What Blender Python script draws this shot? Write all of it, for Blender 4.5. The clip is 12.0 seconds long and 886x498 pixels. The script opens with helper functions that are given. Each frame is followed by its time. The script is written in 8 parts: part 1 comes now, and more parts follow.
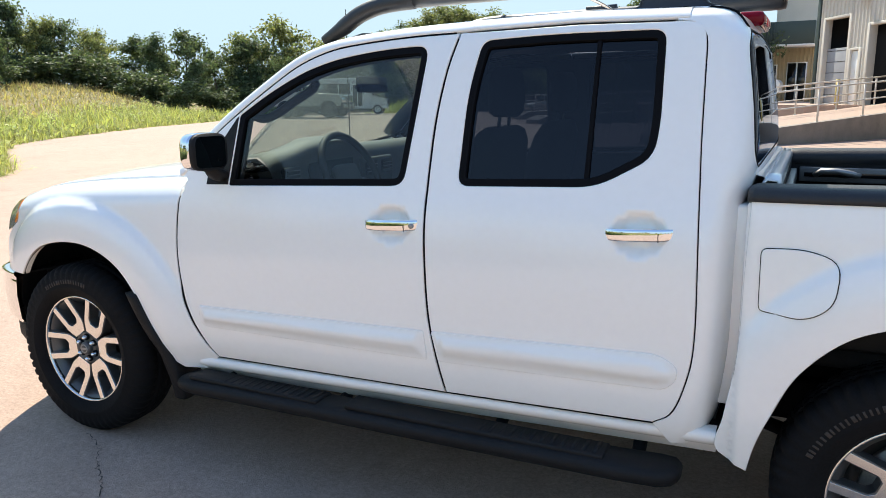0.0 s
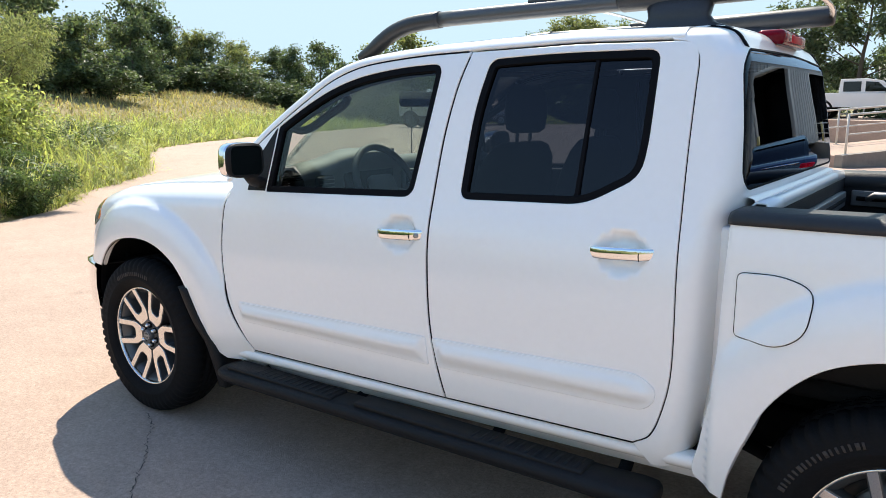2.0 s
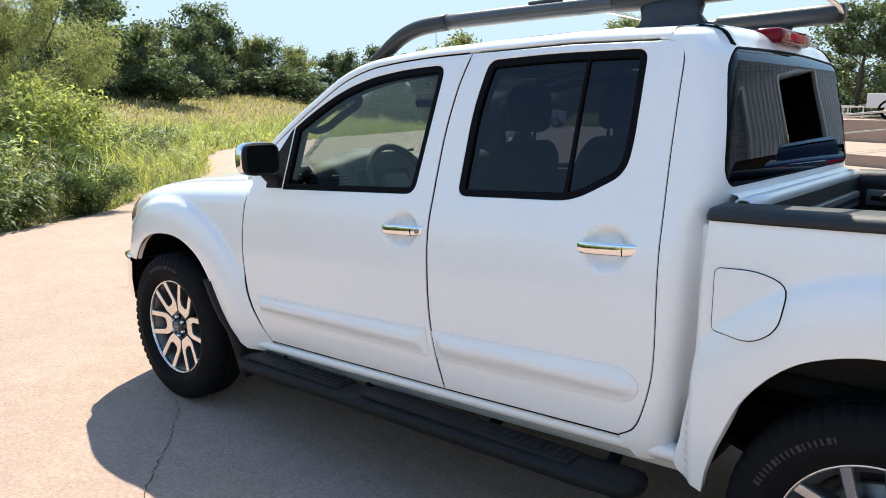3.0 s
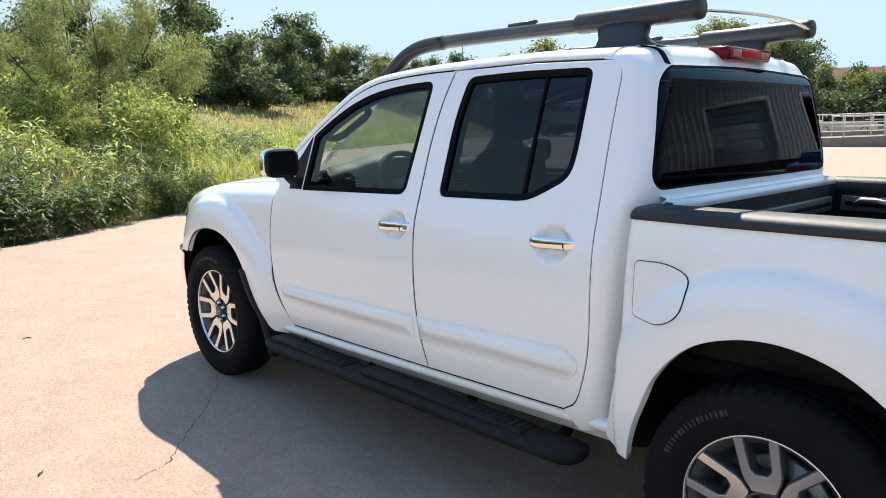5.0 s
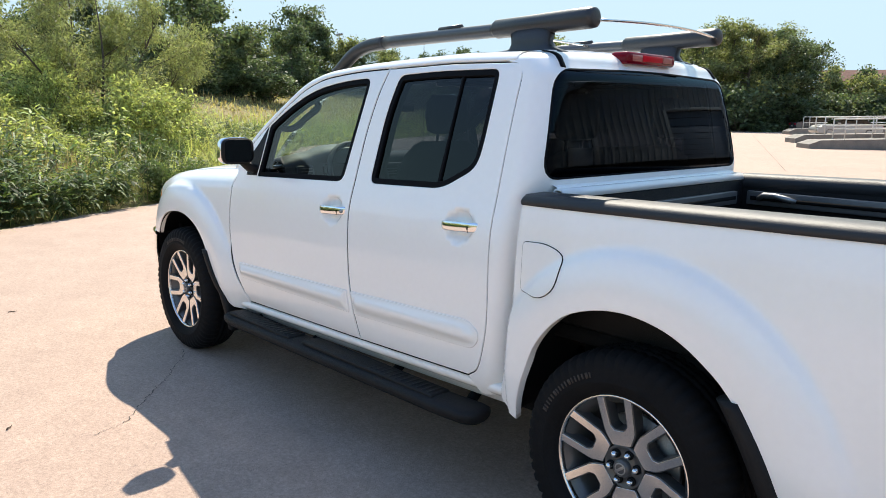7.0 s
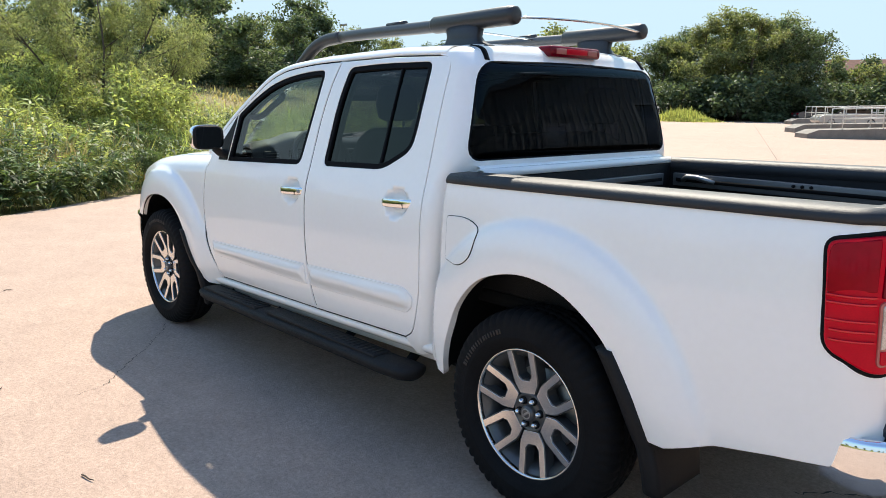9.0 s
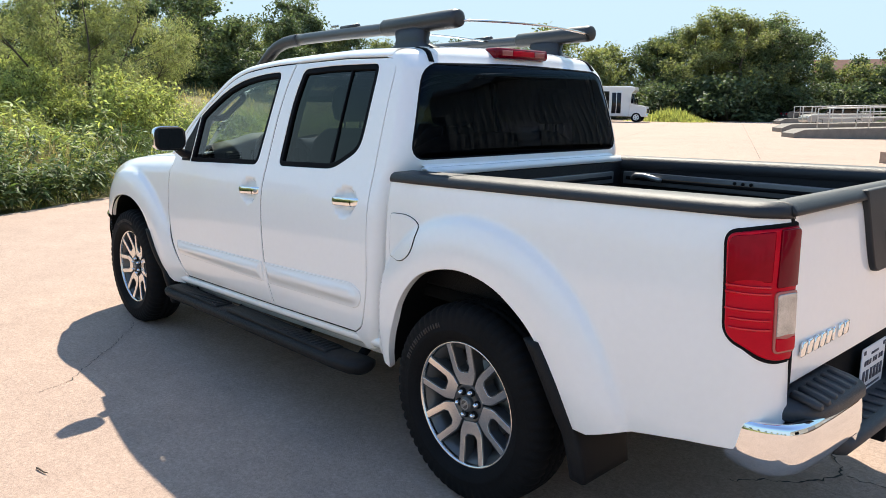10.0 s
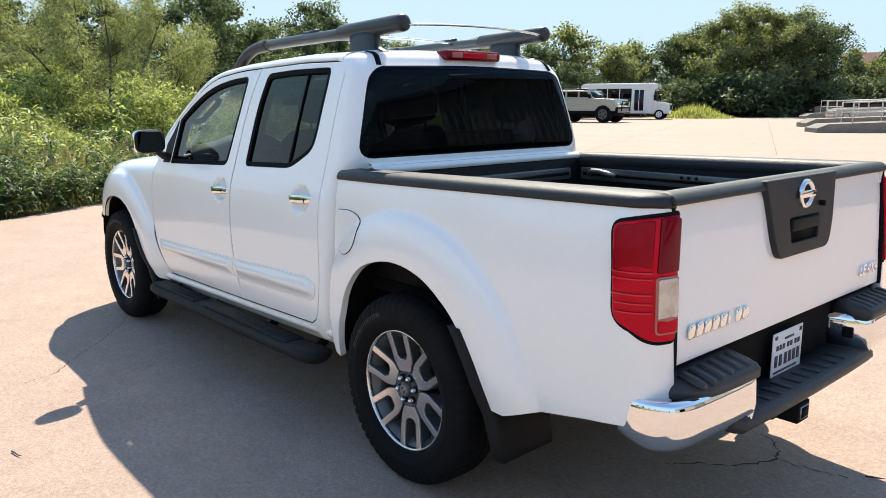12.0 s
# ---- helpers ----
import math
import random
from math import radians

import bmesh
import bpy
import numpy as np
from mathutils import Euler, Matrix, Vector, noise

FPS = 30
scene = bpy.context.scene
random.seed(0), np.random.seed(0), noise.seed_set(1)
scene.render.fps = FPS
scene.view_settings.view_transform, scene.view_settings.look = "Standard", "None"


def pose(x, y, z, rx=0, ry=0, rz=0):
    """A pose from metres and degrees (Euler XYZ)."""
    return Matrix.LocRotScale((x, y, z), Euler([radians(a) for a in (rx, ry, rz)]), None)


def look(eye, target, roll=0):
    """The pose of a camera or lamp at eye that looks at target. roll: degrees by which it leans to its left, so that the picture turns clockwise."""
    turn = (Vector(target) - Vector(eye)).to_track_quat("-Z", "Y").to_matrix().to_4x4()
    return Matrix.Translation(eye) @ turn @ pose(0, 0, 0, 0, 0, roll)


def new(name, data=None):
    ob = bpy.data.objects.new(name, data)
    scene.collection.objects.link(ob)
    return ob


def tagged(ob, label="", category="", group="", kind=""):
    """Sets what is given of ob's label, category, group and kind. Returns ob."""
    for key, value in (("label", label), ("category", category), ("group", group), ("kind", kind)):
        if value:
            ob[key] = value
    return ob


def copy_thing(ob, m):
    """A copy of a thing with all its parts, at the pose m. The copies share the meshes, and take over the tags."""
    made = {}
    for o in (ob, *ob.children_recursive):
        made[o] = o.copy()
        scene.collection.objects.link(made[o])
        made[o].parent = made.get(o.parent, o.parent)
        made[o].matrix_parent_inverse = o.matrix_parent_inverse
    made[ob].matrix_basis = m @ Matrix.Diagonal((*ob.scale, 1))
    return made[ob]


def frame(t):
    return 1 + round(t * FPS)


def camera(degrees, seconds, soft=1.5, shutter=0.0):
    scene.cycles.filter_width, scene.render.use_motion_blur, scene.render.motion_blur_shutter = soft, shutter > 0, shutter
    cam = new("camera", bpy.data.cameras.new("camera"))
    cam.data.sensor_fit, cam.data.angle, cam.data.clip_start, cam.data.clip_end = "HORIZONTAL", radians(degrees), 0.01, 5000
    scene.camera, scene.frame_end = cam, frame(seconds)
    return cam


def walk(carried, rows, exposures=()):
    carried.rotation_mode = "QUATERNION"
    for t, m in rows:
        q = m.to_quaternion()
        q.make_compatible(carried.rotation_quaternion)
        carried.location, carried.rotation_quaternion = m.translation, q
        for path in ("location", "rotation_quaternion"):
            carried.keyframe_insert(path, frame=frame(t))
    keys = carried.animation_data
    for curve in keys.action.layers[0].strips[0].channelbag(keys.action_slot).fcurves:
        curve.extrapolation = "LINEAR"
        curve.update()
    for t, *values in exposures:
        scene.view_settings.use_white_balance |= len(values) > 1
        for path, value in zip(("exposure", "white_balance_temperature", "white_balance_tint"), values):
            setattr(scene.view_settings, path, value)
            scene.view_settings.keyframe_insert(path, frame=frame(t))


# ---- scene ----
cam = camera(61.2, 12.0, soft=0.65)
PATH = [
    (0, (2.833, -3.046, 1.475), (1.974, -1.285, 1.074), -0.5),
    (0.5, (2.987, -2.997, 1.481), (2.028, -1.29, 1.075), -0.5),
    (1, (3.066, -3.001, 1.486), (2.036, -1.333, 1.091), -0.3),
    (1.5, (3.138, -3.005, 1.489), (2.052, -1.37, 1.107), 0.0),
    (2, (3.23, -2.92, 1.492), (2.089, -1.32, 1.119), 0.2),
    (2.5, (3.328, -2.86, 1.476), (2.132, -1.299, 1.108), 0.1),
    (3, (3.441, -2.868, 1.482), (2.182, -1.358, 1.116), -0.1),
    (5, (3.965, -2.867, 1.502), (2.542, -1.507, 1.151), -0.2),
    (5.5, (4.072, -2.809, 1.497), (2.637, -1.462, 1.145), 0.1),
    (6, (4.165, -2.775, 1.494), (2.726, -1.431, 1.139), 0.4),
    (6.5, (4.287, -2.819, 1.499), (2.85, -1.475, 1.14), 0.7),
    (7, (4.418, -2.835, 1.504), (2.984, -1.489, 1.14), 0.9),
    (8.8, (4.823, -2.872, 1.494), (3.379, -1.543, 1.112), 0.9),
    (9, (4.858, -2.857, 1.5), (3.418, -1.525, 1.112), 0.8),
    (9.5, (4.97, -2.795, 1.502), (3.536, -1.456, 1.115), 0.7),
    (10, (5.06, -2.771, 1.501), (3.631, -1.426, 1.116), 0.6),
    (10.5, (5.153, -2.808, 1.502), (3.722, -1.464, 1.118), 0.4),
    (11, (5.255, -2.784, 1.503), (3.817, -1.447, 1.119), 0.3),
    (11.5, (5.341, -2.684, 1.505), (3.887, -1.365, 1.118), -0.0),
    (12, (5.404, -2.616, 1.504), (3.927, -1.324, 1.119), -0.3),
]
walk(cam, [(t, look(eye, target, roll)) for t, eye, target, roll in PATH], [(0.0, 1.35), (12.0, 1.32)])

# ---- world, sun, exposure ----
SUN_WAY = Vector((-0.54, 0.62, 1.0)).normalized()
world = bpy.data.worlds.new("world")
scene.world = world
world.use_nodes = True
_wn = world.node_tree.nodes
_sky = _wn.new("ShaderNodeTexSky")
_sky.sky_type, _sky.sun_disc = "NISHITA", False
_sky.sun_elevation, _sky.sun_rotation = math.asin(SUN_WAY.z), math.atan2(SUN_WAY.x, SUN_WAY.y)
_sky.air_density, _sky.dust_density, _sky.ozone_density, _sky.altitude = 1.0, 0.1, 2.5, 300
# clear dry air: no haze glare near the horizon
_clear = _wn.new("ShaderNodeVectorMath")
_clear.operation = "MINIMUM"
_clear.inputs[1].default_value = (2.10, 2.78, 3.24)
world.node_tree.links.new(_sky.outputs[0], _clear.inputs[0])
world.node_tree.links.new(_clear.outputs[0], _wn["Background"].inputs[0])
_wn["Background"].inputs[1].default_value = 0.128
_sun = bpy.data.lights.new("sun", "SUN")
_sun.energy, _sun.angle, _sun.color = 3.60, radians(0.53), (1.0, 0.92, 0.78)
sun = new("sun", _sun)
sun.matrix_world = look((-20, 22, 40), Vector((-20, 22, 40)) - SUN_WAY)

# ---- materials ----


def material(name, color, rough=0.5, metal=0.0, coat=0.0, vary=0.0, scale=8.0, bump=0.0, bump_scale=60.0, spec=0.5, random_tint=0.0, island=False):
    """Principled surface with variation at two scales and fine relief."""
    m = bpy.data.materials.new(name)
    m.use_nodes = True
    nt = m.node_tree
    b = nt.nodes["Principled BSDF"]
    b.inputs["Base Color"].default_value = (*color, 1)
    b.inputs["Roughness"].default_value = rough
    b.inputs["Metallic"].default_value = metal
    b.inputs["Coat Weight"].default_value = coat
    b.inputs["Coat Roughness"].default_value = 0.02
    b.inputs["Specular IOR Level"].default_value = spec
    tc = nt.nodes.new("ShaderNodeTexCoord")
    last = None
    if vary > 0:
        n1 = nt.nodes.new("ShaderNodeTexNoise")
        n1.inputs["Scale"].default_value = scale
        n1.inputs["Detail"].default_value = 6
        n2 = nt.nodes.new("ShaderNodeTexNoise")
        n2.inputs["Scale"].default_value = scale * 14
        n2.inputs["Detail"].default_value = 3
        nt.links.new(tc.outputs["Object"], n1.inputs["Vector"])
        nt.links.new(tc.outputs["Object"], n2.inputs["Vector"])
        add = nt.nodes.new("ShaderNodeMath")
        add.operation = "ADD"
        nt.links.new(n1.outputs[0], add.inputs[0])
        nt.links.new(n2.outputs[0], add.inputs[1])
        mr = nt.nodes.new("ShaderNodeMapRange")
        mr.inputs["From Min"].default_value, mr.inputs["From Max"].default_value = 0.65, 1.35
        mr.inputs["To Min"].default_value, mr.inputs["To Max"].default_value = 1 - vary, 1 + vary
        nt.links.new(add.outputs[0], mr.inputs["Value"])
        last = mr.outputs[0]
    if random_tint > 0:
        src = nt.nodes.new("ShaderNodeNewGeometry").outputs["Random Per Island"] if island else nt.nodes.new("ShaderNodeObjectInfo").outputs["Random"]
        mr = nt.nodes.new("ShaderNodeMapRange")
        mr.inputs["To Min"].default_value, mr.inputs["To Max"].default_value = 1 - random_tint, 1 + random_tint
        nt.links.new(src, mr.inputs["Value"])
        if last is None:
            last = mr.outputs[0]
        else:
            mm = nt.nodes.new("ShaderNodeMath")
            mm.operation = "MULTIPLY"
            nt.links.new(last, mm.inputs[0])
            nt.links.new(mr.outputs[0], mm.inputs[1])
            last = mm.outputs[0]
    if last is not None:
        vm = nt.nodes.new("ShaderNodeVectorMath")
        vm.operation = "SCALE"
        vm.inputs[0].default_value = color
        nt.links.new(last, vm.inputs["Scale"])
        nt.links.new(vm.outputs[0], b.inputs["Base Color"])
    if bump > 0:
        nb = nt.nodes.new("ShaderNodeTexNoise")
        nb.inputs["Scale"].default_value = bump_scale
        nb.inputs["Detail"].default_value = 4
        nt.links.new(tc.outputs["Object"], nb.inputs["Vector"])
        bp = nt.nodes.new("ShaderNodeBump")
        bp.inputs["Strength"].default_value = bump
        bp.inputs["Distance"].default_value = 0.01
        nt.links.new(nb.outputs[0], bp.inputs["Height"])
        nt.links.new(bp.outputs[0], b.inputs["Normal"])
    return m


def glass_material(name, tint, ior=1.5, gloss=(1, 1, 1)):
    """A thin pane: a tinted see-through sheet with a mirror gloss after Fresnel."""
    m = bpy.data.materials.new(name)
    m.use_nodes = True
    nt = m.node_tree
    out = nt.nodes["Material Output"]
    nt.nodes.remove(nt.nodes["Principled BSDF"])
    tr = nt.nodes.new("ShaderNodeBsdfTransparent")
    tr.inputs[0].default_value = (*tint, 1)
    gl = nt.nodes.new("ShaderNodeBsdfGlossy")
    gl.inputs["Roughness"].default_value = 0.0
    gl.inputs["Color"].default_value = (*gloss, 1)
    lw = nt.nodes.new("ShaderNodeLayerWeight")
    lw.inputs["Blend"].default_value = 0.5
    pw = nt.nodes.new("ShaderNodeMath")
    pw.operation = "POWER"
    pw.inputs[1].default_value = 5.0
    fr = nt.nodes.new("ShaderNodeMapRange")
    f0 = ((ior - 1) / (ior + 1)) ** 2
    fr.inputs["To Min"].default_value, fr.inputs["To Max"].default_value = f0, 1.0
    nt.links.new(lw.outputs["Facing"], pw.inputs[0])
    nt.links.new(pw.outputs[0], fr.inputs["Value"])
    mx = nt.nodes.new("ShaderNodeMixShader")
    nt.links.new(fr.outputs[0], mx.inputs[0])
    nt.links.new(tr.outputs[0], mx.inputs[1])
    nt.links.new(gl.outputs[0], mx.inputs[2])
    nt.links.new(mx.outputs[0], out.inputs[0])
    return m


PAINT = material("pearl_white_paint", (0.94, 0.927, 0.900), rough=0.32, coat=0.8, vary=0.015, scale=3.0, bump=0.012, bump_scale=9.0)
BLACK_PLASTIC = material("black_textured_plastic", (0.009, 0.0092, 0.0102), rough=0.6, spec=0.25, vary=0.25, scale=7.0, bump=0.25, bump_scale=420.0)
GREY_PLASTIC = material("charcoal_plastic", (0.021, 0.0225, 0.026), rough=0.5, spec=0.4, vary=0.12, scale=6.0, bump=0.2, bump_scale=500.0)
DULL_BLACK = material("dull_black", (0.006, 0.006, 0.0066), rough=0.9, spec=0.2, vary=0.3, scale=6.0)
RUBBER_SEAL = material("rubber_seal", (0.005, 0.0053, 0.007), rough=0.7, spec=0.08, vary=0.1)
CHROME = material("chrome", (0.86, 0.87, 0.88), rough=0.035, metal=1.0, vary=0.02, scale=5.0, bump=0.01, bump_scale=14.0)
TYRE = material("tyre_rubber", (0.0075, 0.0075, 0.0082), rough=0.8, spec=0.15, vary=0.3, scale=9.0, bump=0.15, bump_scale=160.0)
TYRE_MARK = material("worn_tyre_lettering", (0.045, 0.036, 0.030), rough=0.8, vary=0.3, scale=20.0)
ALLOY = material("machined_alloy", (0.76, 0.75, 0.73), rough=0.2, metal=1.0, vary=0.05, scale=10.0, bump=0.03, bump_scale=700.0)
ALLOY_DARK = material("dark_painted_alloy", (0.075, 0.076, 0.078), rough=0.4, metal=0.3, coat=0.4, vary=0.1, scale=10.0)
STEEL = material("dull_steel", (0.32, 0.32, 0.32), rough=0.5, metal=0.9, vary=0.2, scale=12.0)
RAIL_GREY = material("anodised_grey_rail", (0.17, 0.175, 0.18), rough=0.42, metal=0.6, vary=0.08, scale=10.0)
RACK_GREY = material("satin_graphite_rack", (0.10, 0.103, 0.108), rough=0.38, metal=0.5, vary=0.08, scale=6.0, bump=0.05, bump_scale=300.0)
RACK_BLACK = material("rack_end_plastic", (0.030, 0.031, 0.034), rough=0.42, vary=0.15, scale=8.0, bump=0.1, bump_scale=300.0)
RED_LENS = material("red_lamp_lens", (0.58, 0.002, 0.018), rough=0.3, coat=0.2, spec=0.05, vary=0.10, scale=18.0)
RED_LENS_DARK = material("dark_red_lamp_lens", (0.17, 0.0006, 0.010), rough=0.2, coat=0.3, spec=0.1, vary=0.06, scale=14.0)
CLEAR_LENS = material("clear_lamp_lens", (0.50, 0.48, 0.45), rough=0.14, coat=1.0, metal=0.5, vary=0.40, scale=30.0)
AMBER_LENS = material("amber_lamp_lens", (0.75, 0.22, 0.02), rough=0.1, coat=1.0, vary=0.05)
GLASS_CLEAR = glass_material("windscreen_glass", (0.80, 0.86, 0.83))
GLASS_TINT = glass_material("lightly_tinted_glass", (0.48, 0.52, 0.52))
GLASS_DARK = glass_material("dark_tinted_glass", (0.085, 0.096, 0.125), 1.42)
GLASS_REAR = glass_material("dark_privacy_glass", (0.034, 0.039, 0.050), 1.23, (0.62, 0.78, 1.0))
CABIN = material("charcoal_cabin_plastic", (0.050, 0.049, 0.050), rough=0.6, vary=0.12, scale=6.0, bump=0.15, bump_scale=400.0)
CABIN_LIGHT = material("graphite_cabin_trim", (0.20, 0.19, 0.175), rough=0.65, vary=0.1, scale=6.0, bump=0.1, bump_scale=400.0)
CLOTH = material("dark_seat_leather", (0.035, 0.034, 0.035), rough=0.55, vary=0.2, scale=9.0, bump=0.15, bump_scale=200.0)
PLATE_WHITE = material("paper_plate", (0.75, 0.75, 0.76), rough=0.6, vary=0.05, scale=30.0)
INK = material("dark_print", (0.05, 0.055, 0.08), rough=0.6)
PINK_LENS = material("pale_red_reflector", (0.42, 0.10, 0.09), rough=0.15, coat=0.6, vary=0.1, scale=30.0)
# charcoal lightened: the sky's reflection on the pads is put into the colour
STEP_PLASTIC = material("sky_lit_step_plastic", (0.040, 0.042, 0.047), rough=0.5, spec=0.4, vary=0.15, scale=9.0, bump=0.2, bump_scale=400.0)
DASH_GREY = material("warm_grey_dash_plastic", (0.165, 0.160, 0.148), rough=0.6, vary=0.1, scale=6.0, bump=0.15, bump_scale=400.0)
MID_RED = material("mid_red_lamp_lens", (0.30, 0.0008, 0.010), rough=0.25, coat=0.2, spec=0.05, vary=0.2, scale=40.0)
RED_BAND = material("bright_red_lens_band", (0.62, 0.006, 0.02), rough=0.2, coat=0.2, vary=0.05)

# ---- building helpers ----
from mathutils.geometry import delaunay_2d_cdt


def part(name, bm, mat, parent=None, label="", smooth=True):
    """Links a bmesh as one mesh object under a thing or under a part."""
    me = bpy.data.meshes.new(name)
    bm.to_mesh(me)
    bm.free()
    return link_mesh(name, me, mat, parent, label, smooth)


def link_mesh(name, me, mat, parent=None, label="", smooth=True):
    for m in mat if isinstance(mat, (list, tuple)) else (mat,):
        me.materials.append(m)
    if smooth:
        me.polygons.foreach_set("use_smooth", [True] * len(me.polygons))
    ob = new(name, me)
    if parent is not None:
        ob.parent = parent
    if label:
        ob["label"] = label
    return ob


def thing(name, label, category, group="", kind="", at=None):
    ob = new(name)
    ob.empty_display_size = 0.2
    if at is not None:
        ob.matrix_basis = at
    return tagged(ob, label, category, group, kind)


def curve_through(pts, step=0.02, closed=False):
    """Smooth line through points, at about even steps."""
    p = [np.array(q, float) for q in pts]
    n = len(p)
    out = []
    for i in range(n if closed else n - 1):
        a, b = p[i], p[(i + 1) % n]
        pa = p[(i - 1) % n] if closed or i > 0 else 2 * a - b
        pb = p[(i + 2) % n] if closed or i + 2 < n else 2 * b - a
        d = np.linalg.norm(b - a)
        ma = (b - pa) * d / max(1e-6, np.linalg.norm(b - a) + np.linalg.norm(a - pa))
        mb = (pb - a) * d / max(1e-6, np.linalg.norm(pb - b) + np.linalg.norm(b - a))
        k = max(1, int(math.ceil(d / step)))
        for j in range(k):
            s = j / k
            out.append((2 * s**3 - 3 * s**2 + 1) * a + (s**3 - 2 * s**2 + s) * ma + (-2 * s**3 + 3 * s**2) * b + (s**3 - s**2) * mb)
    if not closed:
        out.append(p[-1])
    return [tuple(float(c) for c in q) for q in out]


def straight(pts, step=0.03):
    out = []
    for a, b in zip(pts, pts[1:]):
        k = max(1, int(math.ceil(math.dist(a, b) / step)))
        out += [tuple(a[c] + (b[c] - a[c]) * j / k for c in range(len(a))) for j in range(k)]
    return out + [tuple(pts[-1])]


def rounded(pts, r, n=5):
    """A closed outline with rounded corners; r is one radius or one for each corner."""
    out = []
    m = len(pts)
    for i in range(m):
        a, b, c = (Vector(pts[(i + k) % m]) for k in (-1, 0, 1))
        rr = r[i] if isinstance(r, (list, tuple)) else r
        u, v = a - b, c - b
        rr = min(rr, u.length * 0.48, v.length * 0.48)
        p, q = b + u.normalized() * rr, b + v.normalized() * rr
        for j in range(n + 1):
            s = j / n
            out.append(tuple((1 - s) ** 2 * p + 2 * s * (1 - s) * b + s * s * q))
    return out


def joined(*lines):
    """One outline out of several lines, without doubled points."""
    out = []
    for ln in lines:
        for p in ln:
            if not out or math.dist(p, out[-1]) > 0.004:
                out.append((p[0], p[1]))
    if math.dist(out[0], out[-1]) < 0.004:
        out.pop()
    return out


def inside(poly, pts):
    pts = np.asarray(pts)
    res = np.zeros(len(pts), bool)
    px, py = pts[:, 0], pts[:, 1]
    q = np.asarray(poly)
    for (x0, y0), (x1, y1) in zip(q, np.roll(q, -1, 0)):
        cross = ((y0 > py) != (y1 > py)) & (px < (x1 - x0) * (py - y0) / ((y1 - y0) if y1 != y0 else 1e-9) + x0)
        res ^= cross
    return res


def edge_dist(poly, pts):
    pts = np.asarray(pts)
    best = np.full(len(pts), 1e9)
    q = np.asarray(poly)
    for a, b in zip(q, np.roll(q, -1, 0)):
        ab = b - a
        t = np.clip(((pts - a) @ ab) / max(1e-12, ab @ ab), 0, 1)
        best = np.minimum(best, np.linalg.norm(pts - (a + t[:, None] * ab), axis=1))
    return best


def area(poly):
    q = np.asarray(poly)
    r = np.roll(q, -1, 0)
    return 0.5 * float(np.sum(q[:, 0] * r[:, 1] - r[:, 0] * q[:, 1]))


def offset_loop(poly, d):
    """The outline moved outward by d (inward: minus)."""
    q = np.asarray(poly)
    if area(q) < 0:
        q = q[::-1]
    t = np.roll(q, -1, 0) - np.roll(q, 1, 0)
    n = np.stack([t[:, 1], -t[:, 0]], 1)
    n /= np.maximum(1e-9, np.linalg.norm(n, axis=1))[:, None]
    return q + n * d, n


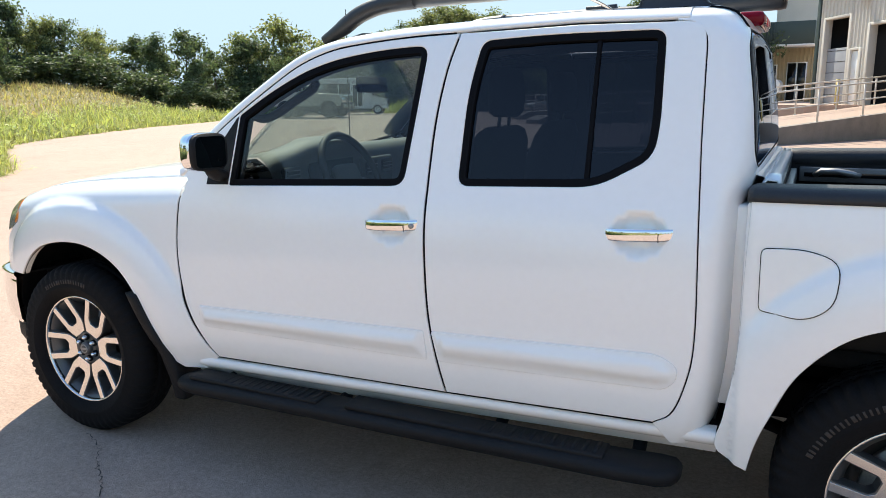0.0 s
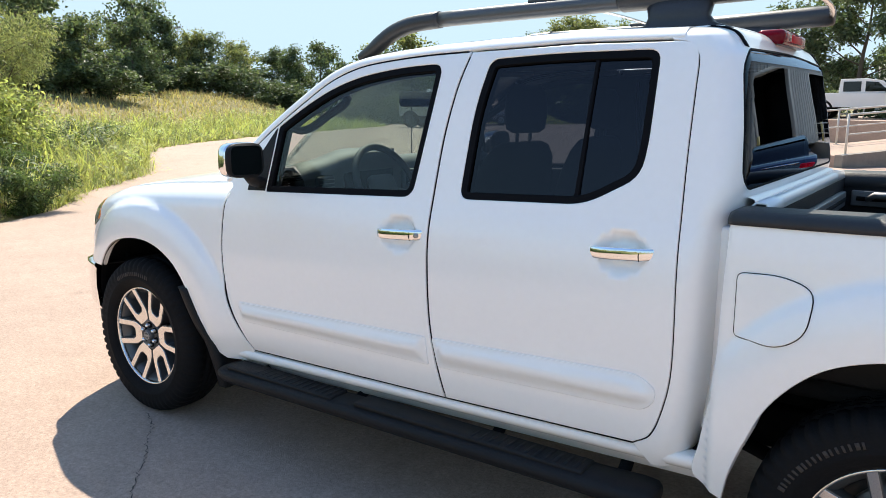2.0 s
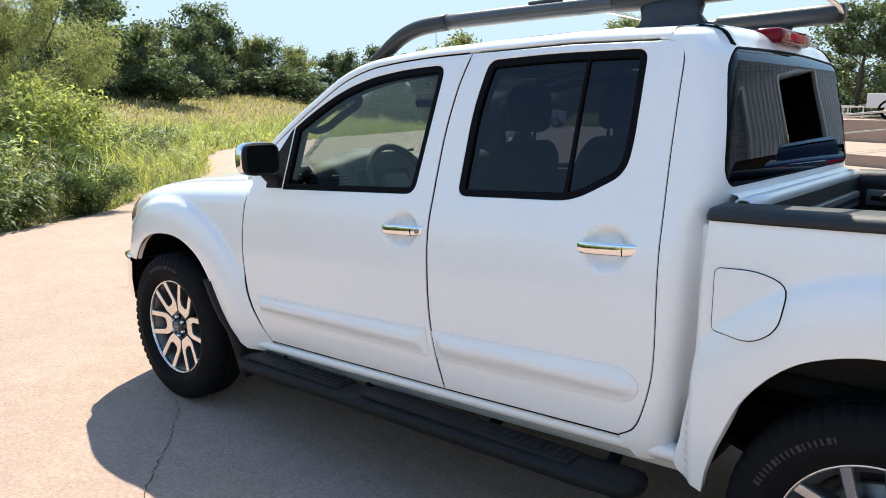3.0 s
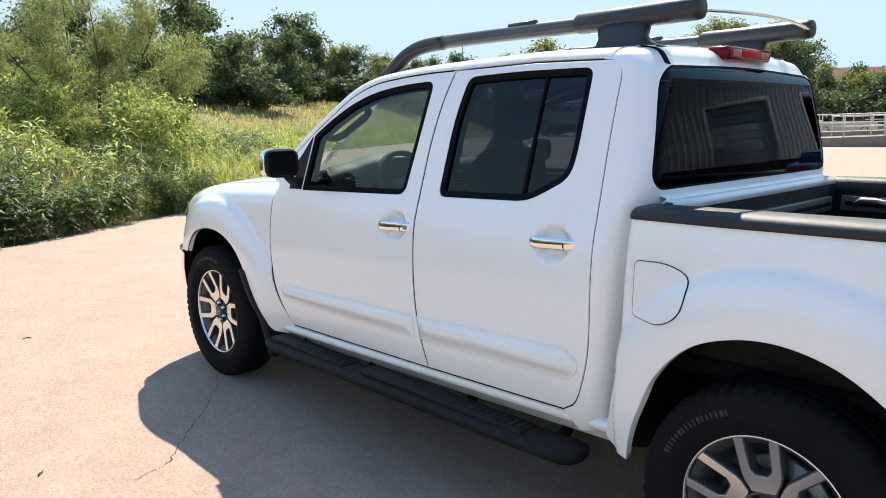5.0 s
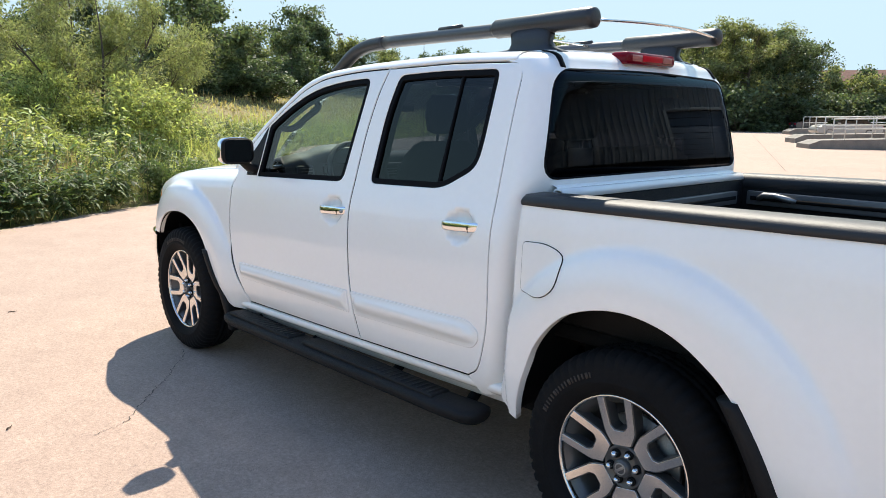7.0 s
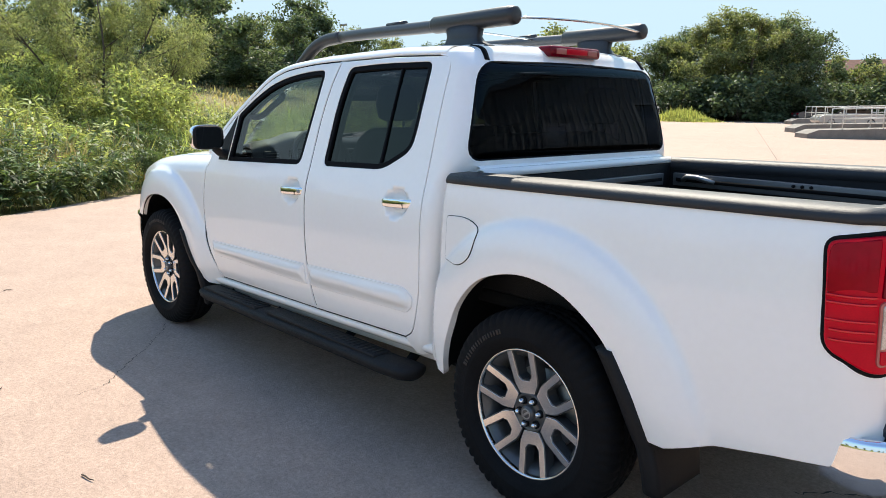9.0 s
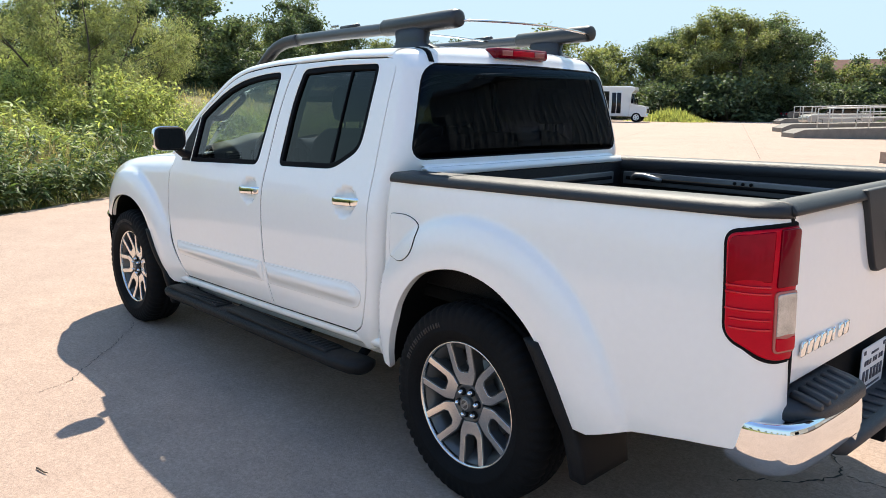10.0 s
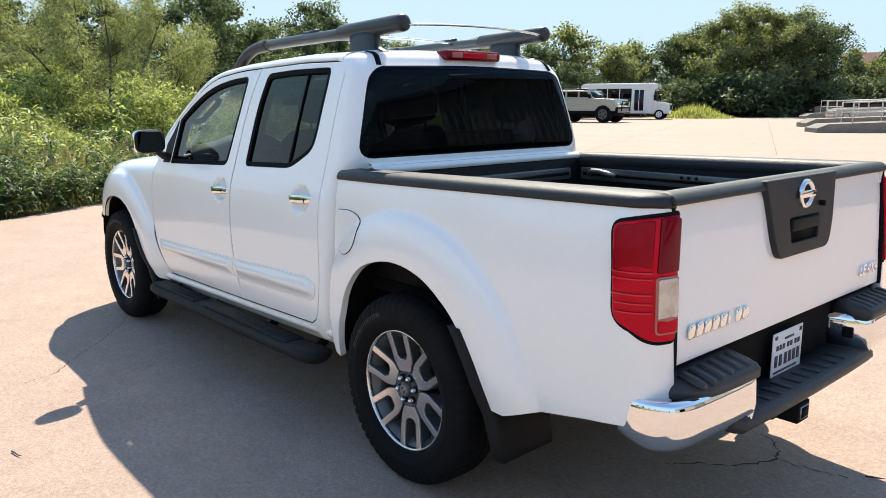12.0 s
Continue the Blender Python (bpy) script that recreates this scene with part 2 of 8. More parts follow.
def skin(outline, place, holes=(), step=0.03, thick=0.02, lip=0.004):
    """A sheet-metal panel: the outline in a flat (u, v) chart filled with even triangles, laid on place(u, v) -> (point, normal),
    with a rounded lip and a turned-in edge along the outline and the holes. Returns the mesh with smooth normals."""
    loops = []
    base, n0 = offset_loop(outline, -lip)
    loops.append((base, n0, 1))
    for h in holes:
        hb, hn = offset_loop(h, lip)
        loops.append((hb, hn, -1))
    pts, edges = [], []
    for lp, _, _ in loops:
        k = len(pts)
        pts += [tuple(p) for p in lp]
        edges += [(k + i, k + (i + 1) % len(lp)) for i in range(len(lp))]
    lo, hi = base.min(0), base.max(0)
    g = np.array([(x + (step / 2 if j % 2 else 0), y) for j, y in enumerate(np.arange(lo[1] + step / 2, hi[1], step * 0.87)) for x in np.arange(lo[0], hi[0] + step, step)])
    if len(g):
        ok = inside(base, g) & (edge_dist(base, g) > step * 0.45)
        for h, _, _ in loops[1:]:
            ok &= ~inside(h, g) & (edge_dist(h, g) > step * 0.45)
        pts += [tuple(p) for p in g[ok]]
    vs, _, fs, *_ = delaunay_2d_cdt([Vector(p) for p in pts], edges, [], 0, 1e-7)
    vs = np.array([tuple(v) for v in vs])
    cen = np.array([vs[list(f)].mean(0) for f in fs])
    ok = inside(base, cen)
    for h, _, _ in loops[1:]:
        ok &= ~inside(h, cen)
    verts, normals, faces = [], [], []
    for u, v in vs:
        p, n = place(u, v)
        verts.append(p)
        normals.append(n)
    for f, k in zip(fs, ok):
        if k:
            faces.append(tuple(f))
    a, b, c = (Vector(verts[i]) for i in faces[0])
    if (b - a).cross(c - a).dot(Vector(normals[faces[0][0]])) < 0:
        faces = [f[::-1] for f in faces]
        flip = True
    else:
        flip = False
    for lp, nn, sgn in loops:
        rings = []
        for dist, depth, tilt in ((0, 0, 0.0), (lip * 0.7, lip * 0.35, 0.7), (lip, lip, 1.0), (lip, thick, 1.0)):
            ring = []
            for (u, v), m in zip(lp, nn):
                uu, vv = u + m[0] * dist * sgn, v + m[1] * dist * sgn
                p, n = place(uu, vv)
                n = Vector(n)
                q = Vector(place(uu + m[0] * 1e-3 * sgn, vv + m[1] * 1e-3 * sgn)[0]) - Vector(p)
                q = (q - n * q.dot(n)).normalized()
                ring.append(len(verts))
                verts.append(tuple(Vector(p) - n * depth))
                normals.append(tuple((n * (1 - tilt) + q * tilt).normalized()))
            rings.append(ring)
        m = len(lp)
        for r0, r1 in zip(rings, rings[1:]):
            for i in range(m):
                f = (r0[i], r0[(i + 1) % m], r1[(i + 1) % m], r1[i])
                va, vb, vc = (Vector(verts[k]) for k in f[:3])
                if (vb - va).cross(vc - va).dot(Vector(normals[f[0]]) + Vector(normals[f[2]])) < 0:
                    f = f[::-1]
                faces.append(f)
    me = bpy.data.meshes.new("panel")
    me.from_pydata(verts, [], faces)
    me.polygons.foreach_set("use_smooth", [True] * len(me.polygons))
    me.normals_split_custom_set_from_vertices(normals)
    return me


def loft(rows, close_u=False, close_v=False, thick=0.0):
    """A bmesh through rows of points, each row as long as the others."""
    bm = bmesh.new()
    vs = [[bm.verts.new(p) for p in r] for r in rows]
    n, m = len(rows), len(rows[0])
    for i in range(n if close_u else n - 1):
        for j in range(m if close_v else m - 1):
            q = (vs[i][j], vs[i][(j + 1) % m], vs[(i + 1) % n][(j + 1) % m], vs[(i + 1) % n][j])
            if len(set(q)) == 4:
                try:
                    bm.faces.new(q)
                except ValueError:
                    pass
    if close_v and not close_u:
        for r in (vs[0], vs[-1]):
            try:
                bm.faces.new(r)
            except ValueError:
                pass
    bmesh.ops.recalc_face_normals(bm, faces=bm.faces)
    if thick:
        bmesh.ops.solidify(bm, geom=bm.faces[:], thickness=thick)
    return bm


def tube(path, radius, n=12, flat=1.0, up=(0, 0, 1), caps=True):
    """A pipe along points; radius is one number or one for each point; flat squeezes it along up."""
    rows = []
    p = [Vector(q) for q in path]
    for i, q in enumerate(p):
        d = (p[min(i + 1, len(p) - 1)] - p[max(i - 1, 0)]).normalized()
        u = Vector(up)
        s = d.cross(u)
        if s.length < 1e-4:
            s = d.cross(Vector((1, 0, 0)))
        s.normalize()
        t = s.cross(d)
        r = radius[i] if isinstance(radius, (list, tuple)) else radius
        rows.append([q + s * (r * math.cos(a)) + t * (r * flat * math.sin(a)) for a in (2 * math.pi * k / n for k in range(n))])
    return loft(rows, close_v=True)


def box(x0, x1, y0, y1, z0, z1, bevel=0.0, segments=2):
    bm = bmesh.new()
    m = Matrix.Translation(((x0 + x1) / 2, (y0 + y1) / 2, (z0 + z1) / 2)) @ Matrix.Diagonal((abs(x1 - x0), abs(y1 - y0), abs(z1 - z0), 1))
    bmesh.ops.create_cube(bm, size=1, matrix=m)
    if bevel > 0:
        bmesh.ops.bevel(bm, geom=bm.edges[:], offset=bevel, segments=segments, affect="EDGES", profile=0.5)
    return bm


def add(bm, other):
    """Takes the other bmesh into bm."""
    me = bpy.data.meshes.new("tmp")
    other.to_mesh(me)
    other.free()
    bm.from_mesh(me)
    bpy.data.meshes.remove(me)
    return bm


def prism(outline, place, depth, lip=0.003):
    """A solid plate: an outline laid on place(u, v) -> (point, normal), depth deep, with a soft rim."""
    return skin(outline, place, (), step=0.05, thick=depth, lip=lip)


def spun(profile, n=48, axis="y"):
    """Turns a profile of (radius, along) about the axis."""
    rows = []
    for k in range(n):
        a = 2 * math.pi * k / n
        rows.append([(r * math.cos(a), h, r * math.sin(a)) for r, h in profile])
    return loft(rows, close_u=True)


def moved(bm, m):
    bmesh.ops.transform(bm, matrix=m, verts=bm.verts)
    return bm

# ---- the pickup truck ----
# x runs along the truck to its rear, the front axle stands at x = 0 and the rear axle at x = 3.2; the centre line is y = 0.
truck = thing("pickup_truck", "pearl white four-door pickup truck with roof rack parked on concrete", "pickup truck")


def smooth01(s):
    s = min(1.0, max(0.0, s))
    return s * s * (3 - 2 * s)


def spline(xs, ys):
    """A smooth function through points."""
    xs, ys = np.array(xs, float), np.array(ys, float)
    d = np.diff(ys) / np.diff(xs)
    m = np.concatenate([[d[0]], np.where(d[:-1] * d[1:] > 0, 2 * d[:-1] * d[1:] / np.where(np.abs(d[:-1] + d[1:]) < 1e-9, 1, d[:-1] + d[1:]), 0), [d[-1]]])

    def f(x):
        x = min(max(x, xs[0]), xs[-1])
        i = min(len(xs) - 2, max(0, int(np.searchsorted(xs, x)) - 1))
        h = xs[i + 1] - xs[i]
        s = (x - xs[i]) / h
        return float((2 * s**3 - 3 * s**2 + 1) * ys[i] + (s**3 - 2 * s**2 + s) * h * m[i] + (-2 * s**3 + 3 * s**2) * ys[i + 1] + (s**3 - s**2) * h * m[i + 1])
    return f


cab_profile = spline([0.34, 0.42, 0.50, 0.60, 0.72, 0.85, 0.98, 1.06, 1.12, 1.17, 1.22, 1.64, 1.70, 1.76], [0.812, 0.836, 0.862, 0.876, 0.882, 0.883, 0.878, 0.868, 0.853, 0.836, 0.820, 0.685, 0.655, 0.58])
bed_profile = spline([0.34, 0.42, 0.50, 0.60, 0.80, 0.95, 1.10, 1.17, 1.22, 1.28], [0.845, 0.866, 0.884, 0.896, 0.900, 0.896, 0.884, 0.872, 0.858, 0.835])
fender_top = spline([-0.75, -0.5, -0.42, -0.2, 0.1, 0.4, 0.62], [0.960, 1.030, 1.052, 1.100, 1.134, 1.155, 1.17])
cab_back_x = spline([0.40, 0.55, 0.80, 1.00, 1.15, 1.27, 1.70], [2.60, 2.655, 2.675, 2.675, 2.685, 2.712, 2.662])


def flare(x, z, cx, a_front, a_rear, b, cz, height):
    dx, dz = x - cx, z - cz
    if dz < 0:
        dz *= 0.35
    r = math.hypot(dx / (a_front if dx < 0 else a_rear), dz / b)
    d = (r - 1) * 0.46
    t = min(1.0, max(0.0, (0.198 - d) / 0.140))
    s = t * (2 - t) * smooth01(t / 0.30)
    return height * s - 0.25 * max(0.0, 0.03 - abs(d)) * (1 if d < 0.03 else 0) * 0.3


def cab_w(x, z):
    w = cab_profile(z)
    if x < 0.75:
        w += flare(x, z, 0.0, 0.46, 0.50, 0.47, 0.40, 0.048) * smooth01((0.75 - x) / 0.25)
        t = max(0.0, -x - 0.02)
        w -= 0.30 * t * t
        top = fender_top(min(x, 0.62))
        if x < 0.62 and z > top - 0.11:
            q = min(1.0, (z - top + 0.11) / 0.11)
            w -= 0.11 * (1 - math.sqrt(max(0.0, 1 - q * q))) * smooth01((0.66 - x) / 0.08)
    back = cab_back_x(z)
    r = 0.085
    if x > back - r:
        q = min(1.0, (x - back + r) / r)
        w -= r * (1 - math.sqrt(max(0.0, 1 - q * q)))
    for hx, hz in HANDLES:
        q = ((x - hx) / 0.078) ** 2 + ((z - hz) / 0.064) ** 2
        if q < 1.6:
            w -= 0.028 * smooth01((1.15 - q) / 0.8)
    return w


HANDLES = ((1.572, 1.046), (2.402, 1.071))


def bed_w(x, z):
    w = bed_profile(z) - 0.016 * smooth01((3.0 - x) / 0.3)
    w += flare(x, z, 3.2, 0.45, 0.50, 0.50, 0.40, 0.040)
    if x < 2.72:
        q = min(1.0, (2.72 - x) / 0.03)
        w -= 0.03 * (1 - math.sqrt(max(0.0, 1 - q * q)))
    return w


def side_place(w, s, out=0.0):
    def f(x, z):
        e = 0.003
        n = Vector((-(w(x + e, z) - w(x - e, z)) / (2 * e), s, -(w(x, z + e) - w(x, z - e)) / (2 * e))).normalized()
        p = Vector((x, s * w(x, z), z)) + n * out
        return tuple(p), tuple(n)
    return f


CORNER_R = 0.106


def bed_place(s, out=0.0):
    """The bed's side as a chart (u, z): u is x up to the rear corner, and runs on round it by its arc."""
    flat = side_place(bed_w, s)

    def f(u, z):
        lean = Vector((0.065 * (1.19 - z) * smooth01((u - 3.85) / 0.3), 0, 0))
        if u <= 4.175:
            p, n = flat(u, z)
            return tuple(Vector(p) + Vector(n) * out + lean), n
        a = min((u - 4.175) / CORNER_R, 1.75)
        w = bed_w(4.175, z)
        slope = -(bed_w(4.175, z + 0.004) - bed_w(4.175, z - 0.004)) / 0.008
        n = Vector((math.sin(a), s * math.cos(a), slope * math.cos(a))).normalized()
        p = Vector((4.175 + CORNER_R * math.sin(a), s * (w - CORNER_R * (1 - math.cos(a))), z))
        return tuple(p + n * out + lean), tuple(n)
    return f


seam_front = curve_through([(0.612, 1.165), (0.607, 1.045), (0.597, 0.873), (0.610, 0.725), (0.647, 0.602), (0.695, 0.504), (0.742, 0.440)])
seam_mid = curve_through([(1.746, 1.684), (1.716, 1.553), (1.697, 1.358), (1.700, 1.07), (1.706, 0.912), (1.717, 0.75), (1.738, 0.627), (1.771, 0.468)])
seam_rear = curve_through([(2.480, 1.690), (2.525, 1.680), (2.542, 1.640), (2.548, 1.542), (2.556, 1.334), (2.576, 0.987), (2.578, 0.734), (2.552, 0.603), (2.520, 0.530), (2.470, 0.494)])
door_top = curve_through([(0.612, 1.165), (0.640, 1.215), (0.700, 1.290), (0.800, 1.380), (0.975, 1.508), (1.105, 1.592), (1.235, 1.640), (1.370, 1.661), (1.560, 1.677), (1.746, 1.684)])
sill_line = straight([(0.742, 0.440), (1.771, 0.468), (2.470, 0.494)])
front_window = rounded([(0.860, 1.408), (0.987, 1.492), (1.120, 1.562), (1.253, 1.605), (1.436, 1.634), (1.636, 1.645), (1.604, 1.178), (0.852, 1.148)], [0.01, 0.09, 0.09, 0.1, 0.12, 0.05, 0.045, 0.01])
rear_window = rounded([(1.834, 1.652), (2.080, 1.664), (2.424, 1.664), (2.434, 1.395), (2.424, 1.292), (2.262, 1.202), (1.806, 1.186), (1.806, 1.480)], [0.035, 0.1, 0.04, 0.1, 0.05, 0.06, 0.04, 0.15])
front_arch = curve_through([(-0.425, 0.44), (-0.405, 0.585), (-0.312, 0.735), (-0.185, 0.830), (-0.020, 0.870), (0.145, 0.860), (0.290, 0.792), (0.390, 0.675), (0.475, 0.517), (0.523, 0.410), (0.571, 0.375)])
rear_arch = curve_through([(2.742, 0.408), (2.760, 0.500), (2.790, 0.590), (2.854, 0.730), (2.960, 0.842), (3.080, 0.892), (3.211, 0.905), (3.355, 0.874), (3.481, 0.800), (3.560, 0.722), (3.640, 0.600), (3.700, 0.470)])


def gap(loop, d=0.0036):
    return [tuple(p) for p in offset_loop(loop, -d)[0]]


def shift_loop(loop, d):
    return [tuple(p) for p in offset_loop(loop, d)[0]]


fender_outline = joined(seam_front[::-1], [(x, fender_top(x)) for x in np.arange(0.60, -0.42, -0.03)], curve_through([(-0.440, 1.046), (-0.432, 0.980), (-0.440, 0.930), (-0.500, 0.895), (-0.560, 0.850), (-0.600, 0.785), (-0.612, 0.705)]), straight([(-0.600, 0.697), (-0.42, 0.690), (-0.355, 0.690)]), [p for p in front_arch if p[0] > -0.345 and p[1] > 0.69 or p[0] > 0], straight([(0.571, 0.375), (0.665, 0.372), (0.742, 0.440)]))
front_door_outline = joined(seam_front, straight([(0.742, 0.440), (1.771, 0.468)]), seam_mid[::-1], door_top[::-1])
rear_door_outline = joined(seam_mid, straight([(1.771, 0.468), (2.470, 0.494)]), seam_rear[::-1], straight([(2.480, 1.690), (2.150, 1.695), (1.746, 1.684)]))
bed_outline = joined(straight([(4.352, 1.222), (4.352, 0.650), (4.250, 0.606), (4.180, 0.580), (4.05, 0.556), (3.90, 0.520), (3.76, 0.468), (3.70, 0.470)]), rear_arch[::-1], curve_through([(2.742, 0.408), (2.652, 0.452), (2.668, 0.56), (2.692, 0.75), (2.696, 1.00), (2.700, 1.190)]), straight([(2.70, 1.190), (3.4, 1.200), (4.0, 1.212), (4.352, 1.222)]))


def pane(name, outline, place, mat, parent, label):
    ob = link_mesh(name, skin(outline, place, (), step=0.06, thick=0.005, lip=0.0008), mat, parent, label)
    return ob


def handle_at(hx, hz, s, parent, lock):
    """A chrome pull handle that bows out over its dished cup."""
    rows = []
    for k in range(13):
        q = k / 12
        x = hx - 0.113 + 0.226 * q
        bow = 0.028 * (1 - (2 * q - 1) ** 4) + 0.008
        y = s * (cab_w(x, hz + 0.09) + bow - 0.004)
        hh = 0.0195 - 0.003 * (2 * q - 1) ** 4
        rows.append([(x, y + s * 0.009 * math.copysign(abs(math.cos(a)) ** 0.55, math.cos(a)), hz + (q - 0.5) * 0.012 + hh * math.copysign(abs(math.sin(a)) ** 0.7, math.sin(a))) for a in (2 * math.pi * j / 16 for j in range(16))])
    h = part("handle", loft(rows, close_v=True), CHROME, parent, "chrome pull handle")
    for q in (-0.098, 0.092):
        x = hx + q
        part("handle_foot", tube([(x, s * (cab_w(x, hz + 0.09) - 0.03), hz), (x, s * (cab_w(x, hz + 0.09) + 0.012), hz)], 0.014, 10), CHROME, h)
    x = hx + 0.060
    part("seam", tube([(x, s * (cab_w(x, hz + 0.09) + 0.035), hz - 0.016), (x, s * (cab_w(x, hz + 0.09) + 0.041), hz), (x, s * (cab_w(x, hz + 0.09) + 0.035), hz + 0.018)], 0.0015, 6), DULL_BLACK, h)
    if lock:
        x = hx + 0.086
        part("key_lock", moved(spun([(0.0, 0.0), (0.007, 0.0), (0.009, 0.003), (0.009, 0.010)], 16), Matrix.Translation((x, s * (cab_w(x, hz + 0.09) + 0.038), hz + 0.004)) @ Matrix.Diagonal((1, -s, 1, 1))), STEEL, h)


def moulding(outline, s, parent):
    def bulge(x, z):
        d = float(edge_dist(outline[::2], [(x, z)])[0])
        zc = 0.642 + (x - 0.7) * 0.018
        return cab_w(x, z) + 0.004 + 0.016 * smooth01(d / 0.045) * (1 if z > zc - 0.01 else smooth01(1 - (zc - 0.01 - z) / 0.05) * 0.65 + 0.35)
    part_ob = link_mesh("moulding", skin(outline, side_place(bulge, s), (), step=0.022, thick=0.014, lip=0.003), PAINT, parent)
    return part_ob


def door(name, s, outline, window, divider, handle, lock, mould, tint):
    d = link_mesh(name, skin(gap(outline), side_place(cab_w, s), [window], step=0.020, thick=0.03), PAINT, truck)
    inner = shift_loop(window, -0.024)
    link_mesh("window_seal", skin(shift_loop(window, 0.004), side_place(cab_w, s, -0.003), [inner], step=0.05, thick=0.02, lip=0.003), RUBBER_SEAL, d)
    pane("window", shift_loop(window, -0.018), side_place(cab_w, s, -0.014), tint, d, "tinted side window")
    if divider:
        link_mesh("divider_bar", skin(straight(divider) , side_place(cab_w, s, -0.006), (), step=0.03, thick=0.012, lip=0.003), RUBBER_SEAL, d)
    handle_at(*handle, s, d, lock)
    moulding(mould, s, d)
    return d


mould_front = rounded([(0.690, 0.664), (1.700, 0.693), (1.712, 0.588), (0.715, 0.578), (0.69, 0.60)], [0.012, 0.01, 0.01, 0.02, 0.01])
mould_rear = rounded([(1.728, 0.694), (2.480, 0.724), (2.536, 0.690), (2.536, 0.648), (2.500, 0.612), (1.752, 0.588)], [0.01, 0.05, 0.03, 0.03, 0.05, 0.01])


def rail_roll(x):
    """How the roof's edge rolls over above the doors: blend from pillar to roof, rise, reach inward, lean forward."""
    k = smooth01((x - 1.10) / 0.35)
    return k, 0.0375 * (1 - k) + 0.042 * k, 0.055 * (1 - k) + 0.115 * k, -0.020 * (1 - k)


for s in (-1, 1):
    d = door("front_door", s, front_door_outline, front_window, None, (1.572, 1.046), s < 0, mould_front, GLASS_TINT)
    link_mesh("sail_panel", skin([(0.745, 1.262), (0.790, 1.315), (0.856, 1.402), (0.848, 1.150), (0.742, 1.146)], side_place(cab_w, s, 0.003), (), step=0.04, thick=0.01), BLACK_PLASTIC, d)
    door("rear_door", s, rear_door_outline, rear_window, rounded([(2.217, 1.645), (2.231, 1.645), (2.238, 1.212), (2.222, 1.206)], 0.003), (2.402, 1.071), False, mould_rear, GLASS_DARK)
    link_mesh("front_fender", skin(gap(fender_outline), side_place(cab_w, s), (), step=0.017, thick=0.03), PAINT, truck)
    bed = link_mesh("bed_side", skin(bed_outline, bed_place(s), (), step=0.017, thick=0.03), PAINT, truck)
    if s < 0:
        fuel = rounded([(2.736, 1.062), (2.850, 1.068), (2.935, 1.040), (2.925, 0.930), (2.862, 0.884), (2.740, 0.888)], [0.02, 0.05, 0.06, 0.06, 0.04, 0.018])
        # black plate below the flap: its rim draws the gap's shade in colour
        link_mesh("fuel_flap_shade", skin(shift_loop(fuel, 0.0004), side_place(bed_w, s, 0.0034), (), step=0.014, thick=0.006, lip=0.001), DULL_BLACK, bed)
        link_mesh("fuel_flap", skin(shift_loop(fuel, -0.0015), side_place(bed_w, s, 0.0052), (), step=0.014, thick=0.01, lip=0.002), PAINT, bed)
    # sill under the doors, with its pinch flange
    rows = []
    for x in np.arange(0.60, 2.66, 0.05):
        zt = 0.436 + (x - 0.742) * 0.0315
        rows.append([(x, s * y, zt + dz) for y, dz in ((0.80, 0.0), (0.838, -0.004), (0.848, -0.016), (0.846, -0.034), (0.828, -0.052), (0.806, -0.058), (0.802, -0.085), (0.796, -0.085), (0.79, -0.05))])
    part("sill", loft(rows), PAINT, truck)
    # roof side rail and windscreen pillar
    rows = []
    for x, z in joined([(0.60, 1.172)], door_top[1:], straight([(1.746, 1.686), (2.15, 1.698), (2.485, 1.692)], 0.05)):
        w = cab_w(max(x, 0.67), z + 0.004)
        k, lift, away, fwd = rail_roll(x)
        row = [(x, s * (w - 0.012), z - 0.002), (x, s * (w - 0.0005), z + 0.003)]
        row += [(x + fwd * g, s * (w - away * o), z + lift * g) for o, g in ((0.04, 0.24), (0.085, 0.40), (0.16, 0.58), (0.27, 0.74), (0.42, 0.86), (0.62, 0.94), (0.82, 0.985), (1.0, 1.0))]
        row.append((x + fwd * 0.4, s * (w - away - 0.006), z + lift * 0.55))
        rows.append(row)
    part("roof_rail_panel", loft(rows), PAINT, truck)

def band(line, w):
    """A narrow outline along an open line."""
    p = np.array([q for i, q in enumerate(line) if i == 0 or math.dist(q, line[i - 1]) > 0.002])
    t = np.gradient(p, axis=0)
    t /= np.linalg.norm(t, axis=1)[:, None]
    n = np.stack([-t[:, 1], t[:, 0]], 1) * w / 2
    return [tuple(q) for q in p + n] + [tuple(q) for q in (p - n)[::-1]]


# black strips just under the door gaps put the gaps' shade into colour
for s in (-1, 1):
    for line in (seam_front[4:], seam_mid[1:-1], seam_rear[2:], sill_line, door_top[3:-1]):
        link_mesh("door_gap_shade", skin(band(line[::2] + [line[-1]], 0.008 if line is sill_line else 0.022), side_place(cab_w, s, -0.0046), (), step=0.05, thick=0.004, lip=0.001), RUBBER_SEAL, truck)

# the cab's rear: one shell from the rear door seams round the corners, over the roof's edge and across the back
SHELL_B, SHELL_C, SHELL_AX, SHELL_AY, SHELL_TOP = 0.68, 0.142, 0.072, 0.105, 1.802
shell_w = spline([1.58, 1.62, 1.66, 1.69, 1.708, 1.728, 1.757, 1.795, 1.826], [cab_profile(1.58), cab_profile(1.62), 0.6765, 0.661, 0.651, 0.634, 0.607, 0.570, 0.540])
shell_z = spline([1.58, 1.62, 1.66, 1.69, 1.708, 1.728, 1.757, 1.795, 1.826], [1.58, 1.62, 1.66, 1.69, 1.705, 1.717, 1.7265, 1.7325, 1.735])


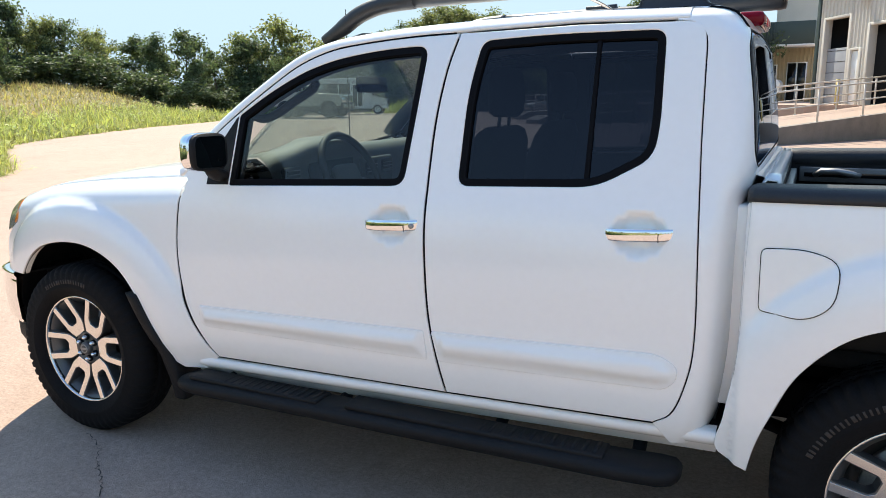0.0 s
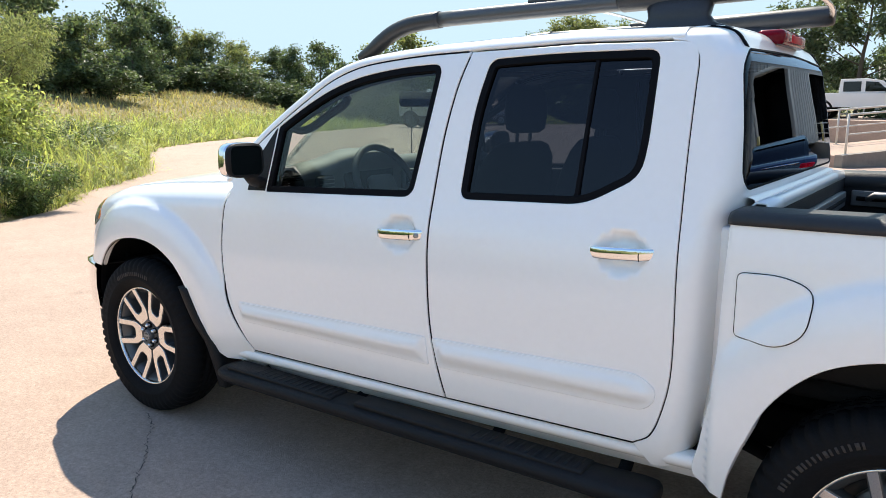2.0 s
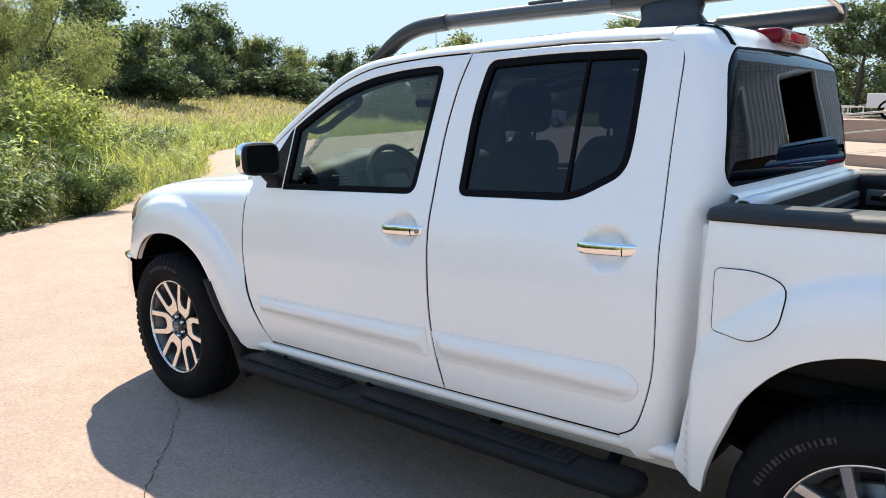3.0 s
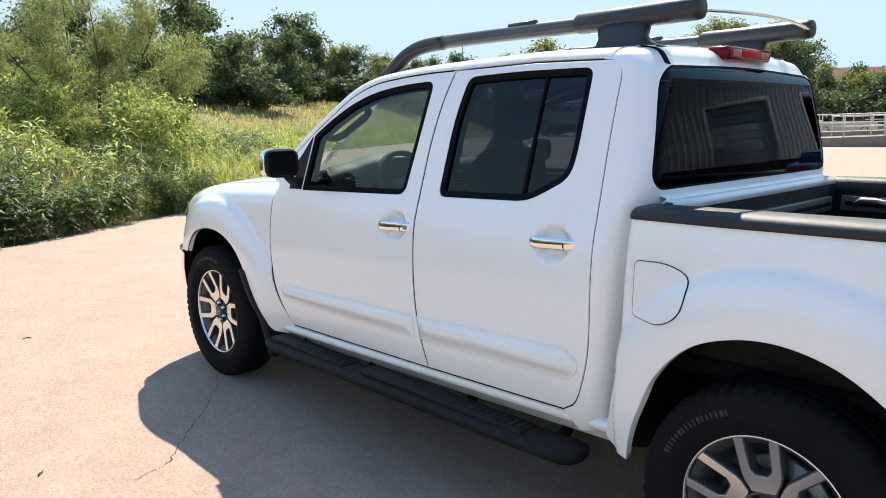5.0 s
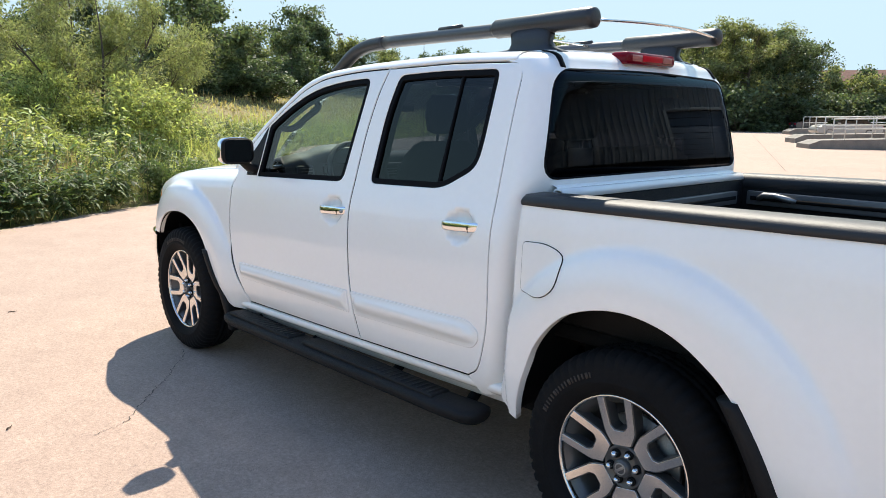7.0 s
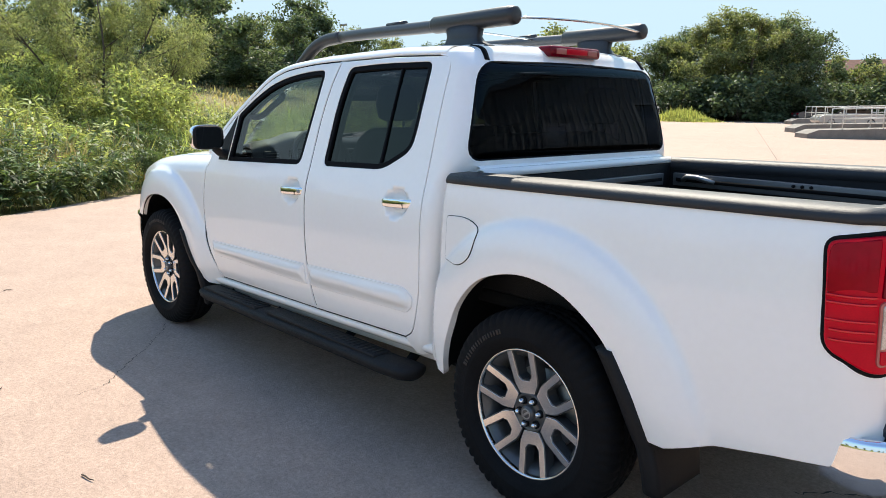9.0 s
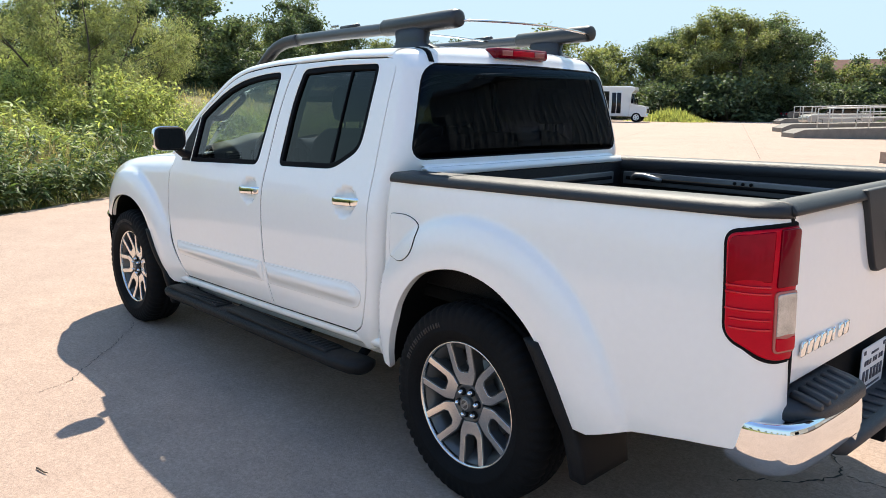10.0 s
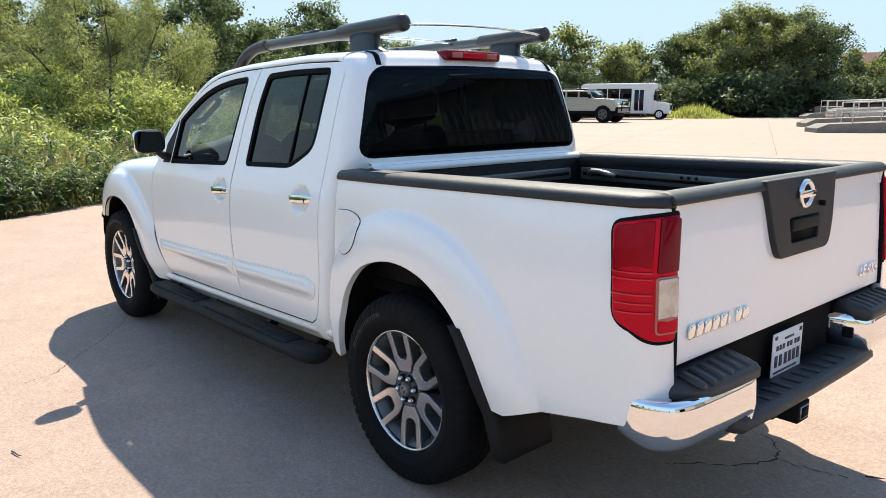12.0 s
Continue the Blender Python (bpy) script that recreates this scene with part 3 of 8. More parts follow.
def shell_point(u, v):
    s, a = (-1 if u < 0 else 1), abs(u)
    if v < 1.58:
        w, z, xb = cab_profile(v), v, cab_back_x(v)
    else:
        w, z = shell_w(v), shell_z(v)
        xb = cab_back_x(min(v, 1.70)) - 0.9 * max(0.0, 0.690 - w) * smooth01((v - 1.62) / 0.06)
    over = smooth01((v - 1.68) / 0.1)
    if a <= SHELL_B:
        y, x = (w - SHELL_AY) * a / SHELL_B, xb - 0.010 * (a / SHELL_B) ** 2
    elif a <= SHELL_B + SHELL_C:
        q = (a - SHELL_B) / SHELL_C * math.pi / 2
        y = w - SHELL_AY * (1 - math.sin(q))
        x = xb - 0.010 - 0.008 * math.sin(q) - SHELL_AX * (1 - math.cos(q))
    else:
        y, x = w, xb - 0.018 - SHELL_AX - (a - SHELL_B - SHELL_C)
    return Vector((x, s * y, z + over * 0.013 * (1 - (y / 0.57) ** 2)))


def shell_place(out=0.0):
    def f(u, v):
        e = 0.004
        n = (shell_point(u + e, v) - shell_point(u - e, v)).cross(shell_point(u, v + e) - shell_point(u, v - e)).normalized()
        p = shell_point(u, v)
        if n.dot(p - Vector((2.1, 0, 1.2))) < 0:
            n = -n
        return tuple(p + n * out), tuple(n)
    return f


def shell_u(x, z):
    return SHELL_B + SHELL_C + cab_back_x(min(z, 1.70)) - 0.018 - SHELL_AX - x


half = [(0.0, 0.90), (0.30, 0.90), (0.60, 0.90), (0.62, 0.66), (0.64, 0.432)] + straight([(shell_u(2.585, 0.43), 0.43), (shell_u(2.52, 0.43), 0.43), (shell_u(2.470, 0.494), 0.494)], 0.03)
half += [(shell_u(x, z), z) for x, z in seam_rear[::-1]] + straight([(shell_u(2.478, 1.692), 1.71), (shell_u(2.478, 1.692), SHELL_TOP)], 0.03) + straight([(0.86, SHELL_TOP), (0.0, SHELL_TOP)], 0.03)
shell_outline = joined(half, [(-u, v) for u, v in half[::-1]])
back_window = rounded([(-0.712, 1.264), (0.712, 1.264), (0.718, 1.50), (0.722, 1.660), (0.0, 1.676), (-0.722, 1.660), (-0.718, 1.50)], [0.075, 0.075, 0.2, 0.075, 0.5, 0.075, 0.2])
cab_back = link_mesh("cab_shell", skin(shell_outline, shell_place(), [back_window], step=0.024, thick=0.02, lip=0.0022), PAINT, truck)
link_mesh("rear_window_seal", skin(shift_loop(back_window, 0.004), shell_place(0.0008), [shift_loop(back_window, -0.004)], step=0.04, thick=0.02, lip=0.0015), RUBBER_SEAL, cab_back)
link_mesh("rear_window", skin(shift_loop(back_window, -0.003), shell_place(-0.001), (), step=0.035, thick=0.005, lip=0.0008), GLASS_REAR, cab_back, "dark tinted rear window")

# the roof skin, let in between the side rails
roof_z = spline([1.15, 1.25, 1.40, 1.80, 2.30, 2.56, 2.66], [1.655, 1.690, 1.718, 1.748, 1.752, 1.748, 1.743])
door_top_z = spline([1.105, 1.235, 1.370, 1.560, 1.746, 2.15, 2.485], [1.592, 1.640, 1.661, 1.677, 1.686, 1.698, 1.692])
rows = []
for x in [1.19, 1.22] + list(np.arange(1.26, 2.52, 0.06)) + [2.53, 2.555]:
    k, lift, away, _ = rail_roll(x)
    xx = min(x, 2.485)
    ze = door_top_z(xx) + lift * 0.985 + 0.0012
    wd = cab_w(min(xx, 2.4), door_top_z(xx) + 0.004) - away * 0.84
    zc = max(roof_z(x), ze + 0.004)
    rows.append([(x + (0.05 * q * q if x < 1.4 else 0.0), wd * q, zc - (zc - ze) * abs(q) ** 2.6) for q in np.linspace(-1, 1, 25)])
part("roof", loft(rows, thick=0.015), PAINT, truck)

rows = [[(cab_back_x(1.2) + dx, y, z) for dx, z in ((0.0, 1.242), (0.022, 1.236), (0.030, 1.222), (0.028, 1.170), (0.0, 1.160))] for y in np.linspace(-0.68, 0.68, 12)]
part("cab_back_ledge", loft(rows), PAINT, truck)
for s in (-1, 1):
    line = [Vector((x, s * 0.546, 1.7365)) for x in (2.28, 2.36, 2.44)]
    for k, v in enumerate(np.linspace(1.787, 1.668, 16)):
        goal = 0.548 + 0.024 * k / 15
        u = min(np.linspace(0.5, 0.9, 240), key=lambda q: abs(abs(shell_point(q, v).y) - goal))
        p, n = shell_place(0.0025)(s * u, v)
        line.append(Vector(p))
    rows = []
    for i, p in enumerate(line):
        t = (line[min(i + 1, len(line) - 1)] - line[max(i - 1, 0)]).normalized()
        side = Vector((0, 1, 0)) - t * t.y
        side.normalize()
        n = t.cross(side) if t.cross(side).x + t.cross(side).z > 0 else side.cross(t)
        rows.append([tuple(p + side * 0.013 - n * 0.012), tuple(p + side * 0.012 + n * 0.001), tuple(p - side * 0.012 + n * 0.001), tuple(p - side * 0.013 - n * 0.012)])
    part("roof_joint_strip", loft(rows, close_v=True), RUBBER_SEAL, truck)

# high brake lamp
lamp = part("brake_lamp", box(2.570, 2.660, -0.182, 0.182, 1.700, 1.750, 0.016, 3), RED_LENS_DARK, truck, "red high-mounted brake lamp")
for y0, y1 in ((-0.150, -0.080), (0.080, 0.150)):
    part("reflector", box(2.656, 2.6625, y0, y1, 1.713, 1.738, 0.002), PINK_LENS, lamp)
part("red_window", box(2.656, 2.6622, -0.075, 0.075, 1.713, 1.738, 0.002), RED_LENS, lamp)

# hood, windscreen, cowl, nose
plan = curve_through([(-0.418, -0.880), (-0.50, -0.860), (-0.61, -0.805), (-0.69, -0.67), (-0.78, -0.46), (-0.825, -0.22), (-0.835, 0.0)], 0.03)
upper = curve_through([(-0.42, -0.79), (-0.50, -0.735), (-0.60, -0.63), (-0.68, -0.48), (-0.74, -0.25), (-0.755, 0.0)], 0.03)
upper = upper + [(x, -y) for x, y in upper[-2::-1]]
plan = plan + [(x, -y) for x, y in plan[-2::-1]]
nose_x = spline([-y for _, y in upper[: len(upper) // 2 + 1]][::-1], [x for x, _ in upper[: len(upper) // 2 + 1]][::-1])
rows = []
for k in range(27):
    y = -0.742 + 1.484 * k / 26
    q = abs(y) / 0.742
    x0 = nose_x(abs(y)) + 0.10
    x1 = 0.625 - 0.06 * q * q * 0 + 0.03 * q
    row = []
    for j in range(22):
        x = x0 + (x1 - x0) * j / 21
        z = fender_top(x) + 0.038 * (1 - q**2.5) - 0.05 * max(0.0, 1 - j / 2.0) ** 2 + 0.010 * smooth01((abs(q - 0.55) < 0.2) * 1.0) * 0
        row.append((x, y, z))
    rows.append(row)
part("hood", loft(rows, thick=0.02), PAINT, truck)
rows = []
for x, y in upper:
    rows.append([(x + 0.26 * (z - 0.73) * 0.55, y, z) for z in np.linspace(0.72, 1.005, 8)])
nose = part("nose_panel", loft(rows, thick=0.02), PAINT, truck)
rows = []
for x, y in plan:
    n = Vector((x + 0.0, y * 1.15, 0)).normalized()
    rows.append([(x + n.x * o, y + n.y * o, z) for o, z in ((-0.04, 0.700), (-0.006, 0.700), (0.008, 0.695), (0.011, 0.680), (0.002, 0.668), (0.004, 0.655), (0.008, 0.58), (0.000, 0.47), (-0.02, 0.44), (-0.04, 0.45))])
part("front_bumper", loft(rows), CHROME, truck, "chrome front bumper")
rows = []
for x, y in plan:
    rows.append([(x + o, y * 0.97, z) for o, z in ((0.02, 0.46), (0.025, 0.36), (0.06, 0.33))])
# added sheet, not a real part: stops sun leaking in above the bumper
part("bumper_light_stop", loft([[(x + 0.012, y * 0.985, 0.692), (x + 0.12, y * 0.86, 0.705), (x + 0.26, y * 0.74, 0.705)] for x, y in plan], thick=0.008), DULL_BLACK, truck)
part("front_valance", loft(rows, thick=0.01), BLACK_PLASTIC, truck)
part("grille", box(-0.765, -0.70, -0.42, 0.42, 0.76, 0.94, 0.01), DULL_BLACK, truck)
for k in range(-2, 3):
    part("grille_bar", box(-0.775, -0.72, k * 0.17 - 0.015, k * 0.17 + 0.015, 0.75, 0.95, 0.006), CHROME, truck)
for s in (-1, 1):
    rows, rows2 = [], []
    half = [p for p in upper if p[1] < -0.46]
    for x, y in half:
        n = Vector((x, y * 1.15, 0)).normalized()
        rows.append([(x + n.x * o + (z - 0.8) * 0.20, s * -(y + n.y * o), z) for o, z in ((0.0, 0.800), (0.012, 0.815), (0.018, 0.86), (0.012, 0.93), (-0.008, 0.995), (-0.04, 1.022))])
    hl = part("headlamp", loft(rows), CLEAR_LENS, truck, "clear wraparound headlamp")
    wrap = link_mesh("side_lens", skin(rounded([(-0.540, 1.012), (-0.436, 1.042), (-0.428, 0.935), (-0.480, 0.895), (-0.570, 0.865)], 0.006), side_place(cab_w, s, -0.003), (), step=0.02, thick=0.02, lip=0.003), CLEAR_LENS, hl)
    link_mesh("turn_signal", skin(rounded([(-0.466, 1.012), (-0.442, 1.020), (-0.436, 0.938), (-0.472, 0.912)], 0.005), side_place(cab_w, s, 0.001), (), step=0.02, thick=0.006, lip=0.002), AMBER_LENS, hl)
rows = []
for k in range(17):
    q = -1 + 2 * k / 16
    row = []
    for j in range(12):
        t = j / 11
        y = q * (0.70 + (0.585 - 0.70) * t)
        x = 0.620 + 0.10 * q * q * (1 - t) + (1.225 - 0.620) * t + 0.06 * q * q * t - 0.03 * math.sin(math.pi * t)
        z = 1.180 + (1.665 - 1.180) * t + 0.018 * math.sin(math.pi * t) + 0.006 * (1 - q * q)
        row.append((x, y, z))
    rows.append(row)
ws = part("windscreen", loft(rows, thick=0.005), GLASS_CLEAR, truck, "clear windscreen")
part("cowl", loft([[(0.585 + 0.07 * q * q, 0.74 * q, 1.170 - 0.01 * abs(q)), (0.70 + 0.10 * q * q, 0.72 * q, 1.182)] for q in np.linspace(-1, 1, 13)], thick=0.01), BLACK_PLASTIC, truck)
for y0 in (-0.35, 0.25):
    part("wiper", tube([(0.66, y0, 1.19), (0.72, y0 + 0.25, 1.245), (0.76, y0 + 0.45, 1.275)], 0.008, 6), DULL_BLACK, truck)

# ---- wheels ----
tyre_profile = [(0.236, 0.004), (0.247, -0.016), (0.252, -0.020), (0.256, -0.026), (0.285, -0.035), (0.290, -0.037), (0.294, -0.035), (0.325, -0.035), (0.352, -0.030), (0.369, -0.018), (0.379, 0.000), (0.3845, 0.022), (0.385, 0.050), (0.377, 0.053), (0.377, 0.060), (0.385, 0.063), (0.386, 0.090), (0.378, 0.093), (0.378, 0.100), (0.386, 0.103), (0.385, 0.128), (0.377, 0.131), (0.377, 0.138), (0.3845, 0.141), (0.3835, 0.160), (0.377, 0.180), (0.366, 0.198), (0.350, 0.214), (0.30, 0.225), (0.236, 0.190)]


def tyre_bmesh():
    rows = []
    n = 232
    for k in range(n):
        a = 2 * math.pi * k / n
        row = []
        for i, (r, h) in enumerate(tyre_profile):
            h = h if h < 0.05 else 0.05 + (h - 0.05) * 0.86
            groove = k % 4 == 0
            if 8 <= i <= 11 or 23 <= i <= 26:
                r -= 0.007 if groove else 0.0
                h += (0.006 if i < 15 else -0.006) if groove else 0.0
            elif 12 <= i <= 22 and i not in (13, 14, 17, 18, 21, 22) and (k + i * 2) % 4 == 0:
                r -= 0.006
            row.append((r * math.cos(a), h, r * math.sin(a)))
        rows.append(row)
    return loft(rows, close_u=True)


def spoke_plate(theta, grow, depth, back):
    """One forked spoke of the wheel: two arms that join towards the hub."""
    g = grow
    out = [(0.070, -0.0345 - g), (0.102, -0.0515 - g), (0.120, -0.0570 - g), (0.234, -0.0655 - g), (0.238, -0.0385 + g), (0.136, -0.0320 + g), (0.120 + g, -0.018 + g), (0.120 + g, 0.018 - g), (0.136, 0.0320 - g), (0.238, 0.0385 - g), (0.234, 0.0655 + g), (0.120, 0.0570 + g), (0.102, 0.0515 + g), (0.070, 0.0345 + g)]
    out = rounded(out, 0.003, 2)
    c, s = math.cos(theta), math.sin(theta)

    def place(u, v):
        q = (u - 0.06) / 0.18
        h = 0.014 - 0.022 * q ** 1.6 + back
        slope = -0.022 * 1.6 * max(q, 0.01) ** 0.6 / 0.18
        n = Vector((slope * c, -1, slope * s)).normalized()
        return (u * c - v * s, h, u * s + v * c), tuple(n)
    return skin(out, place, (), step=0.03, thick=depth, lip=0.002)


def make_wheel(turn):
    rim = part("wheel", spun([(0.2325, 0.014), (0.2325, -0.001), (0.2345, -0.006), (0.236, -0.010), (0.2405, -0.0125), (0.2445, -0.010), (0.2455, -0.002), (0.240, 0.01), (0.240, 0.185)], 72), ALLOY, truck, "forked-spoke alloy wheel")
    part("tyre", tyre_bmesh(), TYRE, rim, "black all-terrain tyre")
    part("barrel", spun([(0.0, 0.135), (0.17, 0.135), (0.198, 0.130), (0.199, 0.06), (0.214, 0.020), (0.2335, 0.006)], 64), ALLOY_DARK, rim)
    part("brake_disc", spun([(0.0, 0.09), (0.155, 0.09), (0.158, 0.094), (0.158, 0.108), (0.08, 0.11)], 40), STEEL, rim)
    for k in range(6):
        th = radians(60 * k + turn)
        link_mesh("spoke", spoke_plate(th, 0.0, 0.005, 0.0), ALLOY, rim)
        link_mesh("spoke_flank", spoke_plate(th, 0.0035, 0.045, 0.0035), ALLOY_DARK, rim)
    part("hub", spun([(0.0, 0.018), (0.030, 0.016), (0.036, 0.020), (0.060, 0.022), (0.066, 0.016), (0.071, 0.015), (0.074, 0.022), (0.074, 0.09)], 40), ALLOY_DARK, rim)
    part("hub_cap", spun([(0.0, -0.006), (0.020, -0.005), (0.027, -0.002), (0.030, 0.004), (0.030, 0.02)], 32), ALLOY_DARK, rim)
    cap = moved(spun([(0.0145, 0.0), (0.018, -0.0035), (0.021, 0.0)], 24), Matrix.Translation((0, -0.004, 0)))
    add(cap, box(-0.022, 0.022, -0.007, -0.003, -0.0045, 0.0045, 0.001))
    part("emblem", cap, STEEL, rim)
    for k in range(6):
        a = radians(60 * k + turn + 30)
        # black disc round each nut paints the shade of its recess
        part("lug_socket_shade", moved(spun([(0.0, 0.0155), (0.0135, 0.0155), (0.0150, 0.0135), (0.0150, 0.02)], 18), Matrix.Translation((0.049 * math.cos(a), 0, 0.049 * math.sin(a)))), DULL_BLACK, rim)
        part("lug_nut", moved(spun([(0.0, -0.006), (0.005, -0.005), (0.0095, 0.001), (0.0095, 0.026)], 12), Matrix.Translation((0.049 * math.cos(a), 0, 0.049 * math.sin(a)))), CHROME, rim)
    for k in range(17):
        a0 = radians(118 - 2.9 * k)
        a1 = a0 - radians(1.1 if k % 5 else 1.9)
        rows = []
        for q in np.linspace(0, 1, 4):
            a = a0 + (a1 - a0) * q
            rows.append([(r * math.cos(a), h, r * math.sin(a)) for r, h in ((0.303, -0.0335), (0.304, -0.0368), (0.3215, -0.0368), (0.3225, -0.0335))])
        part("raised_mark", loft(rows, close_v=True), TYRE_MARK, rim)
    return rim


wheel = make_wheel(0.0)
wheel.matrix_basis = pose(0.0, -0.885, 0.385, 0, -4, 0)
rear_wheel = copy_thing(wheel, pose(3.188, -0.885, 0.385, 0, -40, 0))
copy_thing(wheel, pose(0.0, 0.885, 0.385, 0, 0, 180))
copy_thing(wheel, pose(3.2, 0.885, 0.385, 0, 25, 180))

# ---- inner wheel arches, mud flaps, chassis ----
for s in (-1, 1):
    for arch, cx in ((front_arch, 0.0), (rear_arch, 3.2)):
        rows = []
        w = cab_w if cx < 1 else bed_w
        for x, z in arch:
            dx, dz = x - cx, z - 0.385
            rows.append([(x, s * (w(x, z) - 0.004), z), (x + dx * 0.02, s * (w(x, z) - 0.030), z + 0.006), (x + dx * 0.10, s * 0.80, z + max(dz, 0) * 0.10 + 0.01), (x + dx * 0.12, s * 0.52, z + max(dz, 0) * 0.12 + 0.01)]
                        + ([(cx + dx * 0.3, s * 0.50, 0.40 + max(dz, 0) * 0.3)] if cx < 1 else []))
        part("wheel_arch_liner", loft(rows), DULL_BLACK, truck)
    for pts in ([(0.385, 0.690), (0.430, 0.600), (0.470, 0.520), (0.505, 0.450), (0.525, 0.400), (0.540, 0.330), (0.548, 0.235)], [(3.555, 0.735), (3.600, 0.665), (3.645, 0.585), (3.690, 0.480), (3.715, 0.420), (3.728, 0.360), (3.735, 0.285)]):
        rows = []
        w = cab_w if pts[0][0] < 1 else bed_w
        for i, (x, z) in enumerate(curve_through(pts, 0.03)):
            wy = (w(x, max(z, 0.44)) + 0.010) if z > 0.44 else w(x, 0.44) + 0.010 - 0.03 * smooth01((0.44 - z) / 0.25)
            rows.append([(x - 0.050, s * (wy - 0.030), z), (x - 0.046, s * (wy - 0.006), z), (x - 0.030, s * wy, z), (x + 0.008, s * (wy + 0.001), z), (x + 0.016, s * (wy - 0.012), z), (x + 0.014, s * (wy - 0.025), z), (x + 0.010, s * 0.64, z), (x - 0.004, s * 0.64, z)])
        part("mud_flap", loft(rows, close_v=True), BLACK_PLASTIC, truck, "black moulded mud flap")
    part("frame_rail", box(-0.6, 4.2, s * 0.38, s * 0.48, 0.42, 0.56, 0.01), DULL_BLACK, truck)
part("underbody", box(0.55, 2.66, -0.78, 0.78, 0.44, 0.50, 0.02), DULL_BLACK, truck)
part("bed_underside", box(2.72, 4.22, -0.74, 0.74, 0.70, 0.76, 0.02), DULL_BLACK, truck)
for s in (-1, 1):
    leaf = [(2.62, s * 0.53, 0.47), (2.85, s * 0.53, 0.40), (3.2, s * 0.53, 0.345), (3.55, s * 0.53, 0.41), (3.82, s * 0.53, 0.50)]
    part("leaf_spring", tube(curve_through(leaf, 0.08), 0.034, 8, 0.6), DULL_BLACK, truck)
    part("damper", tube([(3.12, s * 0.60, 0.36), (3.05, s * 0.50, 0.72)], 0.03, 10), DULL_BLACK, truck)
# added plates mask the bright ground beyond; the lower one leaves a lit slit
for x0, x1, z1 in ((2.76, 3.0, 0.77), (3.0, 3.14, 0.70), (3.14, 3.72, 0.77)):
    part("arch_light_mask", box(x0, x1, -0.51, -0.495, 0.59, z1), DULL_BLACK, truck)
for x in (2.95, 3.62):
    part("frame_crossmember", box(x, x + 0.09, -0.44, 0.44, 0.52, 0.62, 0.012), DULL_BLACK, truck)
part("fuel_tank", box(1.6, 2.65, -0.62, -0.10, 0.30, 0.46, 0.05), DULL_BLACK, truck)
part("spare_wheel", moved(spun([(0.0, -0.1), (0.2, -0.1), (0.33, -0.09), (0.36, 0.0), (0.33, 0.09), (0.0, 0.1)], 32), Matrix.Translation((3.82, 0, 0.44)) @ Matrix.Rotation(math.pi / 2, 4, "X")), TYRE, truck)
part("rear_axle", tube([(3.2, -0.7, 0.385), (3.2, -0.14, 0.385), (3.2, 0.0, 0.385), (3.2, 0.14, 0.385), (3.2, 0.7, 0.385)], [0.045, 0.05, 0.14, 0.05, 0.045], 12), DULL_BLACK, truck)
part("engine_block", box(-0.55, 0.55, -0.48, 0.48, 0.45, 1.00, 0.05), DULL_BLACK, truck)
# four added blockers inside the nose keep sun streaks out of the truck's shadow
part("fender_light_stop", box(-0.42, 0.56, -0.73, 0.73, 0.885, 0.985, 0.02), DULL_BLACK, truck)
part("nose_light_stop", box(-0.66, -0.40, -0.56, 0.56, 0.48, 0.93, 0.03), DULL_BLACK, truck)
part("nose_light_curtain", loft([[(x + 0.035, y * 0.94, z) for z in (0.42, 0.70, 0.98)] for x, y in upper], thick=0.02), DULL_BLACK, truck)
part("headlamp_light_stop", box(-0.53, -0.36, -0.72, 0.72, 0.80, 0.96, 0.02), DULL_BLACK, truck)
part("exhaust_pipe", tube([(1.0, 0.35, 0.36), (2.9, 0.38, 0.36), (3.3, 0.45, 0.62), (4.0, 0.55, 0.40)], 0.03, 10), STEEL, truck)

# ---- side steps ----
for s in (-1, 1):
    rows = []
    for x in [0.575, 0.580, 0.60, 0.64] + list(np.arange(0.70, 2.46, 0.08)) + [2.50, 2.54, 2.557, 2.562]:
        e = min(x - 0.570, 2.567 - x)
        k = math.sqrt(max(0.02, 1 - max(0.0, 1 - e / 0.055) ** 2))
        yc = 0.885 - 0.02 * max(0.0, 1 - e / 0.12)
        zc = 0.338 + (x - 0.6) * 0.010
        rows.append([(x, s * (yc + 0.078 * k * math.cos(a)), zc + (0.046 * k * math.sin(a) if math.sin(a) < 0 else 0.030 * k * math.sin(a) ** 0.6)) for a in (2 * math.pi * j / 20 for j in range(20))])
    step = part("side_step", loft(rows, close_v=True), BLACK_PLASTIC, truck, "scuffed black tubular side step")
    for x0, x1 in ((0.66, 1.28), (1.40, 2.34)):
        pad = box(x0, x1, s * 0.835, s * 0.935, 0.364 + (x0 - 0.6) * 0.010, 0.375 + (x1 - 0.6) * 0.010, 0.006)
        for xx in np.arange(x0 + 0.03, x1 - 0.02, 0.035):
            add(pad, box(xx, xx + 0.012, s * 0.845, s * 0.925, 0.370 + (xx - 0.6) * 0.010, 0.3795 + (xx - 0.6) * 0.010))
        part("step_pad", pad, BLACK_PLASTIC, step)
    for x in (0.78, 1.32, 1.95, 2.42):
        part("bracket", tube([(x, s * 0.88, 0.33), (x, s * 0.80, 0.35), (x, s * 0.72, 0.42), (x, s * 0.60, 0.47)], 0.022, 8), DULL_BLACK, step)

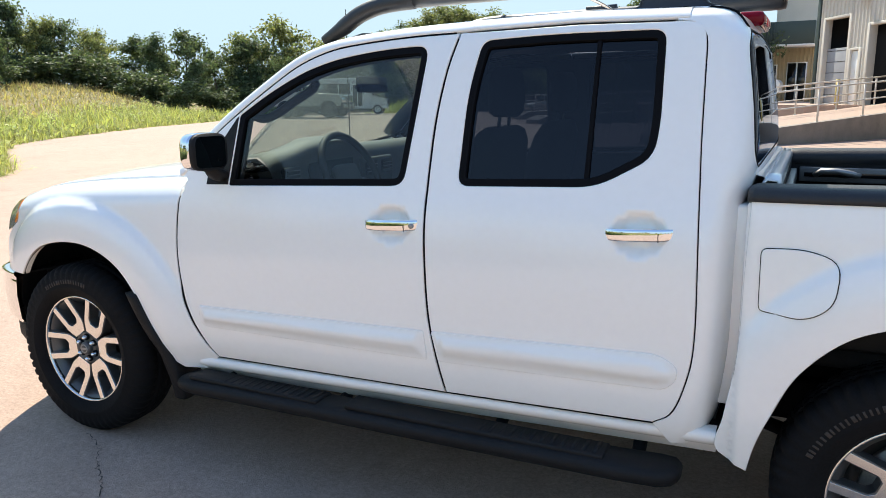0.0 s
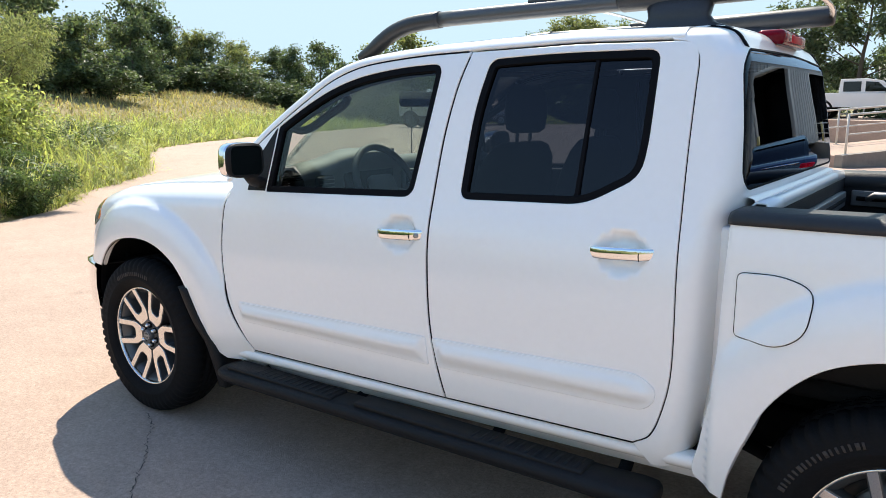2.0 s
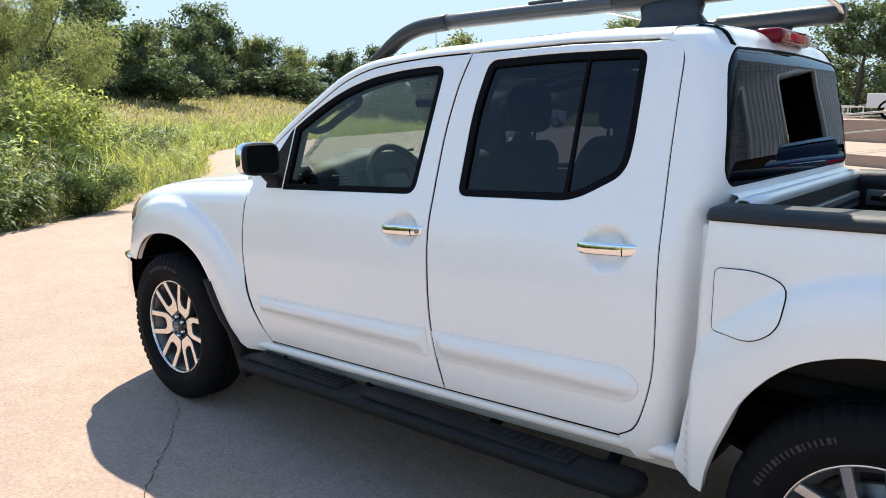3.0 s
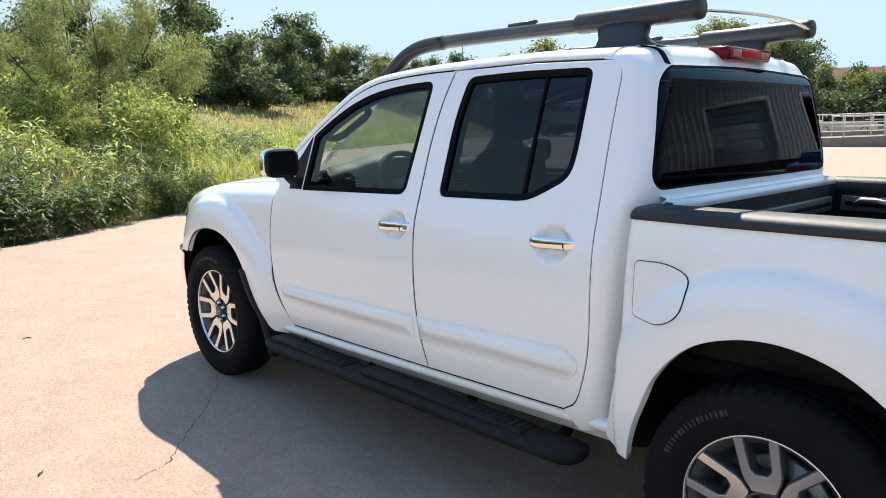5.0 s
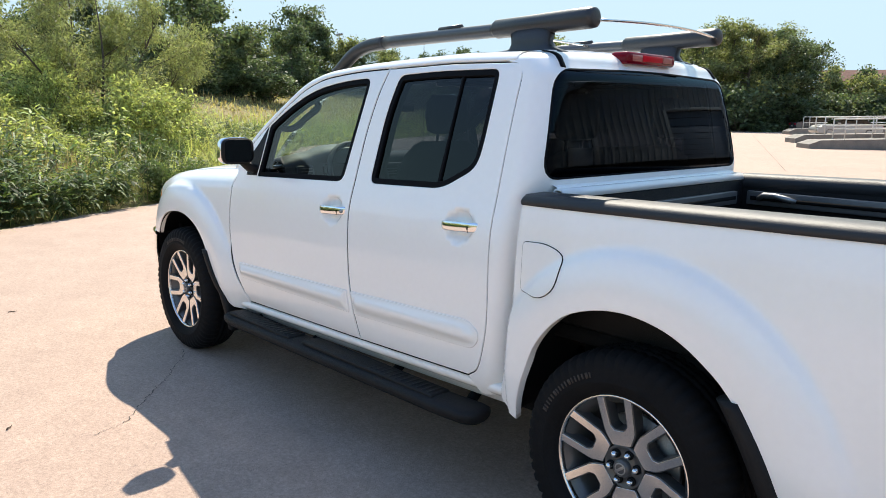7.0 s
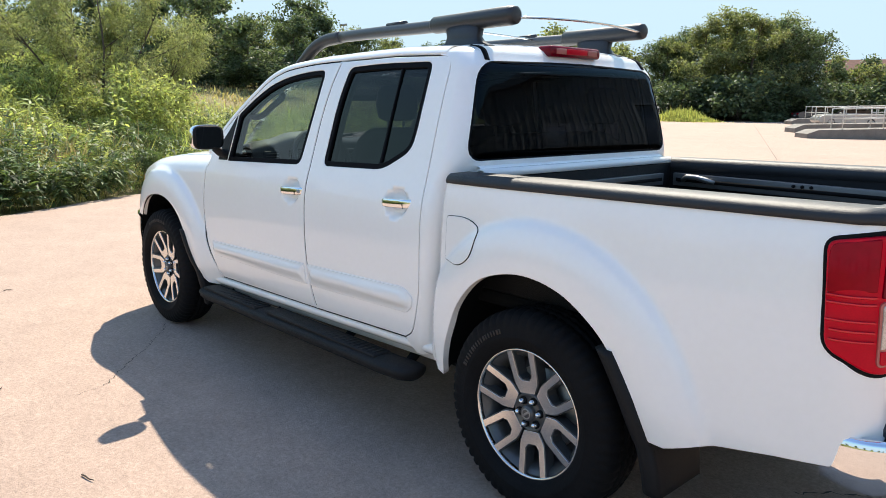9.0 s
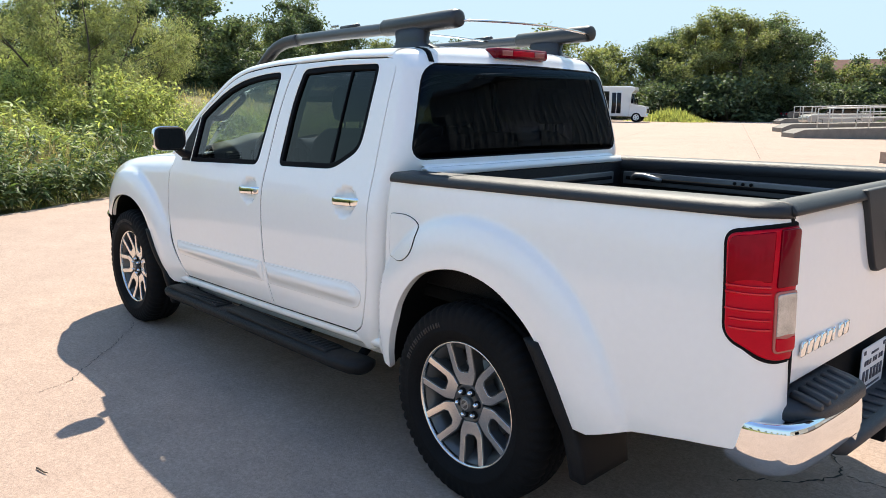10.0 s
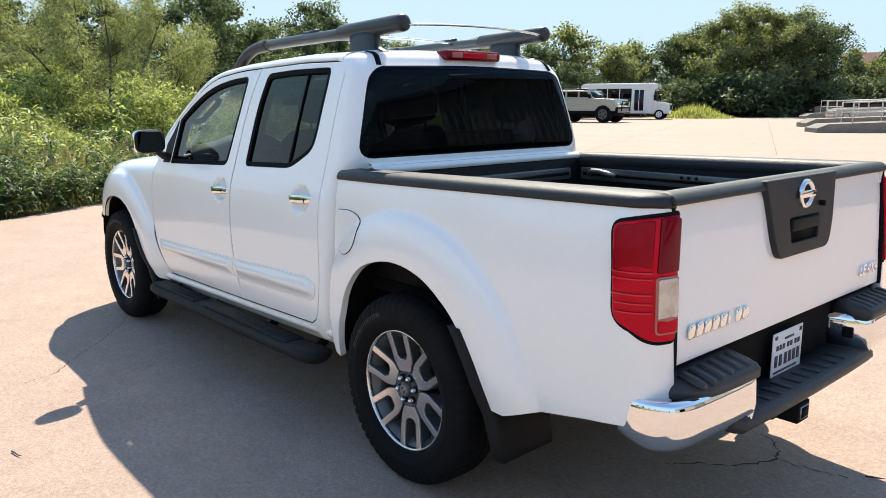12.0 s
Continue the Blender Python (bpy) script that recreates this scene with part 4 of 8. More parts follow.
# ---- load bed ----
for s in (-1, 1):
    part("bed_wall", box(2.735, 4.235, s * 0.70, s * 0.745, 0.76, 1.20, 0.012), BLACK_PLASTIC, truck)
    rows = []
    for x in [2.690, 2.694, 2.71] + list(np.arange(2.80, 4.20, 0.1)) + [4.22, 4.262, 4.275, 4.280]:
        e = min(x - 2.686, 4.284 - x)
        k = math.sqrt(max(0.03, 1 - max(0.0, 1 - e / 0.03) ** 2))
        zt = 1.222 + (x - 2.69) * 0.019 - 0.022 * (1 - k)
        zb = 1.184 + (x - 2.69) * 0.0195
        q = min(1.0, max(0.0, (x - 4.175) / CORNER_R))
        wo = bed_w(min(x, 4.17), zb) + 0.006 - CORNER_R * (1 - math.sqrt(1 - q * q)) * 0.85
        rows.append([(x, s * (wo - 0.02), zb - 0.004), (x, s * wo, zb), (x, s * (wo + 0.002), zb + 0.012), (x, s * (wo - 0.006), zt - 0.010), (x, s * (wo - 0.022), zt - 0.001), (min(x, 4.24), s * 0.735, zt + 0.001), (min(x, 4.20), s * 0.708, zt - 0.006), (min(x, 4.20), s * 0.695, zt - 0.030), (min(x, 4.20), s * 0.696, zt - 0.060), (min(x, 4.20), s * 0.72, zt - 0.07)])
    part("bed_rail_cap", loft(rows, close_v=True), GREY_PLASTIC, truck, "charcoal plastic bed rail cap")
    ch = part("cargo_channel", box(2.80, 4.15, s * 0.672, s * 0.698, 1.085, 1.150, 0.004), RAIL_GREY, truck, "grey cargo tie-down channel")
    # black bar on the solid channel paints the shade of a slot
    part("channel_slot_shade", box(2.82, 4.13, s * 0.668, s * 0.675, 1.108, 1.126), DULL_BLACK, ch)
    for x in (3.42, 3.50, 3.46):
        part("channel_bolt", tube([(x, s * 0.675, 1.135), (x, s * 0.664, 1.135)], 0.008, 8), DULL_BLACK, ch)
    part("tie_down_cleat", tube([(2.86, s * 0.665, 1.115), (2.89, s * 0.650, 1.135), (2.95, s * 0.636, 1.138), (3.00, s * 0.640, 1.128), (3.04, s * 0.655, 1.118)], [0.012, 0.014, 0.013, 0.014, 0.010], 8), STEEL, ch)
    for x in np.arange(2.85, 4.2, 0.13):
        part("liner_rib", box(x, x + 0.05, s * 0.690, s * 0.702, 0.80, 1.06, 0.004), BLACK_PLASTIC, truck)
    part("wheel_box", box(2.92, 3.50, s * 0.52, s * 0.72, 0.78, 0.98, 0.03), BLACK_PLASTIC, truck)
floor_bm = box(2.735, 4.235, -0.72, 0.72, 0.765, 0.790, 0.004)
for y in np.arange(-0.64, 0.66, 0.10):
    add(floor_bm, box(2.76, 4.21, y, y + 0.05, 0.788, 0.797, 0.002))
part("bed_floor", floor_bm, BLACK_PLASTIC, truck)
part("bed_front_wall", box(2.725, 2.765, -0.74, 0.74, 0.76, 1.200, 0.01), BLACK_PLASTIC, truck)
front_ch = part("front_cargo_channel", box(2.765, 2.790, -0.60, 0.60, 1.090, 1.150, 0.004), RAIL_GREY, truck)
# same here: the slot is only a black bar, its shade painted
part("front_slot_shade", box(2.788, 2.793, -0.58, 0.58, 1.112, 1.128), DULL_BLACK, front_ch)
rows = [[(2.716 + dx, y, z) for dx, z in ((0.0, 1.195), (0.002, 1.222), (0.014, 1.232), (0.045, 1.230), (0.052, 1.20))] for y in np.linspace(-0.70, 0.70, 8)]
part("bed_front_cap", loft(rows, thick=0.006), PAINT, truck)

# ---- tailgate ----
def gate_place(out=0.0, at=4.283):
    def f(y, z):
        def xx(z):
            return at + 0.022 - 0.07 * (z - 0.75) + 0.014 * math.sin(math.pi * min(1, max(0, (z - 0.74) / 0.52))) ** 0.8 * 0.6 - 0.008 * (abs(y) / 0.79) ** 6
        e = 0.004
        n = Vector((1, 0, -(xx(z + e) - xx(z - e)) / (2 * e))).normalized()
        return tuple(Vector((xx(z), y, z)) + n * out), tuple(n)
    return f


gate = link_mesh("tailgate", skin(rounded([(-0.779, 0.752), (0.779, 0.752), (0.781, 1.228), (-0.781, 1.228)], 0.012), gate_place(), (), step=0.03, thick=0.04), PAINT, truck, "white tailgate")
part("tailgate_inner", box(4.22, 4.262, -0.775, 0.775, 0.78, 1.225, 0.01), BLACK_PLASTIC, gate)
rows = []
for y in [-0.789, -0.785] + list(np.linspace(-0.77, 0.77, 20)) + [0.785, 0.789]:
    k = 0.6 if abs(y) > 0.787 else 1.0
    rows.append([(4.205, y, 1.220), (4.203, y, 1.224 + 0.019 * k), (4.213, y, 1.243 + 0.008 * k), (4.252, y, 1.245 + 0.009 * k), (4.277, y, 1.242 + 0.004 * k), (4.288, y, 1.232), (4.290, y, 1.222), (4.284, y, 1.218)])
part("tailgate_cap", loft(rows, close_v=True), GREY_PLASTIC, gate, "charcoal plastic tailgate cap")
# black strips laid over the gate's edges stand in for the shaded gap
for s in (-1, 1):
    link_mesh("gate_gap_shade", skin(straight([(s * 0.787, 0.748), (s * 0.774, 0.748), (s * 0.774, 1.232), (s * 0.787, 1.232), (s * 0.787, 0.752)], 0.03), gate_place(0.011), (), step=0.05, thick=0.02, lip=0.001), DULL_BLACK, gate)
bezel_outline = rounded([(-0.192, 0.985), (0.192, 0.985), (0.226, 1.06), (0.272, 1.250), (-0.272, 1.250), (-0.226, 1.06)], [0.035, 0.035, 0.05, 0.01, 0.01, 0.05])
recess = rounded([(-0.100, 1.030), (0.100, 1.030), (0.112, 1.112), (-0.112, 1.112)], 0.008)
bezel = link_mesh("tailgate_bezel", skin(bezel_outline, gate_place(0.020), [recess], step=0.03, thick=0.02, lip=0.006), GREY_PLASTIC, gate, "charcoal handle surround")
part("handle_cup", box(4.290, 4.2995, -0.108, 0.108, 1.026, 1.116), DULL_BLACK, bezel)
part("latch_handle", box(4.292, 4.314, -0.100, 0.100, 1.068, 1.108, 0.006), BLACK_PLASTIC, bezel)
part("key_lock", tube([(4.296, 0.122, 1.148), (4.320, 0.122, 1.148)], 0.010, 12), DULL_BLACK, bezel)
ring = spun([(0.0335, 0.0), (0.037, -0.007), (0.044, -0.009), (0.050, -0.004), (0.051, 0.004)], 40)
add(ring, box(-0.060, 0.060, -0.009, 0.002, -0.0125, 0.0125, 0.003))
part("emblem", moved(ring, Matrix.Translation((4.304, 0.0, 1.190)) @ Matrix.Rotation(math.pi / 2, 4, "Z")), CHROME, bezel, "chrome ring badge with a cross bar")
for k in range(8):
    y = -0.715 + 0.0455 * k
    b = box(4.303, 4.312, y, y + (0.032 if k != 5 else 0.011), 0.824, 0.866, 0.004)
    moved(b, Matrix.Translation((0, y, 0.845)) @ Matrix(((1, 0, 0, 0), (0, 1, 0.12, 0), (0, 0, 1, 0), (0, 0, 0, 1))) @ Matrix.Translation((0, -y, -0.845)))
    part("badge_block", b, CHROME, gate)


def lettering(words, height, m, mat, parent, depth=0.004, name="lettering"):
    cu = bpy.data.curves.new("text", "FONT")
    cu.body, cu.size, cu.extrude, cu.align_x, cu.shear = words, height, depth, "CENTER", 0.2
    ob = bpy.data.objects.new("text", cu)
    scene.collection.objects.link(ob)
    bpy.context.view_layer.update()
    me = bpy.data.meshes.new_from_object(ob.evaluated_get(bpy.context.evaluated_depsgraph_get()))
    bpy.data.objects.remove(ob)
    bpy.data.curves.remove(cu)
    me.transform(m)
    return link_mesh(name, me, mat, parent, "", smooth=False)


lettering("LE 4X4", 0.060, Matrix.Translation((4.306, 0.630, 0.815)) @ Matrix.Rotation(math.pi / 2, 4, "Z") @ Matrix.Rotation(math.pi / 2, 4, "X"), CHROME, gate, 0.005, "trim_badge")

# ---- tail lamps ----
for s in (-1, 1):
    body = rounded([(4.138, 1.176), (4.250, 1.199), (4.345, 1.206), (4.353, 1.170), (4.353, 0.850), (4.340, 0.832), (4.262, 0.832), (4.148, 0.894)], [0.035, 0.2, 0.02, 0.1, 0.05, 0.02, 0.035, 0.035])
    tl = link_mesh("tail_lamp", skin(body, bed_place(s, 0.004), (), step=0.018, thick=0.02, lip=0.004), DULL_BLACK, truck, "red and clear tail lamp")
    lens = shift_loop(body, -0.011)
    link_mesh("brake_lens", skin(lens, bed_place(s, 0.012), (), step=0.014, thick=0.012, lip=0.006), RED_LENS, tl)
    upper_red = rounded([(4.160, 1.160), (4.250, 1.178), (4.264, 1.180), (4.264, 1.052), (4.160, 1.040)], [0.022, 0.1, 0.006, 0.006, 0.006])
    link_mesh("indicator_lens", skin(upper_red, bed_place(s, 0.0178), (), step=0.012, thick=0.008, lip=0.003), MID_RED, tl)
    link_mesh("upper_lens", skin(rounded([(4.276, 1.186), (4.338, 1.190), (4.342, 1.040), (4.276, 1.036)], [0.006, 0.016, 0.006, 0.006]), bed_place(s, 0.0175), (), step=0.016, thick=0.006, lip=0.003), RED_LENS_DARK, tl)
    rv = link_mesh("reverse_lens_rim", skin(rounded([(4.272, 1.028), (4.342, 1.030), (4.342, 0.866), (4.272, 0.864)], 0.014), bed_place(s, 0.0175), (), step=0.016, thick=0.006, lip=0.002), PINK_LENS, tl)
    link_mesh("reverse_lens", skin(rounded([(4.278, 1.022), (4.337, 1.024), (4.337, 0.912), (4.278, 0.910)], [0.010, 0.010, 0.003, 0.003]), bed_place(s, 0.0210), (), step=0.016, thick=0.006, lip=0.003), CLEAR_LENS, tl)
    link_mesh("fog_lens", skin(rounded([(4.278, 0.906), (4.337, 0.908), (4.337, 0.872), (4.278, 0.870)], [0.003, 0.003, 0.010, 0.010]), bed_place(s, 0.0210), (), step=0.016, thick=0.006, lip=0.003), RED_LENS, tl)
    for z in (1.036, 1.018, 0.975, 0.950, 0.925):
        x0 = 4.160 if z > 0.95 else 4.172
        link_mesh("lens_rib", skin(straight([(x0, z - 0.003), (4.264, z - 0.0015), (4.264, z + 0.005), (x0, z + 0.003), (x0, z - 0.0025)], 0.008), bed_place(s, 0.0182), (), step=0.03, thick=0.006, lip=0.002), RED_BAND, tl)

# ---- rear bumper, plate, tow hitch ----
def bumper_x(x):
    return 4.195 + (x - 4.195) * 0.755


for s in (-1, 1):
    line = curve_through([(4.195, 0.882), (4.27, 0.893), (4.35, 0.888), (4.412, 0.862), (4.448, 0.80), (4.462, 0.70), (4.468, 0.58), (4.470, 0.475)], 0.03)
    line += [(4.466, 0.462), (4.450, 0.455), (4.36, 0.44), (4.27, 0.425)]
    line = [(bumper_x(x), y) for x, y in line]
    rows = []
    for i, (x, y) in enumerate(line):
        zt = 0.664 + 0.012 * min(1, i / 8)
        c = Vector((x - 4.25, y * 0.35, 0))
        n = Vector((1, 0.0, 0)) if i > 14 else (Vector((1, 0.1, 0)) if i > 9 else Vector((0.25 + i * 0.08, 1 - i * 0.09, 0)))
        n = n.normalized() if i < len(line) - 4 else Vector((0.0, -1.0, 0))
        rows.append([(x - n.x * 0.030, s * (y - n.y * 0.030), zt + 0.004), (x - n.x * 0.012, s * (y - n.y * 0.012), zt + 0.006), (x - n.x * 0.002, s * (y - n.y * 0.002), zt - 0.004), (x + n.x * 0.002, s * (y + n.y * 0.002), zt - 0.022), (x + n.x * 0.006, s * (y + n.y * 0.006), zt - 0.08), (x + n.x * 0.002, s * (y + n.y * 0.002), 0.568), (x - n.x * 0.016, s * (y - n.y * 0.016), 0.538), (x - n.x * 0.04, s * (y - n.y * 0.04), 0.526)])
    wing = part("bumper_wing", loft(rows), CHROME, truck, "chrome rear bumper corner")
    top = []
    for y, b, f in ((0.445, 0.004, 0.0), (0.46, 0.0, 0.0), (0.58, 0.002, 0.0), (0.66, 0.006, 0.0), (0.72, 0.014, 0.003), (0.760, 0.034, 0.008), (0.800, 0.075, 0.016), (0.822, 0.110, 0.024)):
        top.append([(4.255, s * y, 0.736 - f), (max(4.262, 4.300 - b), s * y, 0.734 - f), (4.362 - b, s * y, 0.722 - f * 0.8), (4.392 - b, s * y, 0.712 - f * 0.6), (4.404 - b, s * y, 0.700 - f * 0.4), (4.405 - b, s * y, 0.674), (4.385 - b, s * y, 0.664), (4.255, s * y, 0.66)])
    part("bumper_pad", loft(top, close_v=True), STEP_PLASTIC, wing, "ribbed charcoal step pad")
    for k in range(6):
        y = 0.475 + 0.052 * k
        part("pad_rib", loft([[(4.305, s * yy, 0.722), (4.309, s * yy, 0.7375), (4.362, s * yy, 0.7265), (4.386, s * yy, 0.7185), (4.390, s * yy, 0.706)] for yy in (y, y + 0.026)], close_v=True), STEP_PLASTIC, wing)
    shelf = []
    for x, y in line[:-4]:
        if y > 0.70:
            q = (x - 4.195) / 0.20
            shelf.append([(x - 0.010, s * (y - 0.012 * (1 - q)), 0.661), (4.235 + (x - 4.235) * 0.6, s * (0.70 + (y - 0.70) * 0.6), 0.664), (4.225, s * 0.72, 0.666)])
    part("bumper_shelf", loft(shelf), CHROME, wing)
    # black box on the inner wall stands in for the hole's shade
    part("plug_hole_shade", box(4.305, 4.345, s * 0.428, s * 0.445, 0.588, 0.630, 0.004), DULL_BLACK, wing)
bar = part("bumper_bar", loft([[(4.235, y, 0.548), (4.385 + b, y, 0.546), (4.400 + b, y, 0.538), (4.404 + b, y, 0.516), (4.388 + b, y, 0.494), (4.25, y, 0.488)] for y, b in ((-0.52, -0.02), (-0.50, 0.0), (-0.3, 0.006), (0, 0.008), (0.3, 0.006), (0.50, 0.0), (0.52, -0.02))], close_v=True), STEP_PLASTIC, truck, "charcoal centre bumper step")
for k in range(-4, 5):
    part("step_rib", box(4.305, 4.375, k * 0.075 - 0.012, k * 0.075 + 0.012, 0.545, 0.5525, 0.003), STEP_PLASTIC, bar)
part("bumper_backing", box(4.225, 4.250, -0.84, 0.84, 0.53, 0.735, 0.006), DULL_BLACK, truck)
plate = part("number_plate", box(4.280, 4.286, -0.115, 0.115, 0.545, 0.705, 0.003), PLATE_WHITE, truck, "paper number plate with dark bars")
for y0, y1, z0, z1 in tuple((y, y + 0.022, 0.580, 0.622) for y in (-0.098, -0.064, -0.024, 0.008, 0.040, 0.072)) + tuple((y, y + 0.017, 0.640, 0.658) for y in (-0.090, -0.066, -0.042, -0.008, 0.016, 0.050, 0.074)) + ((-0.03, 0.04, 0.672, 0.680), (-0.10, 0.08, 0.557, 0.564), (-0.105, -0.085, 0.682, 0.696), (0.085, 0.105, 0.682, 0.696)):
    part("plate_bar", box(4.2852, 4.2875, y0, y1, z0, z1), INK, plate)
hitch = part("tow_hitch", box(4.10, 4.362, -0.046, 0.046, 0.378, 0.452, 0.006), DULL_BLACK, truck)
part("receiver_opening", box(4.34, 4.3645, -0.030, 0.030, 0.391, 0.439), STEEL, hitch)
# solid black block: the receiver's dark inside is put into its colour
part("receiver_shade", box(4.35, 4.366, -0.025, 0.025, 0.396, 0.434), DULL_BLACK, hitch)
part("hitch_crossbar", tube([(4.22, -0.55, 0.45), (4.24, -0.3, 0.45), (4.24, 0.3, 0.45), (4.22, 0.55, 0.45)], 0.035, 10), DULL_BLACK, hitch)
part("hitch_loop", box(4.28, 4.33, -0.29, -0.24, 0.43, 0.50, 0.008), DULL_BLACK, hitch)
part("plug_socket", box(4.30, 4.35, -0.22, -0.17, 0.44, 0.49, 0.008), DULL_BLACK, hitch)

# ---- roof rack ----
rack = part("roof_rack", tube(curve_through([(1.46, -0.472, 1.8235), (1.8, -0.474, 1.829), (2.28, -0.475, 1.834)], 0.1), 0.029, 16, 1.0), RACK_GREY, truck, "graphite tubular roof rack")
part("rack_tube", tube(curve_through([(1.46, 0.472, 1.8235), (1.8, 0.474, 1.829), (2.28, 0.475, 1.834)], 0.1), 0.029, 16), RACK_GREY, rack)
for s in (-1, 1):
    el = curve_through([(1.08, s * 0.500, 1.690), (1.15, s * 0.492, 1.728), (1.235, s * 0.483, 1.782), (1.33, s * 0.476, 1.812), (1.47, s * 0.472, 1.8235)], 0.03)
    part("rack_elbow", tube(el, [0.020 + 0.012 * min(1, i / 4) for i in range(len(el))], 14), RACK_BLACK, rack)
    part("elbow_foot", loft([[(x, s * (0.495 + dy), roof_z(x) - 0.012 + dz * k) for dy, dz in ((-0.04, 0), (-0.035, 0.02), (-0.01, 0.032), (0.012, 0.032), (0.032, 0.02), (0.036, 0.0))] for x, k in ((1.04, 0.2), (1.10, 0.9), (1.18, 1.2), (1.26, 1.0), (1.36, 0.15))]), RACK_BLACK, rack)
    cap_line = [(2.20, s * 0.475, 1.838), (2.215, s * 0.475, 1.838), (2.40, s * 0.474, 1.842), (2.60, s * 0.472, 1.848), (2.68, s * 0.470, 1.850), (2.700, s * 0.469, 1.850), (2.704, s * 0.469, 1.850)]
    part("rack_end_cap", tube(cap_line, [0.030, 0.038, 0.039, 0.040, 0.040, 0.036, 0.024], 18), RACK_BLACK, rack)
    rows = []
    for z, x0, x1, hw in ((1.715, 2.235, 2.585, 0.050), (1.736, 2.245, 2.570, 0.046), (1.752, 2.295, 2.520, 0.038), (1.775, 2.305, 2.500, 0.034), (1.830, 2.295, 2.515, 0.033)):
        rows.append([((x0 + x1) / 2 + (x1 - x0) / 2 * math.copysign(abs(math.cos(a)) ** 0.6, math.cos(a)), s * 0.475 + hw * math.copysign(abs(math.sin(a)) ** 0.6, math.sin(a)), z) for a in (2 * math.pi * j / 24 for j in range(24))])
    part("rack_pedestal", loft(rows, close_v=True), RACK_BLACK, rack)
    part("rack_clamp", tube([(1.86, s * 0.474, 1.858), (2.00, s * 0.474, 1.862)], 0.012, 8), RACK_BLACK, rack)
for x in (1.99, 2.69):
    bow = 0.05 if x > 2.5 else 0.0
    part("crossbar", tube([(x + bow * (1 - (q / 1.0) ** 2), 0.46 * q, 1.842 + 0.012 * (1 - q * q)) for q in np.linspace(-1, 1, 15)], 0.0105, 10, 0.55), ALLOY, rack, "bare aluminium crossbar")

# ---- whip aerial on the far fender ----
aerial = part("aerial", tube([(0.372, 0.752, 1.12), (0.372, 0.752, 1.18), (0.371, 0.752, 1.60), (0.370, 0.752, 1.965)], [0.0042, 0.0040, 0.0026, 0.0018], 8), DULL_BLACK, truck, "thin black whip aerial")
part("aerial_base", moved(spun([(0.0, -0.03), (0.010, -0.028), (0.016, -0.006), (0.020, 0.004), (0.020, 0.03)], 16), Matrix.Translation((0.372, 0.752, 1.155)) @ Matrix.Rotation(-math.pi / 2, 4, "X")), DULL_BLACK, aerial)

# ---- door mirrors ----
for s in (-1, 1):
    rows = []
    for q in np.linspace(0, 1, 11):
        x = 0.785 + 0.105 * q
        k = math.sin(min(1, q / 0.50) * math.pi / 2) ** 0.6
        y0, y1 = 0.880 + 0.02 * (1 - k), 0.945 + 0.110 * k
        zc, hz = 1.283, 0.030 + 0.037 * k
        row = []
        for j in range(24):
            a = 2 * math.pi * j / 24
            c, sn = math.cos(a), math.sin(a)
            row.append((x, s * ((y0 + y1) / 2 + (y1 - y0) / 2 * math.copysign(abs(c) ** 0.55, c)), zc + hz * math.copysign(abs(sn) ** 0.55, sn)))
        rows.append(row)
    mir = part("door_mirror", loft(rows[8:], close_v=True), BLACK_PLASTIC, truck, "door mirror with chrome cap")
    part("mirror_cap", moved(loft(rows[:9], close_v=True), Matrix.Translation((0.82, s * 0.96, 1.281)) @ Matrix.Diagonal((1.03, 1.03, 1.03, 1)) @ Matrix.Translation((-0.82, -s * 0.96, -1.281))), CHROME, mir, "chrome mirror cap")
    link_mesh("mirror_glass", skin(rounded([(s * 0.894, 1.226), (s * 1.042, 1.226), (s * 1.042, 1.340), (s * 0.894, 1.340)], 0.028), lambda y, z: ((0.8925 + 0.03 * (y - s * 0.96), y, z), (1, 0, 0)), (), step=0.04, thick=0.004, lip=0.001), material("mirror_silver", (0.07, 0.074, 0.085), rough=0.01, metal=1.0), mir)
    part("mirror_arm", tube([(0.80, s * 0.80, 1.175), (0.81, s * 0.86, 1.190), (0.82, s * 0.90, 1.215)], [0.045, 0.04, 0.03], 12, 0.6), BLACK_PLASTIC, mir)

